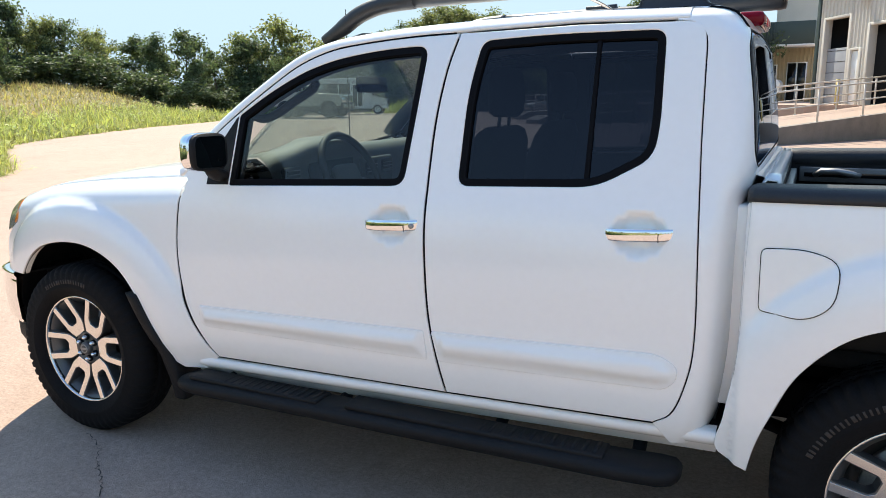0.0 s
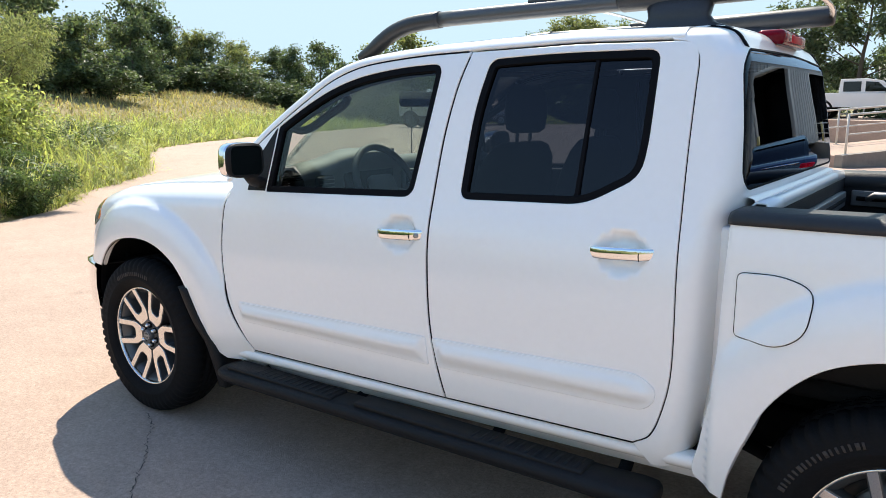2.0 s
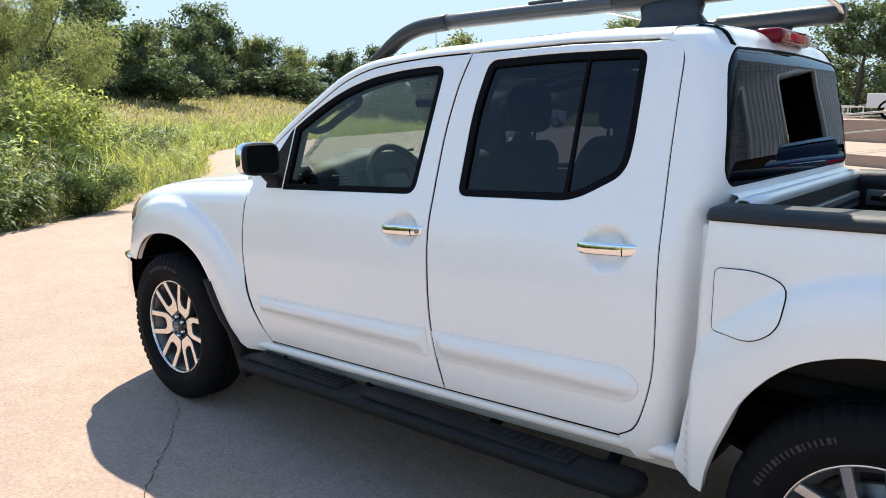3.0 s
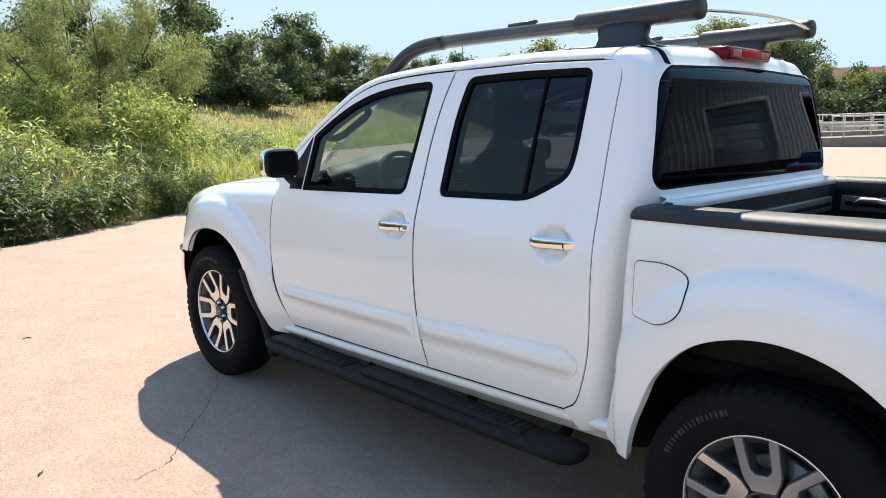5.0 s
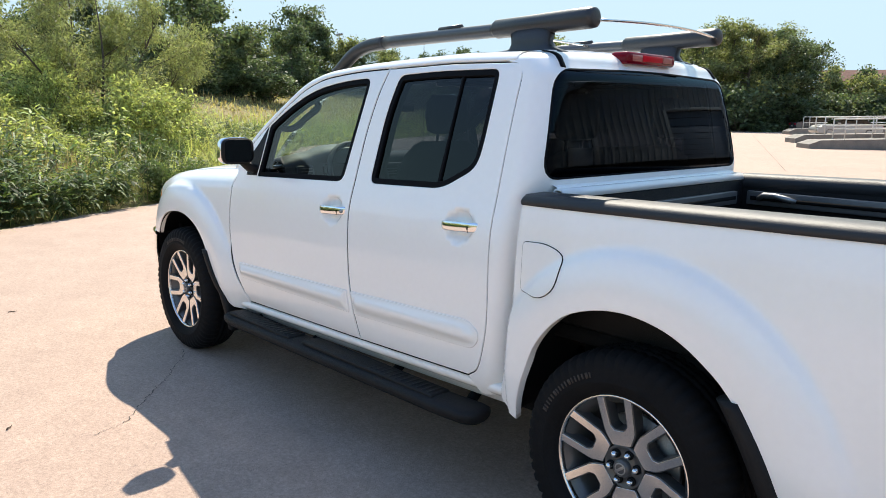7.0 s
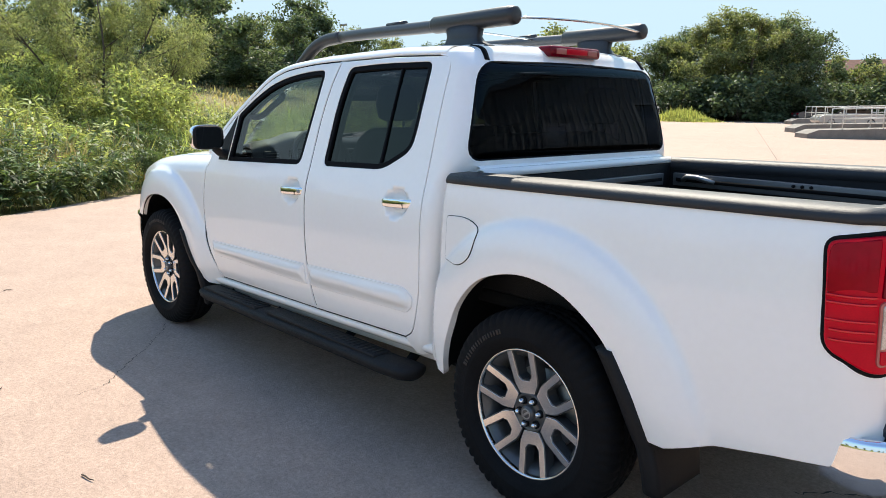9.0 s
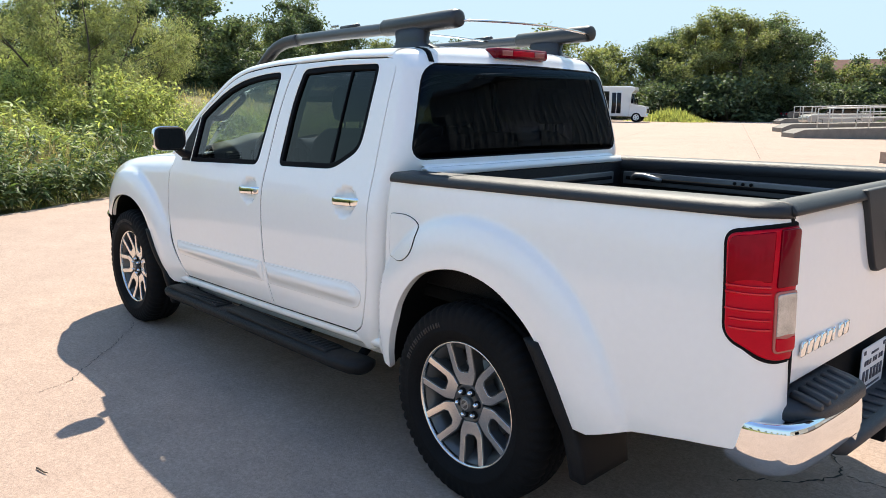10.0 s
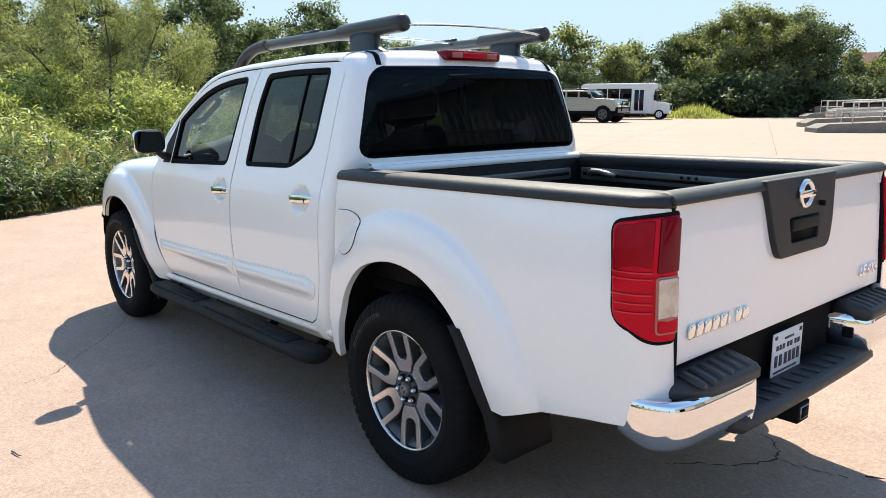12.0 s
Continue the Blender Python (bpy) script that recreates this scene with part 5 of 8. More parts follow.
# ---- cabin ----
for s in (-1, 1):
    cabin_outline = joined(straight([(0.66, 0.47), (2.58, 0.50), (2.60, 1.20), (2.56, 1.66), (1.75, 1.668), (1.40, 1.645), (1.25, 1.620), (1.10, 1.572), (0.975, 1.488), (0.80, 1.36), (0.68, 1.25)], 0.06))
    link_mesh("cabin_side_trim", skin(cabin_outline, side_place(cab_w, s, -0.045), [shift_loop(front_window, -0.012), shift_loop(rear_window, -0.012)], step=0.05, thick=0.02), CABIN, truck)
    # white blocks added in the gap between cab and bed to lighten it
    part("pillar_filler", box(2.56, 2.62, s * 0.68, s * 0.77, 0.56, 1.16, 0.02), PAINT, truck)
    part("gap_filler", box(2.64, 2.710, s * 0.70, s * 0.785, 0.56, 1.165, 0.01), PAINT, truck)
    part("bed_front_corner", box(2.690, 2.735, s * 0.70, s * 0.822, 0.62, 1.180, 0.012), PAINT, truck)
    rows = []
    for x, z in door_top[6:40]:
        w = cab_w(max(x, 0.67), z) - 0.03
        rows.append([(x - 0.005, s * w, z - 0.015), (x + 0.012, s * (w - 0.05), z - 0.020), (x - 0.010, s * (w - 0.105), z + 0.004), (x - 0.030, s * (w - 0.100), z + 0.018), (x - 0.020, s * (w - 0.02), z + 0.010)])
    part("pillar_trim", loft(rows, close_v=True), CABIN, truck)
    part("pillar_handle", tube(curve_through([(0.880, s * 0.725, 1.410), (0.905, s * 0.685, 1.392), (0.945, s * 0.655, 1.408), (1.02, s * 0.640, 1.455), (1.095, s * 0.628, 1.498), (1.125, s * 0.635, 1.522), (1.120, s * 0.66, 1.552)], 0.02), 0.0175, 10), CABIN, truck)
rows = []
for y in np.linspace(-0.755, 0.755, 41):
    hump = 0.045 * math.exp(-((y + 0.36) / 0.20) ** 4)
    back = 0.05 * math.exp(-((y + 0.36) / 0.20) ** 4)
    end = 0.03 * max(0, (abs(y) - 0.62) / 0.135) ** 2
    rows.append([(0.66, y, 1.185), (0.70, y, 1.205), (0.80, y, 1.246 - end), (0.90, y, 1.262 + hump - end), (0.965 + back, y, 1.246 + hump - end), (0.990 + back, y, 1.215 + hump - end), (0.985, y, 1.190), (0.995, y, 1.150), (0.985, y, 1.02), (1.005, y, 0.95), (0.97, y, 0.82), (0.80, y, 0.70)])
dash = part("dashboard", loft(rows), DASH_GREY, truck, "warm grey dashboard with dark instrument hood")
rows = [[(0.992 + 0.028 * (1 - abs(q) ** 4), -0.36 + q * 0.17, 1.275 - 0.05 * abs(q) ** 4), (0.998, -0.36 + q * 0.165, 1.20), (1.004, -0.36 + q * 0.16, 1.10)] for q in np.linspace(-1, 1, 13)]
part("instrument_panel", loft(rows, thick=0.01), DULL_BLACK, dash)
part("centre_stack", box(0.985, 1.016, -0.13, 0.13, 0.86, 1.20, 0.012), CABIN, dash)
for y in (-0.64, 0.62):
    vent = part("air_vent", box(0.978, 1.004, y - 0.055, y + 0.055, 1.125, 1.205, 0.014, 3), CABIN, dash)
    for k in range(4):
        part("vent_slat", box(1.000, 1.009, y - 0.042, y + 0.042, 1.138 + 0.016 * k, 1.142 + 0.016 * k), DASH_GREY, vent)
for y in (-0.07, 0.07):
    vent = part("air_vent", box(1.008, 1.022, y - 0.05, y + 0.05, 1.120, 1.185, 0.010), DULL_BLACK, dash)
    for k in range(3):
        part("vent_slat", box(1.018, 1.026, y - 0.042, y + 0.042, 1.134 + 0.016 * k, 1.138 + 0.016 * k), DASH_GREY, vent)
wm = Matrix.Translation((1.100, -0.36, 1.150)) @ Matrix.Rotation(radians(-27), 4, "Y")
wheel_bm = bmesh.new()
add(wheel_bm, loft([[((0.0) + 0.016 * math.sin(b), (0.185 + 0.016 * math.cos(b)) * math.cos(a), (0.185 + 0.016 * math.cos(b)) * math.sin(a)) for b in (2 * math.pi * j / 10 for j in range(10))] for a in (2 * math.pi * k / 40 for k in range(40))], close_u=True, close_v=True))
sw = part("steering_wheel", moved(wheel_bm, wm), CABIN, truck, "black leather steering wheel")
hub = box(-0.05, 0.0, -0.075, 0.075, -0.07, 0.06, 0.02)
for a in (200, 340, 270):
    ar = radians(a)
    add(hub, tube([(-0.02, 0.05 * math.cos(ar), 0.05 * math.sin(ar)), (-0.005, 0.18 * math.cos(ar), 0.18 * math.sin(ar))], 0.015, 8))
part("wheel_hub", moved(hub, wm), CABIN_LIGHT, sw)
part("steering_column", tube([(1.08, -0.36, 1.14), (0.90, -0.36, 1.03)], 0.05, 12), CABIN, truck)


def seat(x, y, wide, name, rest):
    rows = []
    for z, cx, hx, hy in ((0.90, x + 0.02, 0.075, wide * 0.46), (1.05, x + 0.05, 0.075, wide * 0.5), (1.20, x + 0.085, 0.07, wide * 0.48), (1.30, x + 0.11, 0.06, wide * 0.42), (1.345, x + 0.12, 0.045, wide * 0.34), (1.36, x + 0.12, 0.02, wide * 0.28)):
        rows.append([(cx + hx * math.copysign(abs(math.cos(a)) ** 0.6, math.cos(a)), y + hy * math.copysign(abs(math.sin(a)) ** 0.6, math.sin(a)), z) for a in (2 * math.pi * j / 20 for j in range(20))])
    st = part(name, loft(rows, close_v=True), CLOTH, truck)
    part("seat_cushion", box(x - 0.48, x + 0.04, y - wide * 0.48, y + wide * 0.48, 0.76, 0.92, 0.05, 3), CLOTH, st)
    for hy in rest:
        rows = []
        for z, hx, hw in ((1.395, 0.03, 0.08), (1.41, 0.045, 0.115), (1.47, 0.050, 0.130), (1.54, 0.045, 0.122), (1.575, 0.03, 0.09)):
            rows.append([(x + 0.135 + hx * math.cos(a), hy + hw * math.copysign(abs(math.sin(a)) ** 0.6, math.sin(a)), z) for a in (2 * math.pi * j / 16 for j in range(16))])
        part("headrest", loft(rows, close_v=True), CLOTH, st)
        for q in (-0.05, 0.05):
            part("headrest_post", tube([(x + 0.12, hy + q, 1.33), (x + 0.13, hy + q, 1.42)], 0.007, 6), STEEL, st)


seat(1.66, -0.36, 0.52, "front_seat", (-0.36,))
seat(1.66, 0.36, 0.52, "front_seat", (0.36,))
seat(2.42, 0.0, 1.30, "rear_bench", (-0.36, 0.36))
part("headliner", box(1.28, 2.60, -0.58, 0.58, 1.672, 1.690, 0.005), CABIN_LIGHT, truck)
part("cabin_floor", box(0.60, 2.64, -0.76, 0.76, 0.50, 0.53), CABIN, truck)
part("firewall", box(0.60, 0.66, -0.74, 0.74, 0.45, 1.15), DULL_BLACK, truck)
part("cabin_back_trim", box(2.60, 2.63, -0.74, 0.74, 0.50, 1.20, 0.005), CABIN, truck)
part("inside_mirror", box(0.975, 1.005, -0.125, 0.125, 1.492, 1.565, 0.014, 3), DULL_BLACK, truck)
part("centre_console", box(1.0, 1.85, -0.11, 0.11, 0.55, 0.90, 0.03), CABIN, truck)
for y in (-0.30, 0.30):
    part("sun_visor", box(1.20, 1.36, y - 0.19, y + 0.19, 1.642, 1.662, 0.008), CABIN_LIGHT, truck)

# ---- ground, concrete lot, field ----
EDGE = np.array([(30.0, -50.0), (8.3, -20.0), (0.4, -9.0), (-3.9, -3.2), (-5.75, -0.7), (-6.9, 1.4), (-7.6, 2.6), (-9.4, 4.0), (-11.6, 6.6), (-18.6, 11.2), (-20.9, 13.2), (-22.6, 15.6), (-24.4, 18.8), (-27.8, 25.0), (-30.2, 31.6), (-35.0, 43.0), (-42.0, 53.0), (-50.0, 64.0)])
EDGE_RUN = np.concatenate([[0], np.cumsum(np.linalg.norm(np.diff(EDGE, axis=0), axis=1))])


def edge_at(s, d=0.0):
    """Places by the run s along the edge of the concrete and the distance d out into the field."""
    s = np.clip(np.atleast_1d(np.asarray(s, float)), 1.3, EDGE_RUN[-1] - 1.3)
    p = np.stack([np.interp(s, EDGE_RUN, EDGE[:, 0]), np.interp(s, EDGE_RUN, EDGE[:, 1])], 1)
    q = np.stack([np.interp(s + 1.2, EDGE_RUN, EDGE[:, 0]) - np.interp(s - 1.2, EDGE_RUN, EDGE[:, 0]), np.interp(s + 1.2, EDGE_RUN, EDGE[:, 1]) - np.interp(s - 1.2, EDGE_RUN, EDGE[:, 1])], 1)
    q /= np.linalg.norm(q, axis=1)[:, None]
    return p + np.stack([-q[:, 1], q[:, 0]], 1) * np.asarray(d).reshape(-1, 1)


FIELD_SIDE = np.concatenate([EDGE, [(-1500, 900), (-1500, -900), (-200, -900)]])


def out_of_edge(pts):
    """Distances out from the edge of the concrete; minus on the concrete."""
    pts = np.atleast_2d(np.asarray(pts, float))
    best = np.full(len(pts), 1e9)
    for a, b in zip(EDGE, EDGE[1:]):
        t = np.clip((pts - a) @ (b - a) / ((b - a) @ (b - a)), 0, 1)
        best = np.minimum(best, np.linalg.norm(pts - a - t[:, None] * (b - a), axis=1))
    return np.where(inside(FIELD_SIDE, pts), best, -best)


def out_in_field(x, y):
    return float(out_of_edge([(x, y)])[0])


def field_height(d):
    """Height of the field d metres out from the edge of the concrete."""
    return -0.05 + 2.5 * smooth01((d - 3.0) / 14.0) + 0.5 * smooth01((d - 20.0) / 50.0) if d > 3 else -0.05


def soil_material():
    m = bpy.data.materials.new("dry_grass_soil")
    m.use_nodes = True
    nt = m.node_tree
    b = nt.nodes["Principled BSDF"]
    b.inputs["Roughness"].default_value = 0.95
    tc = nt.nodes.new("ShaderNodeTexCoord")
    n1 = nt.nodes.new("ShaderNodeTexNoise")
    n1.inputs["Scale"].default_value, n1.inputs["Detail"].default_value = 0.12, 8
    n2 = nt.nodes.new("ShaderNodeTexNoise")
    n2.inputs["Scale"].default_value, n2.inputs["Detail"].default_value = 3.0, 6
    mx = nt.nodes.new("ShaderNodeMath")
    mx.operation = "MULTIPLY_ADD"
    mx.inputs[1].default_value = 0.5
    rp = nt.nodes.new("ShaderNodeValToRGB")
    e = rp.color_ramp.elements
    e[0].position, e[0].color = 0.55, (0.09, 0.10, 0.030, 1)
    e[1].position, e[1].color = 0.95, (0.25, 0.19, 0.085, 1)
    k = e.new(0.74)
    k.color = (0.17, 0.155, 0.055, 1)
    nt.links.new(tc.outputs["Object"], n1.inputs["Vector"])
    nt.links.new(tc.outputs["Object"], n2.inputs["Vector"])
    nt.links.new(n2.outputs[0], mx.inputs[0])
    nt.links.new(n1.outputs[0], mx.inputs[2])
    nt.links.new(mx.outputs[0], rp.inputs[0])
    nt.links.new(rp.outputs[0], b.inputs["Base Color"])
    return m


def concrete_material():
    m = bpy.data.materials.new("pale_concrete")
    m.use_nodes = True
    nt = m.node_tree
    b = nt.nodes["Principled BSDF"]
    b.inputs["Roughness"].default_value = 0.88
    tc = nt.nodes.new("ShaderNodeTexCoord")

    def noise_at(scale, detail, rough=0.6):
        n = nt.nodes.new("ShaderNodeTexNoise")
        n.inputs["Scale"].default_value, n.inputs["Detail"].default_value, n.inputs["Roughness"].default_value = scale, detail, rough
        nt.links.new(tc.outputs["Object"], n.inputs["Vector"])
        return n.outputs[0]

    def ranged(src, lo, hi, to_lo, to_hi):
        r = nt.nodes.new("ShaderNodeMapRange")
        r.inputs["From Min"].default_value, r.inputs["From Max"].default_value = lo, hi
        r.inputs["To Min"].default_value, r.inputs["To Max"].default_value = to_lo, to_hi
        nt.links.new(src, r.inputs["Value"])
        return r.outputs[0]

    def times(a, c):
        k = nt.nodes.new("ShaderNodeMath")
        k.operation = "MULTIPLY"
        nt.links.new(a, k.inputs[0])
        nt.links.new(c, k.inputs[1])
        return k.outputs[0]

    big = ranged(noise_at(0.35, 5), 0.3, 0.7, 0.94, 1.06)
    mid = ranged(noise_at(2.6, 6, 0.65), 0.32, 0.68, 0.92, 1.07)
    grain = times(ranged(noise_at(55, 4, 0.8), 0.3, 0.7, 0.70, 1.28), ranged(noise_at(15, 5, 0.7), 0.3, 0.7, 0.90, 1.10))
    speck = ranged(noise_at(260, 1), 0.64, 0.72, 1.0, 0.45)
    stain = ranged(noise_at(0.9, 7, 0.75), 0.60, 0.72, 1.0, 0.70)
    v = times(times(times(big, mid), times(grain, speck)), stain)
    sc = nt.nodes.new("ShaderNodeVectorMath")
    sc.operation = "SCALE"
    sc.inputs[0].default_value = (0.380, 0.274, 0.214)
    nt.links.new(v, sc.inputs["Scale"])
    nt.links.new(sc.outputs[0], b.inputs["Base Color"])
    bp = nt.nodes.new("ShaderNodeBump")
    bp.inputs["Strength"].default_value, bp.inputs["Distance"].default_value = 0.6, 0.006
    nt.links.new(noise_at(130, 4, 0.7), bp.inputs["Height"])
    nt.links.new(bp.outputs[0], b.inputs["Normal"])
    return m


CONCRETE = concrete_material()
SOIL = soil_material()
CRACK = material("crack_dirt", (0.05, 0.042, 0.034), rough=0.95, vary=0.3, scale=20.0)
KERB = material("weathered_kerb_concrete", (0.23, 0.205, 0.175), rough=0.9, vary=0.25, scale=2.5, bump=0.4, bump_scale=60.0)

marks = sorted(set([-2200, -900, -400, -200] + list(range(-132, 133, 4)) + [200, 400, 900, 2200]))
verts, quads = [], []
far_out = iter(out_of_edge([(a, c) for a in marks for c in marks]))
for a in marks:
    for c in marks:
        d = float(next(far_out))
        verts.append((a, c, field_height(d) + (0.3 * noise.noise(Vector((a * 0.06, c * 0.06, 0))) * smooth01((d - 4) / 10))))
m = len(marks)
quads = [(i * m + j, (i + 1) * m + j, (i + 1) * m + j + 1, i * m + j + 1) for i in range(m - 1) for j in range(m - 1)]
me = bpy.data.meshes.new("ground")
me.from_pydata(verts, [], quads)
ground = tagged(link_mesh("ground", me, SOIL), "dry grassy field with patches of bare soil", "ground", kind="structure")

# the concrete lot: a slab with a ragged edge along the verge
rim = []
rnd = random.Random(4)
for k in range(0, 300):
    run = 20 + k * 0.40
    x, y = edge_at(run)[0]
    rim.append((float(x) + 0.16 * noise.noise(Vector((run * 0.5, 3.0, 0))) + 0.05 * rnd.uniform(-1, 1), float(y) + 0.05 * rnd.uniform(-1, 1)))
rim += [(-20, 84), (10, 96), (70, 70), (70, -40)]
bm = bmesh.new()
top = [bm.verts.new((x, y, 0.0)) for x, y in rim]
low = [bm.verts.new((x, y, -0.12)) for x, y in rim]
bmesh.ops.triangle_fill(bm, use_beauty=True, use_dissolve=False, edges=[bm.edges.new((top[i], top[(i + 1) % len(top)])) for i in range(len(top))])
for i in range(len(top)):
    bm.faces.new((top[i], low[i], low[(i + 1) % len(low)], top[(i + 1) % len(top)]))
bmesh.ops.recalc_face_normals(bm, faces=bm.faces)
lot = tagged(part("pavement", bm, CONCRETE, smooth=False), "sun-bleached pale concrete parking lot", "pavement", kind="structure")


def ribbon(pts, width, jag, seed, name, mat, z=0.0035):
    """A thin ragged line on the concrete: a crack or a joint."""
    r = random.Random(seed)
    line = curve_through([(x, y, 0) for x, y in pts], 0.02 if jag > 0.003 else 0.25)
    rows = []
    for i, (x, y, _) in enumerate(line):
        a, b = line[max(0, i - 1)], line[min(len(line) - 1, i + 1)]
        t = Vector((b[0] - a[0], b[1] - a[1], 0)).normalized()
        s = Vector((-t.y, t.x, 0))
        o = s * r.uniform(-jag, jag)
        w = width * r.uniform(0.15, 1.0)
        rows.append([(x + o.x - s.x * w / 2, y + o.y - s.y * w / 2, z), (x + o.x + s.x * w / 2, y + o.y + s.y * w / 2, z)])
    return part(name, loft(rows), mat, lot)


ribbon([(0.02, -0.93), (0.20, -1.02), (0.30, -1.12), (0.45, -1.22), (0.56, -1.33), (0.72, -1.47), (0.90, -1.62), (0.96, -1.785)], 0.006, 0.010, 1, "crack", CRACK)
ribbon([(3.824, 0.012), (3.916, 0.123), (4.034, 0.232), (4.105, 0.387), (4.082, 0.479), (4.033, 0.549), (3.955, 0.592)], 0.012, 0.014, 2, "crack", CRACK)
ribbon([(4.129, 0.414), (4.214, 0.410), (4.277, 0.423), (4.377, 0.450)], 0.009, 0.012, 3, "crack", CRACK)
LOT_U, LOT_N = Vector((0.44, -0.90, 0)).normalized(), Vector((0.90, 0.44, 0)).normalized()
for k in range(-3, 9):
    a = Vector((-10.5, 31.0, 0)) + LOT_N * (k * 5.4)
    if k not in (1, 2, 3):
        ribbon([tuple((a - LOT_U * q).xy) for q in (-14, 0, 14, 30)], 0.022, 0.002, 20 + k, "joint", CRACK)
for k in range(-4, 7):
    a = Vector((-10.5, 31.0, 0)) + LOT_U * (k * 5.4 + 2.0)
    ribbon([tuple((a + LOT_N * q).xy) for q in (-9 if k < 2 else 2, 4, 14, 24)], 0.018, 0.002, 40 + k, "joint", CRACK)

# dry twigs and leaf scraps lying on the concrete
TWIG = material("dry_twig", (0.075, 0.055, 0.038), rough=0.9, vary=0.3, scale=30.0)
twig_rnd = random.Random(9)
for x, y, turn, size in ((1.885, -2.020, 12, 0.085), (1.35, -2.30, 60, 0.05), (0.62, -2.05, 140, 0.045), (4.45, 0.53, 30, 0.07), (4.62, 0.30, 100, 0.06), (2.35, -2.42, 200, 0.05), (-1.6, -1.5, 75, 0.06)):
    tw = thing("dry_twig", "small dry brown twig on the concrete", "twig", "twigs on the concrete", at=pose(x, y, 0.004, 0, 0, turn))
    bend = [twig_rnd.uniform(-0.003, 0.003) for _ in range(4)]
    part("stem", tube([(-size / 2 + size * k / 3, bend[k], 0.002 + 0.002 * (k % 2)) for k in range(4)], [0.004, 0.0035, 0.003, 0.0015], 6), TWIG, tw)

# ---- leaves and blades ----
def leaf_material(name, color, tint=0.35, trans=0.45, rough=0.5):
    """Leaves let light through; every leaf differs a little in shade and hue."""
    m = bpy.data.materials.new(name)
    m.use_nodes = True
    nt = m.node_tree
    b = nt.nodes["Principled BSDF"]
    b.inputs["Roughness"].default_value = rough + 0.05
    b.inputs["Specular IOR Level"].default_value = 0.28
    geo = nt.nodes.new("ShaderNodeNewGeometry")
    hs = nt.nodes.new("ShaderNodeHueSaturation")
    # blue raised by a fifth: bluish haze in the air put into the leaf colour
    hs.inputs["Color"].default_value = (color[0], color[1], color[2] * 1.2, 1)
    for sock, lo, hi in (("Value", 1 - tint, 1 + tint), ("Hue", 0.475, 0.525)):
        r = nt.nodes.new("ShaderNodeMapRange")
        r.inputs["To Min"].default_value, r.inputs["To Max"].default_value = lo, hi
        if sock == "Hue":
            k = nt.nodes.new("ShaderNodeMath")
            k.operation = "FRACT"
            k2 = nt.nodes.new("ShaderNodeMath")
            k2.operation = "MULTIPLY"
            k2.inputs[1].default_value = 7.31
            nt.links.new(geo.outputs["Random Per Island"], k2.inputs[0])
            nt.links.new(k2.outputs[0], k.inputs[0])
            nt.links.new(k.outputs[0], r.inputs["Value"])
        else:
            nt.links.new(geo.outputs["Random Per Island"], r.inputs["Value"])
        nt.links.new(r.outputs[0], hs.inputs[sock])
    nt.links.new(hs.outputs[0], b.inputs["Base Color"])
    tl = nt.nodes.new("ShaderNodeBsdfTranslucent")
    g = nt.nodes.new("ShaderNodeVectorMath")
    g.operation = "MULTIPLY"
    g.inputs[1].default_value = (1.22, 1.22, 0.72)
    nt.links.new(hs.outputs[0], g.inputs[0])
    nt.links.new(g.outputs[0], tl.inputs[0])
    mx = nt.nodes.new("ShaderNodeMixShader")
    mx.inputs[0].default_value = trans
    nt.links.new(b.outputs[0], mx.inputs[1])
    nt.links.new(tl.outputs[0], mx.inputs[2])
    nt.links.new(mx.outputs[0], nt.nodes["Material Output"].inputs[0])
    return m


LEAF_DARK = leaf_material("dark_weed_leaves", (0.100, 0.142, 0.044), 0.65, 0.38)
LEAF_WEED = leaf_material("green_weed_leaves", (0.345, 0.390, 0.130), 0.65, 0.50)
LEAF_GRASS = leaf_material("long_green_grass", (0.33, 0.355, 0.110), 0.5, 0.54)
LEAF_FIELD = leaf_material("olive_field_grass", (0.36, 0.315, 0.125), 0.45, 0.45)
LEAF_DRY = leaf_material("dry_tan_grass", (0.36, 0.285, 0.145), 0.35, 0.35)
LEAF_TREE = leaf_material("tree_leaves", (0.100, 0.134, 0.060), 0.55, 0.42)
LEAF_TREE_LIGHT = leaf_material("yellow_green_tree_leaves", (0.200, 0.222, 0.082), 0.5, 0.46)
LEAF_BUSH = leaf_material("yellow_green_bush_leaves", (0.330, 0.370, 0.125), 0.6, 0.5)
LEAF_WILLOW = leaf_material("willow_leaves", (0.235, 0.262, 0.105), 0.5, 0.48)
BARK = material("grey_brown_bark", (0.085, 0.068, 0.050), rough=0.9, vary=0.3, scale=5.0, bump=0.5, bump_scale=30.0)
STEM = material("green_stem", (0.09, 0.10, 0.035), rough=0.7, vary=0.2, scale=9.0)


def bulk_mesh(name, verts, quads):
    """A mesh straight from arrays of points and four-sided faces."""
    me = bpy.data.meshes.new(name)
    v = np.asarray(verts, np.float32).reshape(-1, 3)
    q = np.asarray(quads, np.int32).reshape(-1, 4)
    me.vertices.add(len(v))
    me.vertices.foreach_set("co", v.ravel())
    me.loops.add(q.size)
    me.loops.foreach_set("vertex_index", q.ravel())
    me.polygons.add(len(q))
    me.polygons.foreach_set("loop_start", np.arange(0, q.size, 4, dtype=np.int32))
    me.polygons.foreach_set("use_smooth", np.ones(len(q), bool))
    me.update(calc_edges=True)
    return me


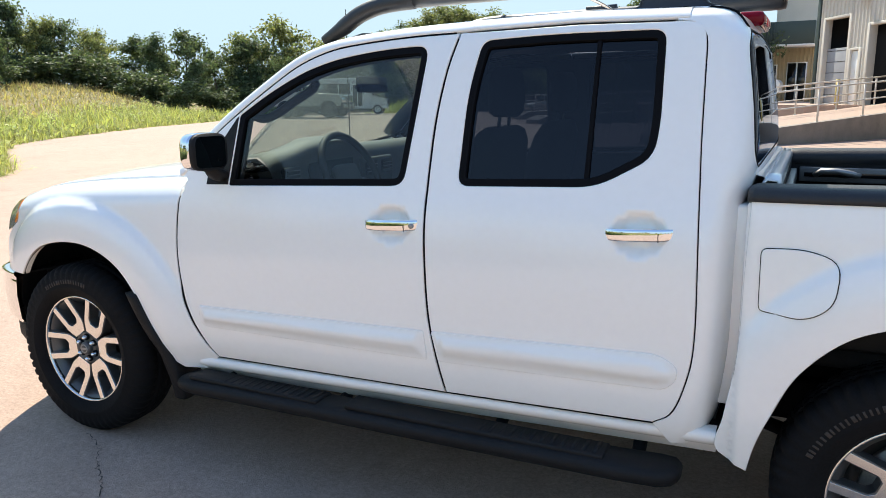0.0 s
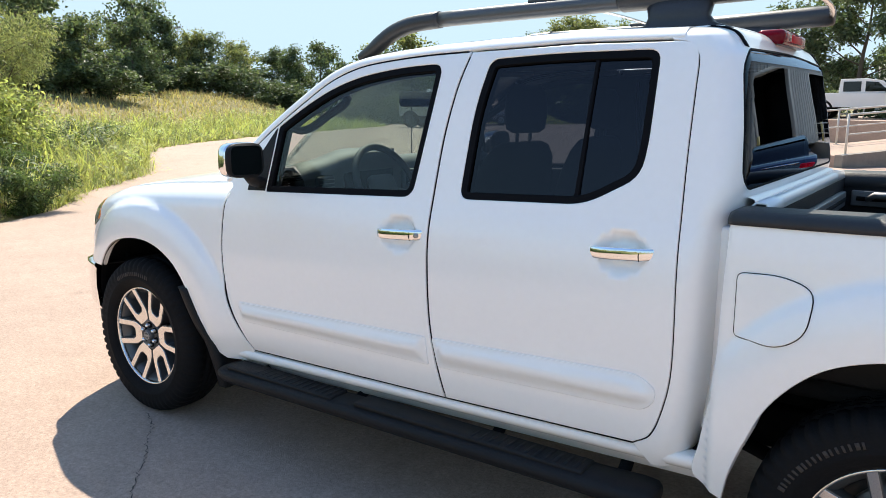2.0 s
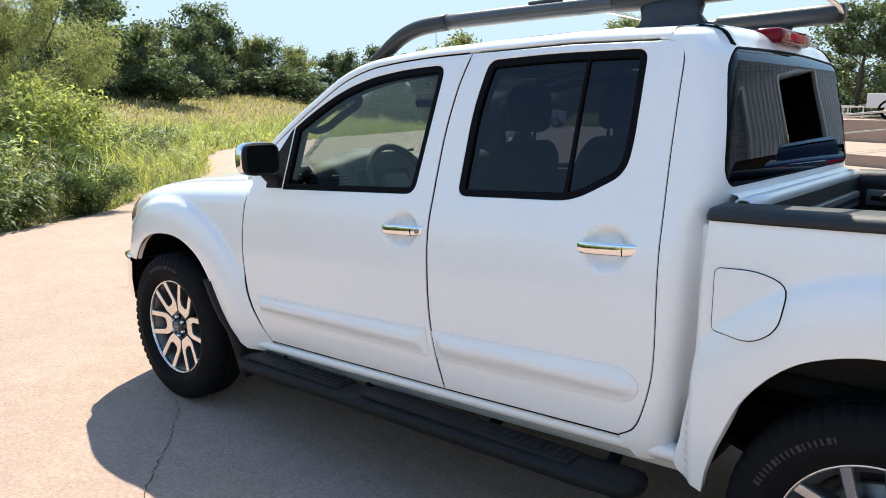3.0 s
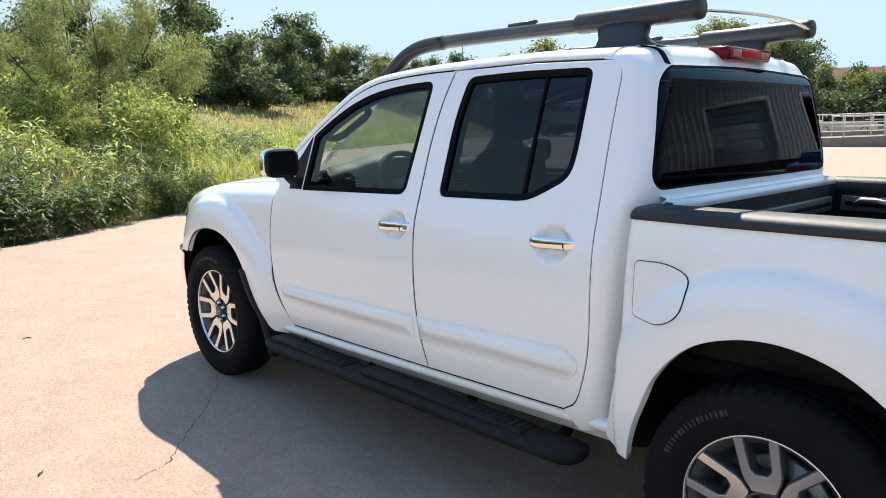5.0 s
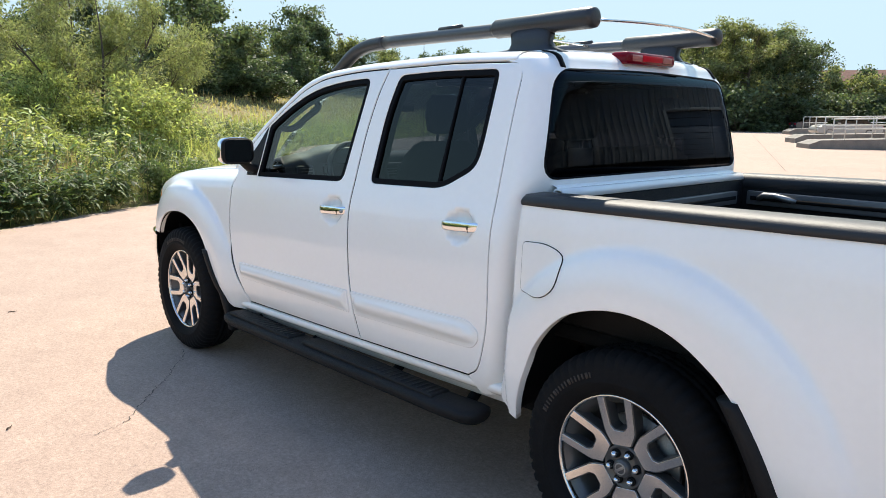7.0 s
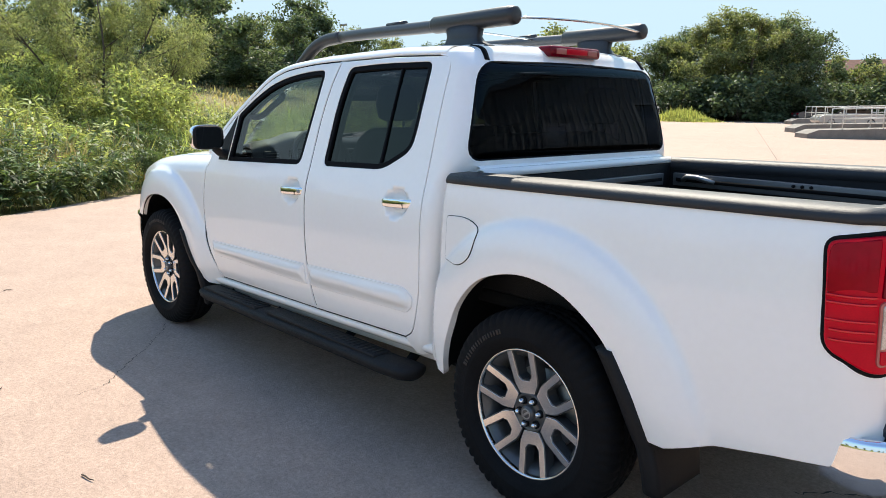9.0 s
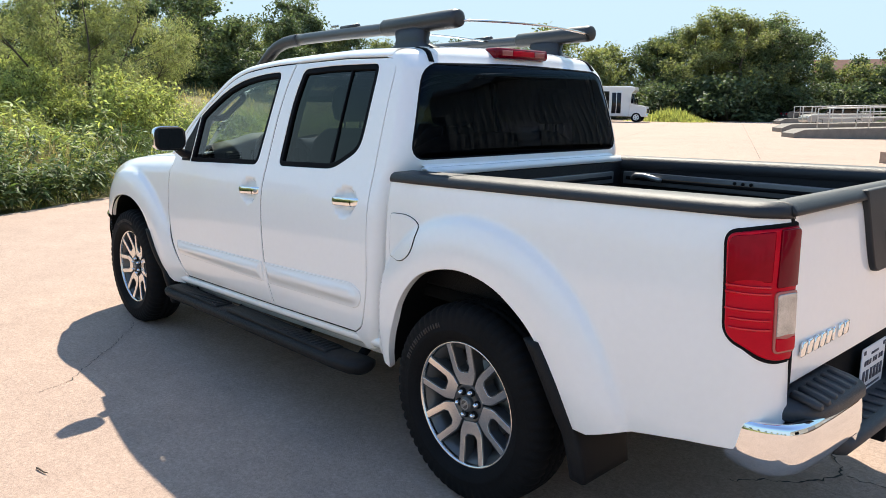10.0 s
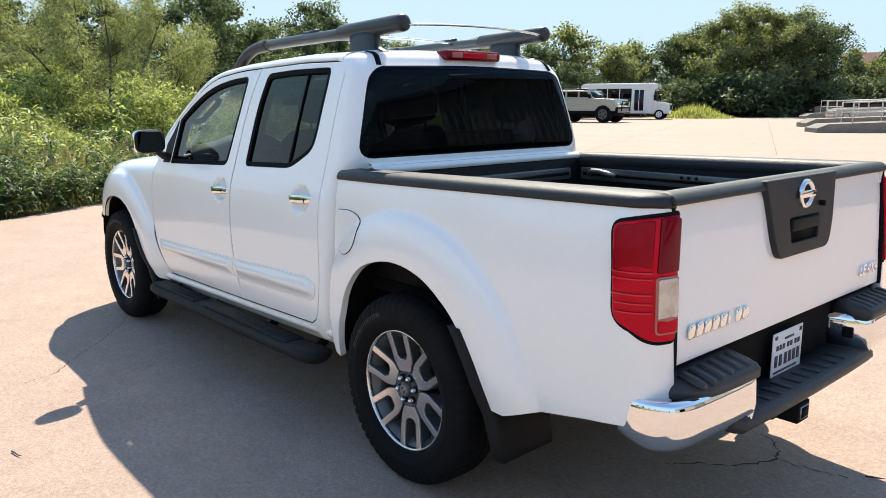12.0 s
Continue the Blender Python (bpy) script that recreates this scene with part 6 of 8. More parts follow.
def strips(base, way, side, length, width, droop, shape):
    """Blades or leaves: strips from base along way that droop under their weight; shape holds the widths from root to tip."""
    n, k = len(base), len(shape)
    t = np.linspace(0, 1, k)
    mid = base[:, None, :] + way[:, None, :] * (length[:, None] * t)[:, :, None]
    mid[:, :, 2] -= (droop * length)[:, None] * t**2
    w = (width[:, None] * np.asarray(shape))[:, :, None] * side[:, None, :] / 2
    v = np.stack([mid - w, mid + w], 2).reshape(n, 2 * k, 3)
    i = np.arange(k - 1) * 2
    q = np.stack([i, i + 1, i + 3, i + 2], 1)
    q = (q[None] + (np.arange(n) * 2 * k)[:, None, None]).reshape(-1, 4)
    return v.reshape(-1, 3), q


class Bulk:
    def __init__(self):
        self.v, self.q, self.n = [], [], 0

    def add(self, vq):
        v, q = vq
        self.v.append(v)
        self.q.append(q + self.n)
        self.n += len(v)

    def mesh(self, name):
        return bulk_mesh(name, np.concatenate(self.v), np.concatenate(self.q))


def unit(v):
    return v / np.maximum(1e-9, np.linalg.norm(v, axis=1))[:, None]


def grass_blades(rg, pts, tall, wide, lean=0.35, droop=0.4, shape=(0.7, 1.0, 0.75, 0.05)):
    n = len(pts)
    a = rg.uniform(0, 2 * np.pi, n)
    out = np.stack([np.cos(a), np.sin(a), np.zeros(n)], 1)
    way = unit(out * (lean * rg.uniform(0.2, 1.6, n))[:, None] + np.array([0, 0, 1.0]))
    side = np.stack([-np.sin(a), np.cos(a), np.zeros(n)], 1)
    b = rg.uniform(0, 2 * np.pi, n)
    side = unit(side + 0.6 * np.stack([np.cos(b), np.sin(b), 0 * b], 1))
    length = tall * rg.uniform(0.55, 1.25, n)
    v, q = strips(pts, way, side, length, wide * rg.uniform(0.6, 1.4, n), droop * rg.uniform(0.2, 1.4, n), shape)
    return v, q


def weed_plants(rg, pts, tall, leaves, leaf_len, leaf_wide):
    """Leafy weeds: upright stems with leaves all the way up. Gives (stems, leaves)."""
    n = len(pts)
    a = rg.uniform(0, 2 * np.pi, n)
    lean = rg.uniform(0.05, 0.45, n)
    way = unit(np.stack([np.cos(a) * lean, np.sin(a) * lean, np.ones(n)], 1))
    h = tall * rg.uniform(0.55, 1.2, n)
    stem = strips(pts, way, np.stack([-np.sin(a), np.cos(a), 0 * a], 1), h, np.full(n, 0.010), np.full(n, 0.06), (1, 0.8, 0.5))
    k = np.repeat(np.arange(n), leaves)
    m = len(k)
    t = rg.uniform(0.08, 1.0, m) ** 0.8
    base = pts[k] + way[k] * (h[k] * t)[:, None]
    base[:, 2] -= 0.06 * h[k] * t**2
    b = rg.uniform(0, 2 * np.pi, m)
    # short side shoots carry the leaves away from the stem
    reach = rg.uniform(0.0, 0.30, m) * (1.15 - t) * h[k]
    base = base + np.stack([np.cos(b), np.sin(b), 0.5 * np.ones(m)], 1) * reach[:, None]
    c = b + rg.uniform(-1.2, 1.2, m)
    up = rg.uniform(-0.35, 0.9, m)
    lw = unit(np.stack([np.cos(c), np.sin(c), up], 1))
    side = unit(np.stack([-np.sin(c), np.cos(c), rg.uniform(-0.6, 0.6, m)], 1))
    lf = strips(base, lw, side, leaf_len * rg.uniform(0.5, 1.4, m), leaf_wide * rg.uniform(0.6, 1.3, m), rg.uniform(0.1, 0.7, m), (0.25, 1.0, 0.08))
    return stem, lf


def along_edge(rg, n, s0, s1, d0, d1, power=1.0):
    """Random places from d0 to d1 metres out from the edge of the concrete, between two stretches of it."""
    d = d0 + (d1 - d0) * rg.uniform(0, 1, n) ** power
    p = edge_at(rg.uniform(s0, s1, n), d)
    z = np.array([field_height(q) for q in d]) + 0.02
    z = np.where(d < 3, np.minimum(z, 0.0), z)
    return np.stack([p[:, 0], p[:, 1], z], 1), d


rg = np.random.default_rng(7)


def patchy(rg, pts, scale, cut, seed):
    """Keeps the places where a broad noise is high: plants grow in patches."""
    val = np.array([noise.noise(Vector((p[0] * scale, p[1] * scale, seed))) for p in pts])
    return val > cut


# runs along the edge: NEAR is abreast of the truck's nose, BEND where it turns away, FAR where it turns again
NEAR0, NEAR1, BEND, FAR, END = EDGE_RUN[3] - 3.0, EDGE_RUN[5] + 0.6, EDGE_RUN[7], EDGE_RUN[9], EDGE_RUN[14] + 12

def clumped(rg, pts, d, each, spread):
    """Tufts: several places round each one given."""
    k = np.repeat(np.arange(len(pts)), each)
    q = pts[k].copy()
    q[:, :2] += rg.normal(0, spread, (len(k), 2))
    return q, d[k]


# leafy weeds along the verge
stems, dark, green = Bulk(), Bulk(), Bulk()
p, d = along_edge(rg, 1100, NEAR0 - 4, BEND, 0.05, 2.5, 1.3)
keep = patchy(rg, p, 0.55, -0.30, 1.0) & (rg.uniform(0, 1, len(p)) < np.clip(1.0 - (p[:, 1] + 0.6) / 3.2, 0.12, 1.0))
tall = (0.50 + 0.62 * np.clip(d / 1.2, 0.15, 1))[keep]
s_, l_ = weed_plants(rg, p[keep], tall, 54, 0.150, 0.036)
stems.add(s_), dark.add(l_)
p, d = along_edge(rg, 26, NEAR0 - 2, BEND + 3, 3.0, 9.0, 1.0)
s_, l_ = weed_plants(rg, p, np.full(len(p), 1.25), 70, 0.10, 0.036)
stems.add(s_), dark.add(l_)
p, d = along_edge(rg, 900, NEAR0 - 4, FAR, 0.1, 6.5, 1.1)
keep = patchy(rg, p, 0.6, 0.0, 5.0)
s_, l_ = weed_plants(rg, p[keep], (0.50 + 0.4 * np.clip(d / 2, 0, 1))[keep], 46, 0.145, 0.032)
stems.add(s_), green.add(l_)
p, d = along_edge(rg, 420, FAR, END, 0.2, 8.0, 1.0)
keep = patchy(rg, p, 0.4, -0.05, 6.0)
s_, l_ = weed_plants(rg, p[keep], np.full(keep.sum(), 0.85), 40, 0.16, 0.05)
stems.add(s_), green.add(l_)
p, d = along_edge(rg, 300, NEAR0, BEND + 3, 7.0, 16.0, 1.0)
keep = patchy(rg, p, 0.3, 0.12, 9.0)
s_, l_ = weed_plants(rg, p[keep], np.full(keep.sum(), 1.0), 60, 0.13, 0.042)
stems.add(s_), green.add(l_)
# tall leafy weeds that fill the field up to the willow
p, d = along_edge(rg, 420, NEAR0 - 4, BEND + 1, 1.6, 11.0, 1.0)
keep = patchy(rg, p, 0.45, -0.18, 15.0)
s_, l_ = weed_plants(rg, p[keep], (rg.uniform(0.95, 1.75, len(p)) * np.clip(0.6 + d / 8, 0.6, 1.0))[keep], 90, 0.17, 0.050)
stems.add(s_), green.add(l_)
p, d = along_edge(rg, 260, NEAR0 - 4, BEND + 1, 1.0, 12.0, 1.0)
keep = patchy(rg, p, 0.35, 0.15, 18.0)
s_, l_ = weed_plants(rg, p[keep], rg.uniform(0.9, 1.5, keep.sum()), 90, 0.16, 0.055)
stems.add(s_), dark.add(l_)
# dark leafy clumps standing out of the grass further along
rc = np.random.default_rng(21)
p, d = clumped(rc, *along_edge(rc, 12, BEND + 2, FAR + 5, 0.7, 5.0, 1.0), 14, 0.28)
s_, l_ = weed_plants(rc, p, np.full(len(p), 0.95), 60, 0.16, 0.045)
stems.add(s_), dark.add(l_)
tagged(link_mesh("weed_stems", stems.mesh("weed_stems"), STEM), "thin green weed stems along the concrete edge", "weeds", kind="stuff")
tagged(link_mesh("dark_weeds", dark.mesh("dark_weeds"), LEAF_DARK), "dark green leafy weeds beside the concrete", "weeds", kind="stuff")
tagged(link_mesh("green_weeds", green.mesh("green_weeds"), LEAF_WEED), "bright green leafy weeds in the verge", "weeds", kind="stuff")

# long grass of the verge: single blades, and arching tufts
long_grass, dry = Bulk(), Bulk()
p, d = along_edge(rg, 16000, NEAR0 - 5, BEND, -0.06, 8.0, 1.0)
keep = (d > 2.0) | (rg.uniform(0, 1, len(d)) < 0.4)
long_grass.add(grass_blades(rg, p[keep], np.where(d < 0.5, 0.35, 0.75)[keep], 0.010, 0.5, 0.6))
p, d = along_edge(rg, 1500, NEAR0 - 5, BEND, 0.02, 7.0, 1.0)
keep = (d > 1.8) | (rg.uniform(0, 1, len(d)) < 0.25)
p, d = clumped(rg, p[keep], d[keep], 24, 0.08)
long_grass.add(grass_blades(rg, p, np.where(d < 0.4, 0.6, 1.0), 0.013, 1.0, 0.85))
p, d = along_edge(rg, 9000, BEND - 2, FAR + 1, -0.12, 6.0, 1.2)
keep = patchy(rg, p, 0.5, -0.3, 2.0)
long_grass.add(grass_blades(rg, p[keep], (np.where(d < 0.5, 0.35, 0.70))[keep], 0.014, 0.5, 0.6))
p, d = clumped(rg, *along_edge(rg, 1000, BEND - 2, FAR + 1, 0.02, 6.0, 1.0), 30, 0.12)
long_grass.add(grass_blades(rg, p, np.where(d < 0.5, 0.7, 1.15), 0.017, 1.0, 0.85))
p, d = along_edge(rg, 9000, FAR - 1, END, -0.1, 9.0, 1.2)
keep = patchy(rg, p, 0.4, -0.3, 2.5)
long_grass.add(grass_blades(rg, p[keep], (np.where(d < 0.6, 0.4, 0.70))[keep], 0.024, 0.45, 0.55, (0.8, 1.0, 0.05)))
p, d = clumped(rg, *along_edge(rg, 900, FAR - 1, END, 0.05, 7.0, 1.2), 20, 0.18)
long_grass.add(grass_blades(rg, p, np.where(d < 0.6, 0.7, 1.15), 0.04, 0.9, 0.75, (0.8, 1.0, 0.05)))
p, d = along_edge(rg, 7000, NEAR0, BEND + 4, 8.0, 20.0, 1.0)
long_grass.add(grass_blades(rg, p, np.full(len(p), 0.6), 0.022, 0.45, 0.5))
p, d = along_edge(rg, 3000, EDGE_RUN[0], NEAR0 - 3, 0.0, 12.0, 1.0)
long_grass.add(grass_blades(rg, p, np.full(len(p), 0.8), 0.05, 0.45, 0.5))
tagged(link_mesh("long_grass", long_grass.mesh("long_grass"), LEAF_GRASS), "tall sunlit yellow-green grass along the verge", "grass", kind="stuff")
p, d = along_edge(rg, 14000, NEAR0, FAR, 0.3, 9.0, 1.0)
dry.add(grass_blades(rg, p, np.full(len(p), 0.85), 0.007, 0.5, 0.5, (1.0, 0.6, 0.05)))
p, d = clumped(rg, *along_edge(rg, 700, NEAR0 - 4, BEND + 1, 1.2, 11.0, 1.0), 16, 0.16)
dry.add(grass_blades(rg, p, 0.95 + 0.5 * np.clip(d / 6, 0, 1), 0.013, 0.45, 0.35, (0.5, 0.5, 1.0, 0.9, 0.1)))
p, d = along_edge(rg, 22000, NEAR0 - 2, BEND + 4, 3.2, 20.0, 1.3)
keep = patchy(rg, p, 0.22, -0.30, 12.0)
dry.add(grass_blades(rg, p[keep], np.full(keep.sum(), 0.80), 0.014, 0.45, 0.45, (1.0, 0.6, 0.05)))


def in_field(rg, n, x0, x1, y0, y1, least):
    """Random places in the open field, at least so far out from the concrete."""
    out = []
    xy = np.stack([rg.uniform(x0, x1, n), rg.uniform(y0, y1, n)], 1)
    for (x, y), d in zip(xy, out_of_edge(xy)):
        if d > least:
            out.append((x, y, field_height(d) + 0.3 * noise.noise(Vector((x * 0.06, y * 0.06, 0))) * smooth01((d - 4) / 10) - 0.04))
    return np.array(out)


p = in_field(rg, 9000, -60, -12, 0, 45, 6.0)
dry.add(grass_blades(rg, p, np.full(len(p), 0.60), 0.030, 0.4, 0.4, (1.0, 0.6, 0.05)))
p = in_field(rg, 16000, -100, -22, -10, 75, 14.0)
dry.add(grass_blades(rg, p, np.full(len(p), 0.55), 0.085, 0.4, 0.3, (1.0, 0.6, 0.05)))
tagged(link_mesh("dry_grass", dry.mesh("dry_grass"), LEAF_DRY), "dry tan seed-head grass over the field", "grass", kind="stuff")
field = Bulk()
p = in_field(rg, 15000, -100, -16, -10, 75, 8.0)
keep = patchy(rg, p, 0.07, -0.05, 4.0)
field.add(grass_blades(rg, p[keep], np.full(keep.sum(), 0.5), 0.07, 0.4, 0.4))
p = in_field(rc, 34000, -52, -10, 3, 44, 5.0)
field.add(grass_blades(rc, p, rc.uniform(0.3, 0.62, len(p)), 0.055, 0.6, 0.6, (0.9, 1.0, 0.05)))
tagged(link_mesh("field_grass", field.mesh("field_grass"), LEAF_FIELD), "patchy olive and straw-coloured grass across the open field", "grass", kind="stuff")

# ---- trees and shrubs ----
def limb_points(rg, a, way, length, bend, steps=5):
    pts = [np.array(a, float)]
    w = np.array(way, float)
    for _ in range(steps):
        w = w + rg.normal(0, bend, 3)
        w /= np.linalg.norm(w)
        pts.append(pts[-1] + w * length / steps)
    return pts, w


def grow_tree(name, seed, tall, spread, leaf_mat, leaf_len, leaf_wide, count, stems=1, low=0.15, droop=0.35, open_crown=0.0, label="", category="tree", clump=0.75):
    """A tapered trunk with limbs, and a crown of single leaves held in uneven clumps at the twig ends."""
    rg = np.random.default_rng(seed)
    root = thing(name, label, category)
    bm = bmesh.new()
    tips = []
    for s in range(stems):
        a = rg.uniform(0, 2 * np.pi)
        tilt = 0.08 if stems == 1 else rg.uniform(0.15, 0.6)
        base = np.array([0.25 * math.cos(a), 0.25 * math.sin(a), -0.05]) if stems > 1 else np.array([0, 0, -0.05])
        way = np.array([math.cos(a) * tilt, math.sin(a) * tilt, 1.0])
        h = tall * rg.uniform(0.72, 0.9)
        pts, _ = limb_points(rg, base, way / np.linalg.norm(way), h, 0.09, 7)
        r0 = tall * (0.017 if stems == 1 else 0.010)
        add(bm, tube([tuple(p) for p in pts], [r0 * (1 - 0.85 * i / 7) for i in range(8)], 7))
        n_limb = int(16 / max(1, stems * 0.6))
        for k in range(n_limb):
            t = low + (0.97 - low) * (k + rg.uniform(0, 1)) / n_limb
            i = min(6, int(t * 7))
            p = pts[i] + (pts[i + 1] - pts[i]) * (t * 7 - i)
            b = rg.uniform(0, 2 * np.pi)
            up = rg.uniform(0.1, 0.8) + 0.4 * t
            reach = spread * (0.35 + 0.75 * math.sin(math.pi * min(1, 0.18 + 0.8 * t))) * rg.uniform(0.55, 1.1)
            w = np.array([math.cos(b), math.sin(b), up])
            lp, lw = limb_points(rg, p, w / np.linalg.norm(w), reach, 0.16, 4)
            r1 = r0 * 0.38 * (1.1 - 0.7 * t)
            add(bm, tube([tuple(q) for q in lp], [r1 * (1 - 0.8 * j / 4) for j in range(5)], 4))
            tips += [(lp[-1], 1.0), (lp[-2], 0.9), (lp[2], 0.7)]
            for _ in range(2):
                j = rg.integers(1, 4)
                w2 = lw + rg.normal(0, 0.7, 3)
                sp, _ = limb_points(rg, lp[j], w2 / np.linalg.norm(w2), reach * 0.5, 0.2, 3)
                add(bm, tube([tuple(q) for q in sp], [r1 * 0.45, r1 * 0.3, r1 * 0.2, r1 * 0.08], 3))
                tips += [(sp[-1], 0.8), (sp[1], 0.6)]
        tips.append((pts[-1], 0.9))
    part("trunk", bm, BARK, root, "grey-brown trunk and limbs")
    cen = np.array([t[0] for t in tips])
    rad = np.array([t[1] for t in tips]) * clump * rg.uniform(0.6, 1.25, len(tips))
    if open_crown > 0:
        ok = rg.uniform(0, 1, len(cen)) > open_crown
        cen, rad = cen[ok], rad[ok]
    k = rg.integers(0, len(cen), count)
    off = rg.normal(0, 1, (count, 3))
    off = unit(off) * (rg.uniform(0, 1, count) ** 0.5)[:, None]
    off[:, 2] *= 0.75
    pos = cen[k] + off * rad[k][:, None]
    pos[:, 2] = np.maximum(pos[:, 2], 0.15 + 0.2 * rg.uniform(0, 1, count))
    way = unit(off * 0.7 + rg.normal(0, 0.6, (count, 3)) - np.array([0, 0, droop]))
    side = unit(np.cross(way, rg.normal(0, 1, (count, 3))))
    length = (leaf_len * rg.uniform(0.6, 1.4, count))[:, None]
    half = (leaf_wide * rg.uniform(0.6, 1.3, count))[:, None] / 2
    fold = np.array([0, 0, 0.12]) * length
    v = np.stack([pos, pos + way * length * 0.45 - side * half + fold, pos + way * length, pos + way * length * 0.45 + side * half + fold], 1).reshape(-1, 3)
    q = np.arange(4 * count).reshape(-1, 4)
    link_mesh("crown", bulk_mesh("crown", v, q), leaf_mat, root)
    return root


def put_tree(src, x, y, scale, turn, squash=1.0):
    z = field_height(out_in_field(x, y))
    m = pose(x, y, z - 0.03, 0, 0, turn)
    ob = copy_thing(src, m)
    ob.scale = (scale * squash, scale * squash, scale)
    return ob


TREE_SPECS = (("oak_tree", 11, 9.0, 3.0, LEAF_TREE, "dark green broad tree at the field's edge"),
              ("elm_tree", 12, 8.0, 2.5, LEAF_TREE, "dense dark green tree in the hedgerow"),
              ("cedar_tree", 13, 8.5, 2.1, LEAF_TREE, "slim dark tree with a pointed crown"),
              ("hackberry_tree", 14, 9.5, 3.2, LEAF_TREE_LIGHT, "tall yellow-green tree with an open crown"),
              ("ash_tree", 15, 7.5, 2.7, LEAF_TREE_LIGHT, "light green tree in the hedgerow"))
sources = []
for name, seed, tall, spread, mat, label in TREE_SPECS:
    sources.append(grow_tree(name, seed, tall, spread, mat, 0.29, 0.18, 4800, low=0.06, label=label, clump=0.95, open_crown=0.15 if mat is LEAF_TREE_LIGHT else 0.05))
hedge = grow_tree("hedge_bush", 17, 4.2, 2.4, LEAF_TREE, 0.32, 0.20, 3300, stems=5, low=0.02, droop=0.1, label="dense dark undergrowth below the trees", category="bush", clump=1.0)
sources.append(hedge)
EYE_SPOT = Vector((4.0, -2.8, 0))


def polar(angle, dist):
    """A place by its bearing, in degrees to the left of the truck's crosswise direction, and its distance from the middle of the walk."""
    a = radians(angle)
    return EYE_SPOT.x - math.sin(a) * dist, EYE_SPOT.y + math.cos(a) * dist


rt = random.Random(21)
used = set()


def plant(i, angle, dist, scale, squash=1.0):
    x, y = polar(angle, dist)
    if i not in used:
        used.add(i)
        src = sources[i]
        src.matrix_basis = pose(x, y, field_height(out_in_field(x, y)) - 0.03, 0, 0, rt.uniform(0, 360))
        src.scale = (scale * squash, scale * squash, scale)
        src["group"] = "trees of the hedgerow"
        return src
    return put_tree(sources[i], x, y, scale, rt.uniform(0, 360), squash)


# far hedgerow, from beside the willow round to the building
ang = 92.0
while ang > 33.0:
    dist = 74 + rt.uniform(-4, 8)
    low_row = 0.80 if ang < 57 else 1.0
    plant(rt.choice((0, 1, 1, 0, 0, 4, 3)), ang, dist, low_row * rt.uniform(0.80, 1.16), 1.0)
    plant(rt.choice((0, 1, 1)), ang + 1.1, dist + 8, low_row * rt.uniform(0.66, 0.88), 1.3)
    plant(5, ang + 0.4, dist - 3, low_row * rt.uniform(0.60, 0.90), 1.5)
    ang -= rt.uniform(1.9, 2.7)
# nearer dark trees beyond the willow
for angle, dist, i, sc in ((60.8, 52, 0, 0.62), (63.2, 54, 1, 0.86), (65.4, 50, 0, 0.84), (58.0, 62, 1, 0.74), (78.0, 46, 0, 0.66), (82, 44, 1, 0.66), (86, 45, 0, 0.7), (90, 45, 1, 0.7)):
    plant(i, angle, dist, sc, 1.1)
    plant(5, angle + 1.0, dist - 0.6, rt.uniform(0.34, 0.44), 1.7)
    plant(5, angle - 1.2, dist - 0.3, rt.uniform(0.34, 0.44), 1.7)
# trees behind the far end of the lot: nearer to the light, with finer leaves to be seen
sources.append(grow_tree("pecan_tree", 41, 10.5, 3.4, LEAF_TREE_LIGHT, 0.22, 0.11, 12500, low=0.10, label="tall yellow-green tree with feathery branches", clump=0.85, open_crown=0.12))
sources.append(grow_tree("live_oak_tree", 42, 10.0, 3.3, LEAF_TREE, 0.23, 0.12, 11000, low=0.06, label="broad dark green tree behind the lot", clump=0.9))
for angle, dist, i, sc in ((40.5, 78, 4, 1.00), (38.2, 80, 3, 1.10), (36.2, 82, 4, 0.98), (33.8, 86, 3, 0.95), (31.0, 84, 7, 1.0), (29.0, 80, 6, 1.02), (26.9, 82, 6, 1.10), (24.9, 80, 6, 1.06), (23.3, 82, 7, 1.12), (21.6, 84, 7, 1.08), (27.9, 86, 7, 1.10), (30.0, 85, 7, 0.98), (25.9, 86, 7, 1.18), (24.0, 86, 6, 1.10), (18.4, 92, 4, 0.80), (16.9, 94, 1, 0.75), (30.0, 90, 1, 1.1), (26.0, 90, 1, 1.2), (22.5, 92, 0, 1.1), (19.5, 95, 4, 0.95), (17.5, 98, 1, 0.9), (15.0, 96, 4, 0.9), (12.0, 98, 0, 0.95), (9.0, 99, 1, 0.95), (6.0, 100, 0, 1.1), (3.0, 100, 1, 1.0)):
    plant(i, angle, dist, sc, 1.15)
    plant(5, angle + 0.5, dist - 4, rt.uniform(0.8, 1.1), 1.3)
plant(2, 56.2, 70, 0.85)
# behind the camera
for k in range(11):
    plant(rt.choice((0, 1, 4)), 104 + k * 13, 48 + rt.uniform(0, 8), rt.uniform(0.8, 1.1), 1.2)

# the willow and the shrubs of the near field
willow = grow_tree("willow_tree", 31, 5.6, 2.1, LEAF_WILLOW, 0.125, 0.028, 22000, stems=5, low=0.28, droop=0.3, open_crown=0.10, label="multi-stemmed willow with thin yellow-green leaves", clump=0.52)
x, y = polar(71.3, 22.5)
willow.matrix_basis = pose(x, y, field_height(out_in_field(x, y)), 0, 0, 40)
w2 = copy_thing(willow, pose(*polar(68.6, 24.5), field_height(out_in_field(*polar(68.6, 24.5))) - 0.3, 0, 0, 170))
w2.scale = (0.80, 0.80, 0.90)
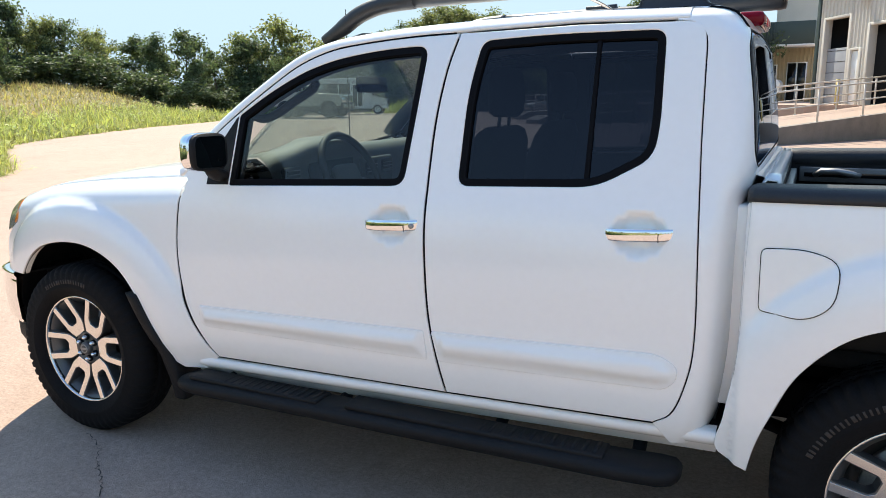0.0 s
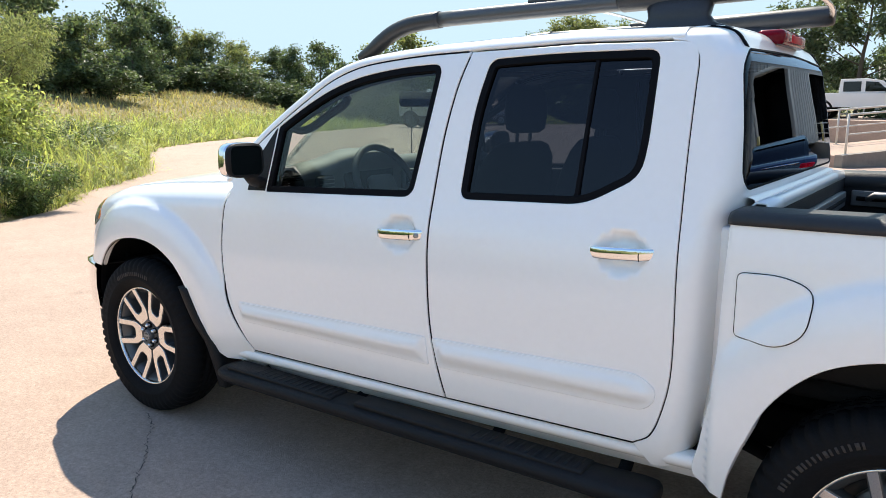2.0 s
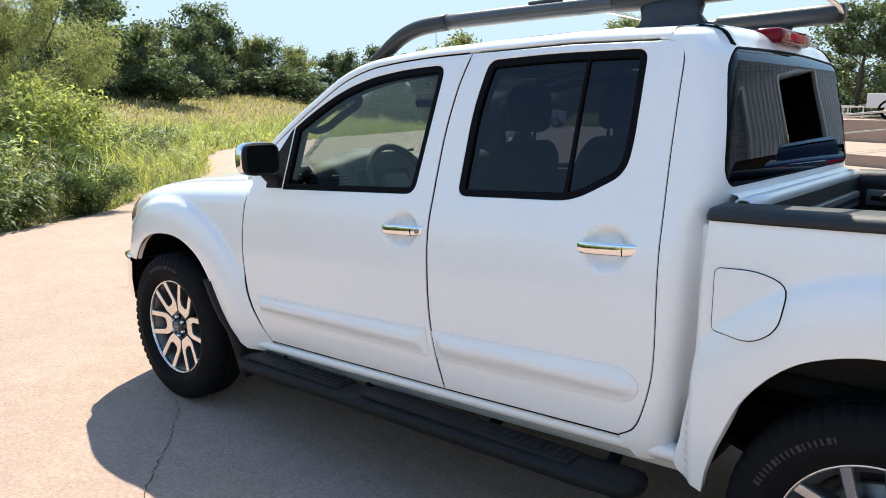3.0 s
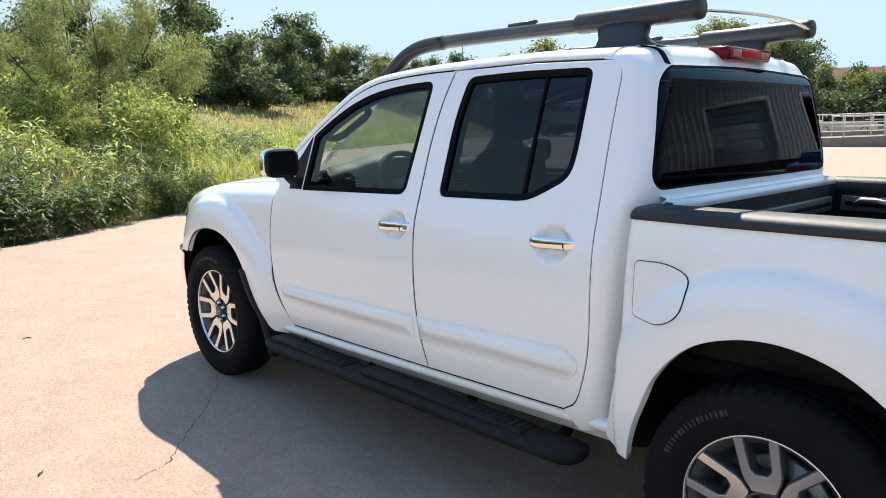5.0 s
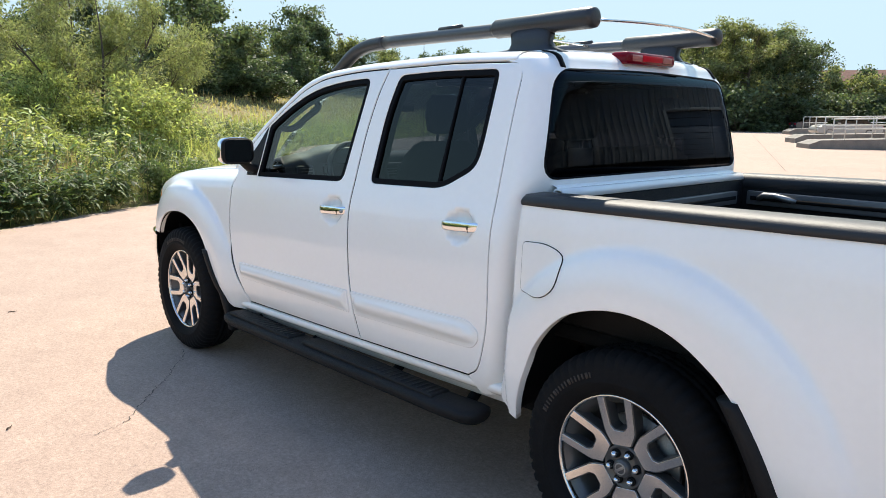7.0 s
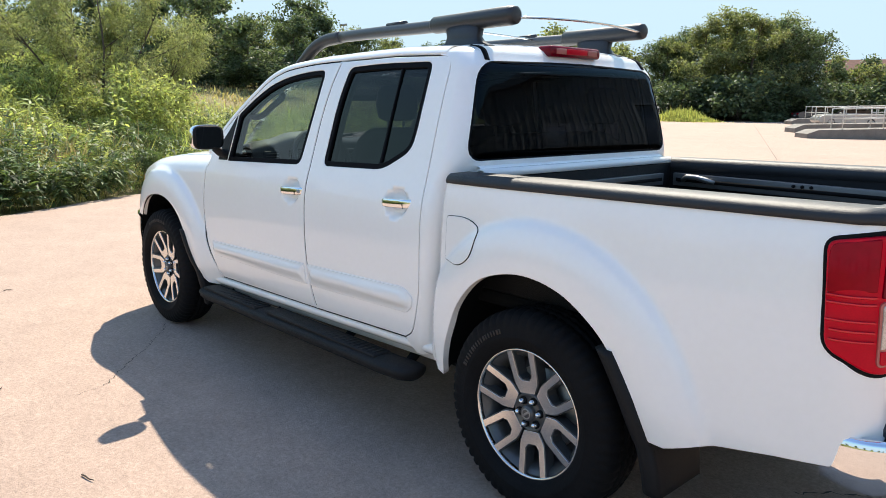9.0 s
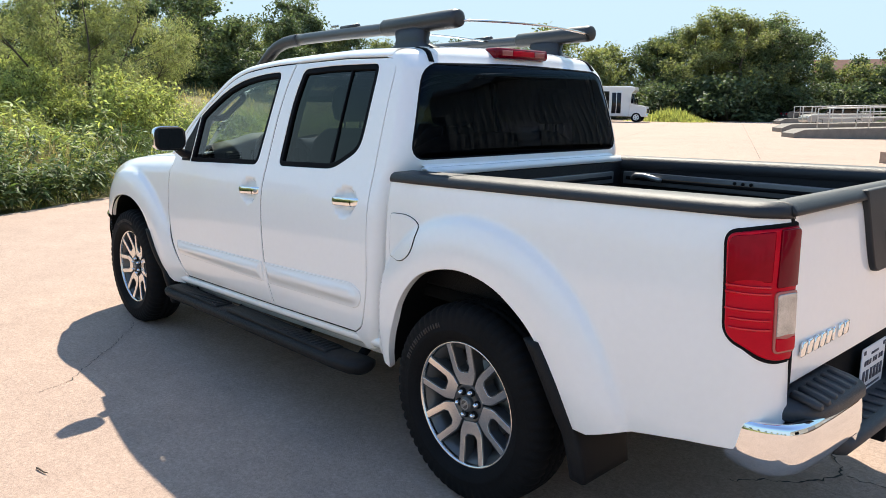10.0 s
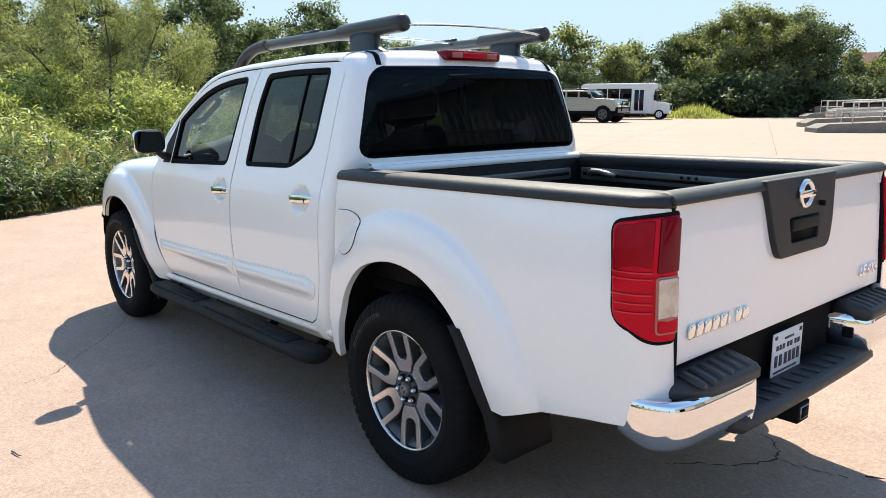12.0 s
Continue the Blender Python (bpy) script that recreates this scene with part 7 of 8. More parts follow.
w3 = copy_thing(willow, pose(*polar(77.5, 27.0), field_height(out_in_field(*polar(77.5, 27.0))) - 0.2, 0, 0, 280))
w3.scale = (0.9, 0.9, 0.62)
shrub = grow_tree("shrub", 33, 2.4, 1.1, LEAF_BUSH, 0.10, 0.042, 9000, stems=5, low=0.10, droop=0.2, label="broad-leaved green shrub in tall weeds", category="shrub", clump=0.42)
shrub["group"] = "shrubs of the near field"
x, y = polar(68.0, 19.0)
shrub.matrix_basis = pose(x, y, field_height(out_in_field(x, y)), 0, 0, 0)
dark_shrub = grow_tree("leafy_shrub", 34, 2.0, 1.0, LEAF_DARK, 0.12, 0.05, 6500, stems=6, low=0.06, droop=0.2, label="dark green shrub among the weeds", category="shrub", clump=0.42)
x, y = polar(70.6, 17.0)
dark_shrub.matrix_basis = pose(x, y, field_height(out_in_field(x, y)), 0, 0, 0)
dark_shrub.scale = (0.62, 0.62, 0.62)
dark_shrub["group"] = "shrubs of the near field"
for angle, dist, src, sc in ((73.5, 15.5, shrub, 0.5), (75.8, 18.0, shrub, 0.6), (72.4, 18.5, dark_shrub, 0.5), (78.5, 17.5, shrub, 0.75), (81.5, 18, dark_shrub, 0.8), (66.4, 12.8, dark_shrub, 0.42), (84.0, 17.5, shrub, 0.8), (78.8, 22.0, dark_shrub, 1.0), (69.8, 21.5, shrub, 0.75), (74.6, 20.5, shrub, 0.95), (71.6, 20.2, shrub, 0.8), (66.8, 20.5, shrub, 0.75), (80.0, 14.0, shrub, 0.8), (73.0, 22.5, shrub, 0.9), (64.8, 21.5, dark_shrub, 0.6), (75.4, 23.5, shrub, 1.1), (79.6, 19.5, shrub, 0.9), (67.4, 16.0, dark_shrub, 0.5)):
    x, y = polar(angle, dist)
    c = copy_thing(src, pose(x, y, field_height(out_in_field(x, y)) - 0.03, 0, 0, rt.uniform(0, 360)))
    c.scale = (sc, sc, sc)

# ---- loading dock, ramps, building ----
SIDING = material("off_white_metal_siding", (0.56, 0.53, 0.47), rough=0.5, vary=0.06, scale=1.5, bump=0.02, bump_scale=20.0)
TAN_SIDING = material("tan_metal_siding", (0.46, 0.36, 0.22), rough=0.55, vary=0.06, scale=1.5)
GREEN_FASCIA = material("dark_green_fascia", (0.030, 0.048, 0.043), rough=0.5, vary=0.08, scale=1.5)
GREY_PANEL = material("grey_roller_door", (0.30, 0.31, 0.33), rough=0.5, vary=0.08, scale=2.0)
# near-black room walls put the shade behind the doors into the colour
DARK_ROOM = material("shaded_interior", (0.02, 0.02, 0.022), rough=0.9, vary=0.3, scale=1.0)
RAIL_WHITE = material("chalky_white_pipe", (0.58, 0.54, 0.48), rough=0.6, vary=0.12, scale=5.0)
YELLOW = material("faded_yellow_paint", (0.50, 0.40, 0.14), rough=0.6, vary=0.1, scale=6.0)
WHITE_PAINT = material("white_vehicle_paint", (0.74, 0.74, 0.73), rough=0.35, coat=0.8, vary=0.03, scale=3.0)
SILVER_PAINT = material("silver_vehicle_paint", (0.40, 0.40, 0.385), rough=0.35, metal=0.4, coat=0.8, vary=0.04, scale=3.0)
BLUE_PAINT = material("midnight_blue_paint", (0.006, 0.012, 0.045), rough=0.25, coat=1.0, vary=0.1, scale=3.0)
DARK_PAINT = material("charcoal_vehicle_paint", (0.05, 0.055, 0.06), rough=0.3, coat=1.0, vary=0.1, scale=3.0)
ROOF_TILE = material("red_brown_roof", (0.27, 0.13, 0.09), rough=0.85, vary=0.25, scale=3.0, bump=0.3, bump_scale=20.0)
BRICK = material("pale_brick", (0.38, 0.28, 0.22), rough=0.85, vary=0.2, scale=4.0)
GLASS_FAR = glass_material("far_window_glass", (0.06, 0.065, 0.07))


def frame_at(origin, along):
    """A pose whose x runs along a ground direction."""
    return pose(*origin, 0, 0, math.degrees(math.atan2(along[1], along[0])))


def solid(outline, z0, z1):
    """An upright block over an outline on the ground; z1 may be a function of (x, y)."""
    bm = bmesh.new()
    lo = [bm.verts.new((x, y, z0)) for x, y in outline]
    hi = [bm.verts.new((x, y, z1(x, y) if callable(z1) else z1)) for x, y in outline]
    bm.faces.new(lo[::-1])
    bm.faces.new(hi)
    for i in range(len(lo)):
        j = (i + 1) % len(lo)
        bm.faces.new((lo[i], lo[j], hi[j], hi[i]))
    bmesh.ops.recalc_face_normals(bm, faces=bm.faces)
    return bm


# raised apron in front of the building
apron = tagged(part("loading_apron", solid([(-5.5, 37.0), (2.5, 30.5), (8.6, 29.6), (14.5, 16.0), (19.5, 5.0), (50, 20), (30, 62), (-9.0, 54.0)], -0.1, 0.98), CONCRETE, smooth=False), "raised concrete loading apron beside the building", "pavement", kind="structure")


def railing(name, pts, height, label, mid=1, spacing=1.6):
    """Pipe railing: posts on their line, a top rail and lower rails."""
    root = thing(name, label, "railing", "dock railings")
    line = [Vector(p) for p in pts]
    part("top_rail", tube([tuple(p + Vector((0, 0, height))) for p in line], 0.028, 8), RAIL_WHITE, root)
    for k in range(mid):
        f = (k + 1) / (mid + 1)
        part("lower_rail", tube([tuple(p + Vector((0, 0, height * f))) for p in line], 0.022, 8), RAIL_WHITE, root)
    run = [0.0]
    for a, b in zip(line, line[1:]):
        run.append(run[-1] + (b - a).length)
    n = max(1, round(run[-1] / spacing))
    for k in range(n + 1):
        s = run[-1] * k / n
        i = max(0, min(len(line) - 2, sum(1 for r in run if r <= s) - 1))
        p = line[i] + (line[i + 1] - line[i]) * ((s - run[i]) / max(1e-6, run[i + 1] - run[i]))
        part("post", tube([tuple(p - Vector((0, 0, 0.03))), tuple(p + Vector((0, 0, height)))], 0.03, 8), RAIL_WHITE, root)
        part("foot_plate", box(p.x - 0.07, p.x + 0.07, p.y - 0.07, p.y + 0.07, p.z - 0.06, p.z + 0.012, 0.004), RAIL_WHITE, root)
    return root


# the ramp up to the dock
ra, rw = Vector((0.4, 18.4, 0)), Vector((0.57, 0.82, 0)).normalized()
rn = Vector((-rw.y, rw.x, 0))


def ramp_height(x, y):
    return 0.30 + 0.062 * (Vector((x, y, 0)) - ra).dot(rw)


def ramp_outline(off0, off1, length):
    return [tuple((ra + rw * q + rn * o).xy) for q, o in ((0, off0), (length, off0), (length, off1), (0, off1))]


ramp = tagged(part("dock_ramp", solid(ramp_outline(0.25, 2.6, 14), -0.05, ramp_height), CONCRETE, smooth=False), "sloping concrete ramp up to the dock", "ramp", kind="structure")
part("ramp_wall", solid(ramp_outline(0.0, 0.25, 14), -0.05, lambda x, y: ramp_height(x, y) + 0.02), KERB, ramp, smooth=False)
railing("ramp_railing", [tuple(ra + rw * q + rn * 0.12 + Vector((0, 0, ramp_height(*(ra + rw * q).xy) + 0.02))) for q in (0.2, 4, 8, 13.6)], 1.0, "chalky white pipe railing along the ramp", 1, 2.4)
railing("ramp_railing", [tuple(ra + rw * q + rn * 2.5 + Vector((0, 0, ramp_height(*(ra + rw * q).xy)))) for q in (0.2, 4, 8, 13.6)], 1.0, "chalky white pipe railing along the ramp", 1, 2.4)

# low ramps at the far end of the lot
for ox, oy, length, h0, rise in ((-9.7, 33.8, 11, 0.38, 0.035), (-13.2, 40.8, 12, 0.45, 0.03), (-21.5, 60.0, 14, 0.45, 0.02)):
    o = Vector((ox, oy, 0))
    w = Vector((0.74, 0.67, 0)).normalized()
    nn = Vector((-w.y, w.x, 0))
    bm = bmesh.new()
    rows = []
    for q in (0.0, 0.5, 1.2, 4, 8, length):
        z = (h0 + rise * q) * (0.55 if q == 0.0 else 1.0)
        rows.append([tuple(o + w * q + Vector((0, 0, -0.05))), tuple(o + w * q + Vector((0, 0, z))), tuple(o + w * q + nn * 1.6 + Vector((0, 0, z))), tuple(o + w * q + nn * 1.6 + Vector((0, 0, -0.05)))])
    tagged(part("low_ramp", loft(rows, close_v=True), KERB, smooth=False), "weathered concrete ramp with a tapered end", "ramp", "low ramps", "structure")
    for off in (0.15, 1.45):
        railing("low_railing", [tuple(o + w * q + nn * off + Vector((0, 0, h0 + rise * q))) for q in (1.6, 5, length - 0.3)], 0.95, "white pipe railing on the low ramp", 1, 1.7)

# the metal building: its long wall runs along LOT_U from its corner
corner = Vector((2.8, 34.9, 0))
building = thing("metal_building", "off-white corrugated metal building with loading doors", "building")
building.matrix_basis = frame_at((2.8, 34.9, 0.0), (0.44, -0.90))
FLOOR, EAVE = 0.98, 5.55


def siding(x0, x1, z0, z1, y=0.0, pitch=0.30, mat=SIDING, name="wall_panel"):
    """Corrugated sheet in the wall's plane, with trapezoid ribs."""
    prof = []
    n = max(1, round((x1 - x0) / pitch))
    p = (x1 - x0) / n
    for k in range(n):
        a = x0 + k * p
        prof += [(a, 0), (a + p * 0.55, 0), (a + p * 0.66, -0.045), (a + p * 0.89, -0.045)]
    prof.append((x1, 0))
    rows = [[(x, y + d, z) for x, d in prof] for z in (z0, z1)]
    bm = loft(rows)
    return part(name, bm, mat, building, smooth=False)


openings = [(0.55, 2.65, 4.50), (2.78, 3.55, 3.12), (4.05, 8.2, 4.00), (11.0, 14.6, 4.40), (17.0, 20.6, 4.40), (24.0, 25.0, 3.15), (27.5, 31.2, 4.40), (36.0, 40.0, 4.4)]
x = 0.0
for o0, o1, top_z in openings:
    if o0 - x > 0.05:
        siding(x, o0, FLOOR, EAVE)
    siding(o0, o1, top_z, EAVE)
    for q in (o0, o1):
        part("door_jamb", box(q - 0.09, q + 0.09, -0.07, 0.25, FLOOR, top_z + 0.08, 0.01), SIDING, building)
    part("door_head", box(o0, o1, -0.06, 0.25, top_z, top_z + 0.10, 0.01), SIDING, building)
    x = o1
siding(x, 46.0, FLOOR, EAVE)
part("door", box(2.80, 3.53, 0.02, 0.07, FLOOR, 3.10, 0.004), WHITE_PAINT, building)
part("door", box(24.02, 24.98, 0.02, 0.07, FLOOR, 3.12, 0.004), WHITE_PAINT, building)
for a, b, z in ((0.65, 2.55, 3.30), (17.05, 20.55, 4.38), (27.55, 31.15, 4.38)):
    dr = part("roller_door", box(a, b, 0.12, 0.16, FLOOR, z, 0.004), GREY_PANEL, building)
    for q in np.arange(FLOOR + 0.4, z, 0.45):
        part("slat_joint", box(a, b, 0.112, 0.125, q, q + 0.025), GREY_PLASTIC, dr)
part("crates", box(6.6, 7.9, 1.2, 2.2, FLOOR, 2.6, 0.02), WHITE_PAINT, building)
part("rear_room", box(0.1, 46, 6.0, 6.2, FLOOR, EAVE), DARK_ROOM, building)
part("room_ceiling", box(0.1, 46, 0.3, 6.1, 4.9, 5.0), DARK_ROOM, building)
part("room_floor", box(0.1, 46, 0.1, 6.1, FLOOR - 0.04, FLOOR + 0.01), KERB, building)
for q in (0.05, 2.72, 3.8, 9.5, 15.8, 22, 26.5, 33, 45.9):
    part("room_divider", box(q, q + 0.1, 0.3, 6.0, FLOOR, 4.95), DARK_ROOM, building)
part("roof", loft([[(-0.2, -0.25, EAVE), (-0.2, -0.25, EAVE + 0.16), (-0.2, 9.0, EAVE + 1.0), (-0.2, 18, EAVE)], [(46.2, -0.25, EAVE), (46.2, -0.25, EAVE + 0.16), (46.2, 9.0, EAVE + 1.0), (46.2, 18, EAVE)]], close_v=True), GREY_PANEL, building, smooth=False)
part("corner_trim", box(-0.12, 0.12, -0.08, 0.12, FLOOR, EAVE, 0.01), GREEN_FASCIA, building)
part("end_wall", box(-0.05, 0.05, 0.05, 18, FLOOR, EAVE), SIDING, building)
part("far_end_wall", box(45.95, 46.05, 0.05, 18, FLOOR, EAVE), SIDING, building)
part("wall_lamp", box(3.6, 3.95, -0.32, -0.02, 5.0, 5.18, 0.03), GREY_PANEL, building)
for q in (3.75, 8.6, 15.5):
    part("bollard", tube([(q, -0.9, FLOOR), (q, -0.9, FLOOR + 1.0)], 0.08, 10), YELLOW, building)
# entry wing at the building's corner
wing = thing("entry_wing", "tan entry wing with a dark green fascia", "building")
wing.matrix_basis = frame_at((2.70, 41.9, 0.0), (-0.99, 0.10))
rows = []
part("fascia", box(0.0, 3.6, -0.10, 0.9, 3.95, 5.10, 0.02), GREEN_FASCIA, wing)
for k in range(12):
    part("fascia_rib", box(1.9 + 0.145 * k, 1.95 + 0.145 * k, 0.9, 0.95, 3.95, 5.10), GREEN_FASCIA, wing)
part("soffit", box(0.0, 3.6, -1.6, 0.9, 3.86, 3.95), WHITE_PAINT, wing)
part("wall", box(0.0, 3.2, -1.7, -1.5, 0.0, 3.90), TAN_SIDING, wing, smooth=False)
for k in range(16):
    part("wall_rib", box(0.05 + 0.2 * k, 0.10 + 0.2 * k, -1.5, -1.45, FLOOR, 3.86), TAN_SIDING, wing)
for a, b, z0, z1 in ((0.55, 1.45, FLOOR, 3.05), (2.05, 2.85, 2.05, 2.95)):
    part("window_frame", box(a - 0.06, b + 0.06, -1.46, -1.40, z0, z1 + 0.06), WHITE_PAINT, wing)
    part("pane", box(a, (a + b) / 2 - 0.04, -1.42, -1.385, z0 + 0.05, z1), GLASS_FAR, wing)
    part("pane", box((a + b) / 2 + 0.04, b, -1.42, -1.385, z0 + 0.05, z1), GLASS_FAR, wing)
rows = [[(0.0, y, 3.9), (0.0, y, 7.3), (2.3, y, 6.5), (2.3, y, 3.9)] for y in (-2.3, -2.0)]
part("gable_wall", loft(rows, close_v=True), SIDING, wing, smooth=False)
part("verge_trim", tube([(-0.3, -1.95, 7.45), (2.5, -1.95, 6.48)], 0.10, 6), GREEN_FASCIA, wing)
part("white_wall", box(3.2, 4.6, -1.9, -1.7, 0.0, 3.9), WHITE_PAINT, wing)

# ---- vehicles in the distance ----
def body_of(outline, half, mat, name, parent, taper=0.06, y0=0.0, label=""):
    """A body shell: a side outline carried across the width, with rounded shoulders."""
    out = np.array(outline)
    cen = out.mean(0)
    rows = []
    for y, k in ((-half, 1 - taper), (-half * 0.97, 1 - taper * 0.35), (-half * 0.88, 1.0), (half * 0.88, 1.0), (half * 0.97, 1 - taper * 0.35), (half, 1 - taper)):
        rows.append([(cen[0] + (x - cen[0]) * (1 - (1 - k) * 0.4), y0 + y, cen[1] + (z - cen[1]) * k) for x, z in out])
    return part(name, loft(rows, close_v=True), mat, parent, label, smooth=False)


def far_wheel(root, x, y, r, width=0.24, mat=ALLOY):
    s = -1 if y < 0 else 1
    w = part("wheel", moved(spun([(0.0, 0.0), (r * 0.58, 0.0), (r * 0.62, -0.02), (r * 0.86, -0.02), (r, 0.02), (r, width), (0.0, width)], 28), Matrix.Translation((x, y, r)) @ Matrix.Diagonal((1, -s, 1, 1))), TYRE, root)
    rim = spun([(0.0, -0.005), (r * 0.2, -0.010), (r * 0.52, -0.004), (r * 0.60, -0.018), (r * 0.63, -0.008)], 24)
    part("rim", moved(rim, Matrix.Translation((x, y, r)) @ Matrix.Diagonal((1, -s, 1, 1))), mat, w)
    for k in range(5):
        a = 2 * math.pi * k / 5
        # black discs on the closed rim: the holes' shade is painted
        part("hole", moved(spun([(0.0, -0.013), (r * 0.10, -0.013), (r * 0.10, 0.0)], 10), Matrix.Translation((x + r * 0.37 * math.cos(a), y, r + r * 0.37 * math.sin(a))) @ Matrix.Diagonal((1, -s, 1, 1))), DULL_BLACK, w)
    return w


def side_window(root, pts, y, mat=GLASS_FAR, name="window"):
    s = -1 if y < 0 else 1
    rows = [[(x, y - s * 0.02, z) for x, z in pts], [(x, y + s * 0.006, z) for x, z in pts]]
    return part(name, loft(rows, close_v=True), mat, root, smooth=False)


def shuttle_bus(at):
    b = thing("shuttle_bus", "white shuttle bus with a raised passenger body", "bus", at=at)
    hw = 1.10
    body_of([(-4.2, 0.45), (1.55, 0.45), (1.62, 1.2), (1.75, 2.35), (2.0, 2.55), (1.95, 2.80), (1.6, 2.88), (-4.0, 2.88), (-4.25, 2.7)], hw, WHITE_PAINT, "body", b, 0.05)
    body_of([(1.5, 0.45), (2.9, 0.45), (2.95, 1.0), (2.85, 1.25), (1.9, 1.45), (1.5, 2.2)], 0.98, WHITE_PAINT, "hood", b, 0.06)
    part("windscreen", loft([[(1.72, -0.85, 2.32), (1.72, 0.85, 2.32)], [(2.02, -0.92, 1.48), (2.02, 0.92, 1.48)]], thick=0.03), GLASS_FAR, b)
    for s in (-1, 1):
        for x0, x1 in ((-4.0, -3.05), (-2.98, -2.05), (-1.98, -1.05), (-0.98, -0.05)):
            side_window(b, [(x0, 1.45), (x1, 1.45), (x1, 2.45), (x0, 2.45)], s * 1.105)
        side_window(b, [(1.10, 1.40), (1.62, 1.40), (1.60, 2.15), (1.10, 2.25)], s * 1.08)
        far_wheel(b, -2.6, s * 0.98, 0.40, 0.28, WHITE_PAINT)
        far_wheel(b, 2.15, s * 0.98, 0.40, 0.28, WHITE_PAINT)
        part("door_mirror", box(1.75, 1.9, s * 1.15, s * 1.4, 1.5, 1.9, 0.03), DULL_BLACK, b)
    door = part("bus_door", box(0.12, 0.98, -1.125, -1.09, 0.5, 2.45, 0.01), WHITE_PAINT, b)
    for x0 in (0.18, 0.58):
        part("door_pane", box(x0, x0 + 0.34, -1.135, -1.12, 0.7, 2.35), GLASS_FAR, door)
    part("bumper", box(2.85, 3.05, -0.95, 0.95, 0.42, 0.68, 0.03), CHROME, b)
    part("grille", box(2.90, 2.97, -0.55, 0.55, 0.75, 1.1, 0.02), DULL_BLACK, b)
    for s in (-1, 1):
        part("headlamp", box(2.88, 2.97, s * 0.62, s * 0.88, 0.78, 1.05, 0.02), CLEAR_LENS, b)
    return b


def boxy_suv(at):
    b = thing("off_road_suv", "silver boxy off-road vehicle with big tyres", "car", at=at)
    body_of([(-2.3, 0.72), (2.25, 0.72), (2.32, 1.15), (2.2, 1.42), (0.75, 1.52), (-2.3, 1.52)], 0.98, SILVER_PAINT, "body", b, 0.04)
    body_of([(-2.3, 1.50), (0.75, 1.50), (0.38, 1.98), (-2.2, 2.02)], 0.92, SILVER_PAINT, "cabin", b, 0.06)
    for s in (-1, 1):
        for pts in ([(-2.1, 1.58), (-1.25, 1.58), (-1.25, 1.90), (-2.08, 1.90)], [(-1.1, 1.58), (-0.35, 1.58), (-0.35, 1.90), (-1.1, 1.90)], [(-0.22, 1.58), (0.52, 1.58), (0.28, 1.90), (-0.22, 1.90)]):
            side_window(b, pts, s * 0.925)
        for x in (-1.45, 1.45):
            far_wheel(b, x, s * 1.0, 0.52, 0.34, ALLOY_DARK)
            part("fender_flare", loft([[(x + 0.62 * math.cos(a), s * 0.95, 0.50 + 0.60 * math.sin(a)), (x + 0.55 * math.cos(a), s * 1.02, 0.50 + 0.53 * math.sin(a)), (x + 0.52 * math.cos(a), s * 0.9, 0.50 + 0.50 * math.sin(a))] for a in np.linspace(0.2, math.pi - 0.2, 10)]), DULL_BLACK, b)
        part("roof_bar", tube([(-2.0, s * 0.72, 2.05), (0.2, s * 0.72, 2.05)], 0.03, 8), DULL_BLACK, b)
        part("door_mirror", box(0.5, 0.62, s * 0.98, s * 1.2, 1.5, 1.75, 0.03), DULL_BLACK, b)
    part("windscreen", loft([[(0.40, -0.8, 1.95), (0.40, 0.8, 1.95)], [(0.78, -0.86, 1.54), (0.78, 0.86, 1.54)]], thick=0.03), GLASS_FAR, b)
    part("skid_panel", box(1.95, 2.42, -0.94, 0.94, 0.56, 0.94, 0.05), DULL_BLACK, b)
    part("brush_guard", tube([(2.52, -0.6, 0.70), (2.54, -0.58, 1.28), (2.54, 0.58, 1.28), (2.52, 0.6, 0.70)], 0.035, 8), DULL_BLACK, b)
    part("rocker_bar", box(-0.95, 0.95, -1.03, -0.95, 0.55, 0.72, 0.03), DULL_BLACK, b)
    part("roof_rack_tray", box(-2.0, 0.15, -0.70, 0.70, 2.03, 2.10, 0.02), SILVER_PAINT, b)
    part("grille", box(2.2, 2.34, -0.8, 0.8, 0.95, 1.25, 0.02), CHROME, b)
    part("bumper", box(2.2, 2.48, -0.9, 0.9, 0.62, 0.86, 0.04), STEEL, b)
    part("underside", box(-2.1, 2.1, -0.7, 0.7, 0.4, 0.75, 0.02), DULL_BLACK, b)
    return b


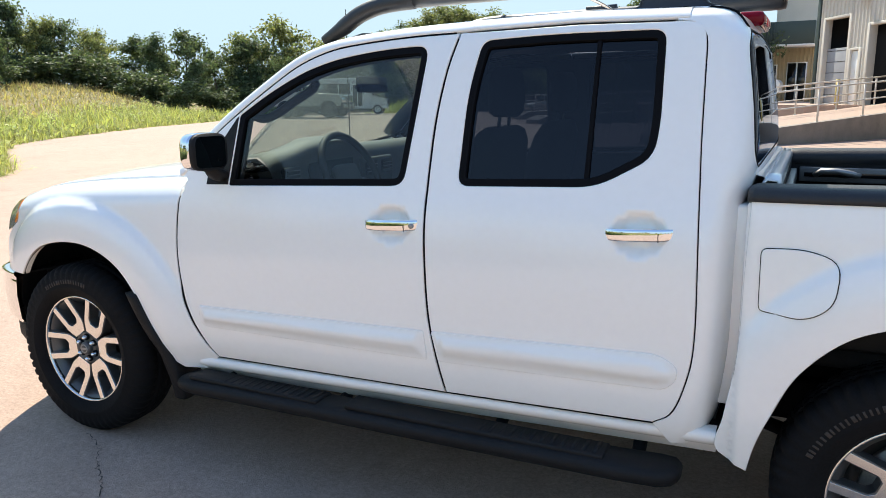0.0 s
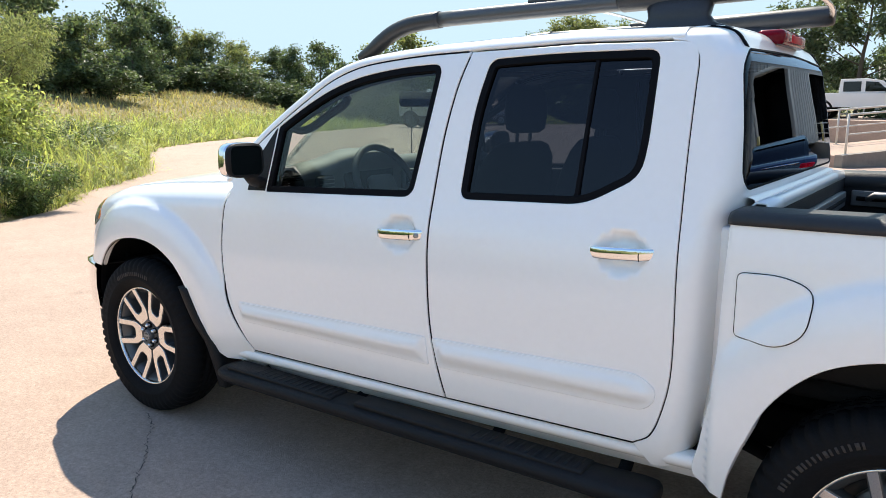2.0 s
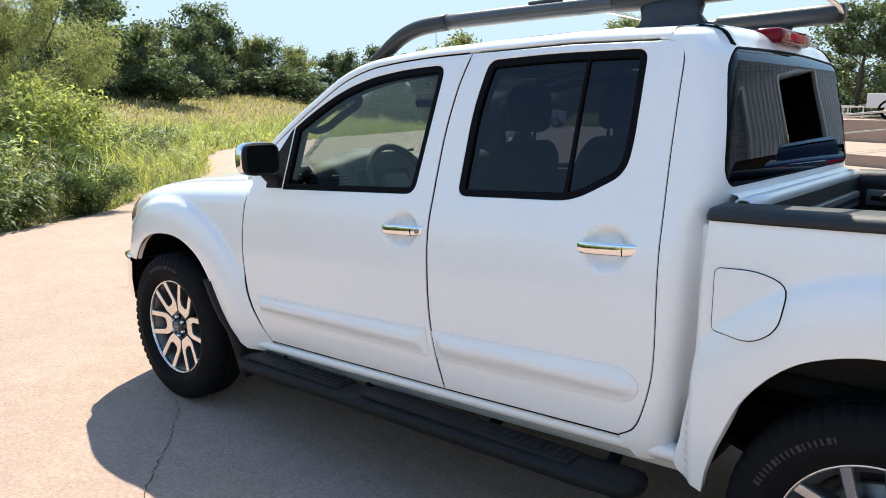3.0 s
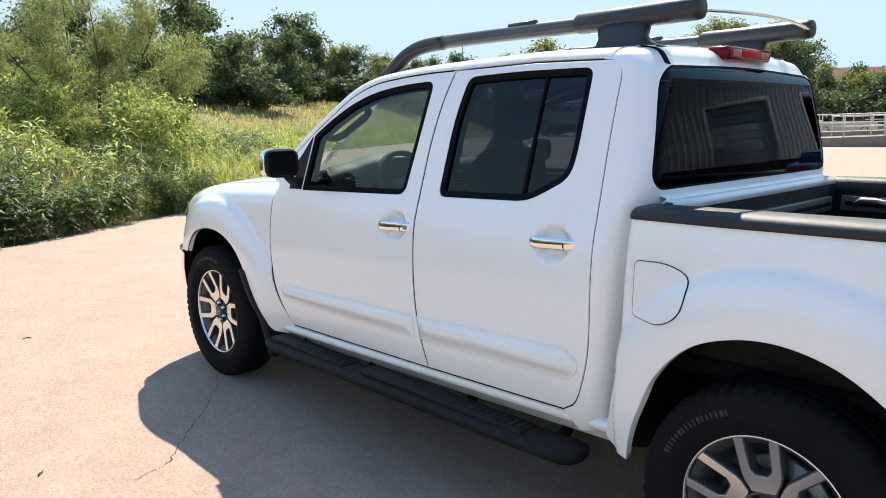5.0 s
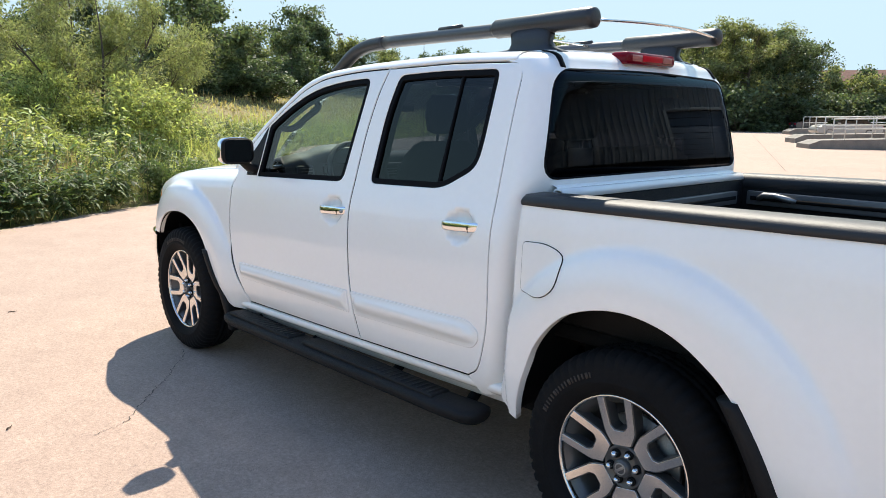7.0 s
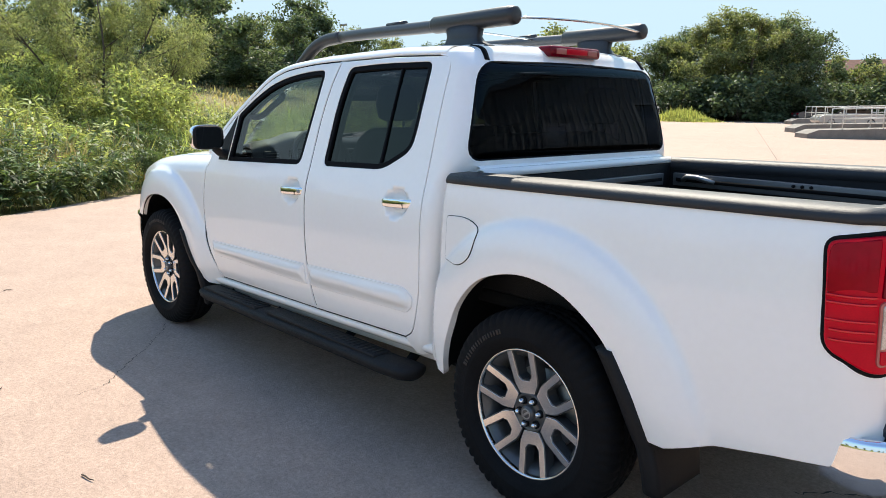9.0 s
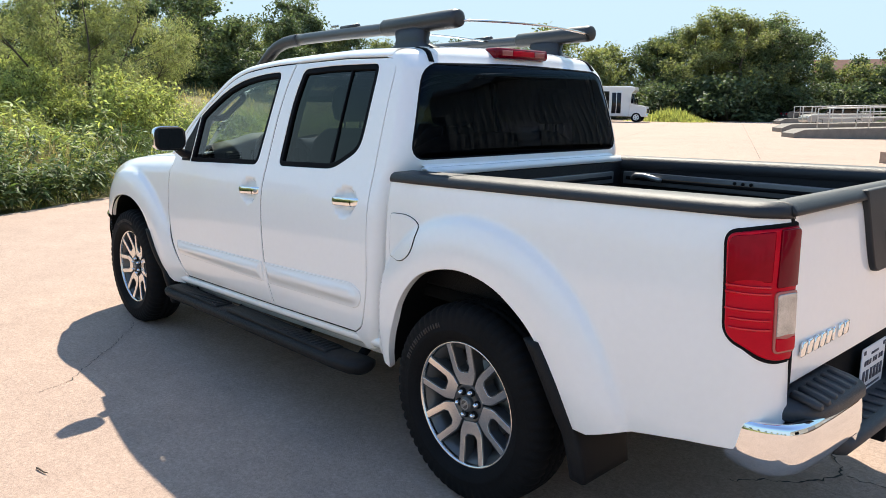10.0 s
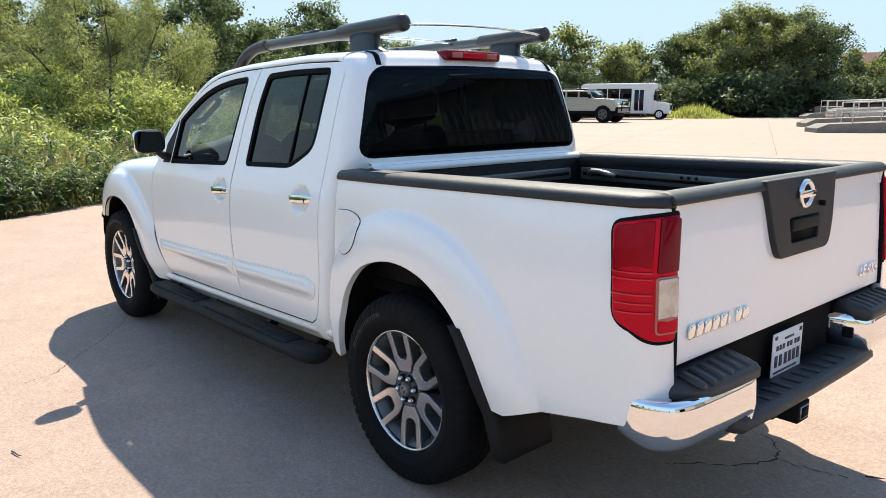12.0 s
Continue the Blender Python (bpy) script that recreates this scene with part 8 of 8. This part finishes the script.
def saloon(name, label, paint, at):
    b = thing(name, label, "car", "parked cars", at=at)
    low = curve_through([(-2.30, 0.35), (-2.38, 0.60), (-2.30, 0.92), (-1.6, 1.0), (0.7, 0.98), (1.9, 0.86), (2.25, 0.70), (2.32, 0.45), (2.2, 0.28)], 0.15)
    body_of(low + [(-2.2, 0.25)], 0.90, paint, "body", b, 0.05)
    body_of(curve_through([(-1.75, 0.96), (-1.15, 1.30), (-0.5, 1.44), (0.2, 1.42), (0.75, 1.22), (1.15, 0.96)], 0.12), 0.72, GLASS_FAR, "glasshouse", b, 0.08)
    body_of(curve_through([(-1.05, 1.36), (-0.5, 1.455), (0.15, 1.435), (0.45, 1.36)], 0.1), 0.66, paint, "roof", b, 0.02)
    for s in (-1, 1):
        for x in (-1.40, 1.42):
            far_wheel(b, x, s * 0.88, 0.33, 0.22)
        part("tail_lamp", box(-2.39, -2.28, s * 0.45, s * 0.84, 0.70, 0.84, 0.02), RED_LENS, b)
        part("headlamp", box(2.1, 2.27, s * 0.5, s * 0.82, 0.62, 0.74, 0.02), CLEAR_LENS, b)
        part("door_mirror", box(0.75, 0.9, s * 0.86, s * 1.02, 0.95, 1.06, 0.02), paint, b)
    part("number_plate", box(-2.395, -2.37, -0.2, 0.2, 0.55, 0.67), PLATE_WHITE, b)
    part("bright_strip", box(-2.385, -2.35, -0.42, 0.42, 0.86, 0.885), CHROME, b)
    return b


def far_pickup(at):
    b = thing("parked_pickup", "white four-door pickup parked by a tree", "pickup truck", at=at)
    body_of([(-2.9, 0.55), (2.6, 0.55), (2.65, 0.95), (2.5, 1.12), (1.15, 1.22), (-2.9, 1.22)], 0.97, WHITE_PAINT, "body", b, 0.05)
    body_of([(-1.25, 1.20), (1.2, 1.20), (0.55, 1.78), (-0.1, 1.88), (-1.2, 1.86)], 0.88, WHITE_PAINT, "cabin", b, 0.07)
    for s in (-1, 1):
        side_window(b, [(-1.05, 1.28), (-0.30, 1.28), (-0.30, 1.74), (-1.05, 1.74)], s * 0.885)
        side_window(b, [(-0.12, 1.28), (0.85, 1.28), (0.40, 1.70), (-0.12, 1.74)], s * 0.885)
        for x in (-1.9, 1.85):
            far_wheel(b, x, s * 0.93, 0.40, 0.26)
            part("wheel_arch", loft([[(x + 0.50 * math.cos(a), s * 0.974, 0.42 + 0.50 * math.sin(a)), (x + 0.40 * math.cos(a), s * 0.974, 0.42 + 0.40 * math.sin(a)), (x + 0.40 * math.cos(a), s * 0.7, 0.42 + 0.40 * math.sin(a))] for a in np.linspace(0.1, math.pi - 0.1, 12)]), DULL_BLACK, b)
        part("door_mirror", box(0.75, 0.9, s * 0.95, s * 1.18, 1.22, 1.45, 0.03), DULL_BLACK, b)
    part("windscreen", loft([[(0.58, -0.75, 1.76), (0.58, 0.75, 1.76)], [(1.18, -0.82, 1.24), (1.18, 0.82, 1.24)]], thick=0.03), GLASS_FAR, b)
    return b


shuttle_bus(frame_at((-32.6, 52.3, 0.0), (0.88, 0.40)) @ Matrix.Scale(1.03, 4))
boxy_suv(frame_at((-29.5, 42.2, 0.0), (0.86, 0.16)) @ Matrix.Scale(1.14, 4))
far_pickup(frame_at((-1.3, 38.2, 0.98), (0.99, -0.05)))
saloon("sedan", "midnight blue sedan parked behind the truck", BLUE_PAINT, frame_at((5.2, 10.2, 0.0), (0.25, 0.97)))
saloon("sedan", "dark grey sedan parked under trees", DARK_PAINT, frame_at((-23.0, 70.0, 0.0), (0.74, 0.67)))
saloon("sedan", "silver sedan parked beside the low ramps", SILVER_PAINT, frame_at((-16.6, 58.0, 0.0), (-0.74, -0.67)))

# the roof of a house between the trees, and a lattice mast beyond the field
hx, hy = polar(17.2, 108)
house = thing("house", "brick house with a red-brown roof behind trees", "house", at=pose(hx, hy, 0, 0, 0, 20))
part("wall", box(-6, 6, -4, 4, 0, 3.4), BRICK, house, smooth=False)
part("roof", loft([[(-6.6, -4.6, 3.3), (-6.6, 0, 7.2), (-6.6, 4.6, 3.3)], [(6.6, -4.6, 3.3), (6.6, 0, 7.2), (6.6, 4.6, 3.3)]], thick=0.2), ROOF_TILE, house, smooth=False)
part("chimney", box(2, 2.9, -0.5, 0.5, 5, 8.2), BRICK, house, smooth=False)
for q in (-3.5, 0.5, 3.5):
    part("window", box(q - 0.6, q + 0.6, -4.06, -3.98, 1.2, 2.6), GLASS_FAR, house)
mx_, my_ = polar(54.6, 190)
mast = thing("lattice_mast", "thin grey floodlight mast beyond the trees", "mast", at=pose(mx_, my_, 2.0, 0, 0, 0))
part("pole", tube([(0, 0, -0.5), (0, 0, 17.0)], [0.16, 0.09], 8), STEEL, mast)
for z in (16.2, 17.0):
    part("crossarm", box(-1.5, 1.5, -0.06, 0.06, z, z + 0.12), STEEL, mast)
for q in (-1.2, -0.4, 0.4, 1.2):
    part("lamp_head", box(q - 0.2, q + 0.2, -0.25, 0.05, 17.1, 17.5), STEEL, mast)

# grassy hump beside the bus, and the big tree by the apron
hump_x, hump_y = -30.6, 58.5
hump = Bulk()
n = 3500
pp = rg.normal(0, 1, (n, 2)) * np.array([1.6, 1.2])
hump.add(grass_blades(rg, np.stack([hump_x + pp[:, 0], hump_y + pp[:, 1], np.zeros(n)], 1), 1.5 * np.exp(-(pp**2).sum(1) / 6), 0.06, 0.45, 0.4))
tagged(link_mesh("tall_weeds", hump.mesh("tall_weeds"), LEAF_GRASS), "clump of tall yellow-green weeds on the lot", "weeds", kind="stuff")
for x, y, i, sc, sq in ((-2.5, 42.6, 7, 0.98, 1.12), (-6.2, 45.0, 7, 0.90, 1.2)):
    t = put_tree(sources[i], x, y, sc, 60 + 50 * i, sq)
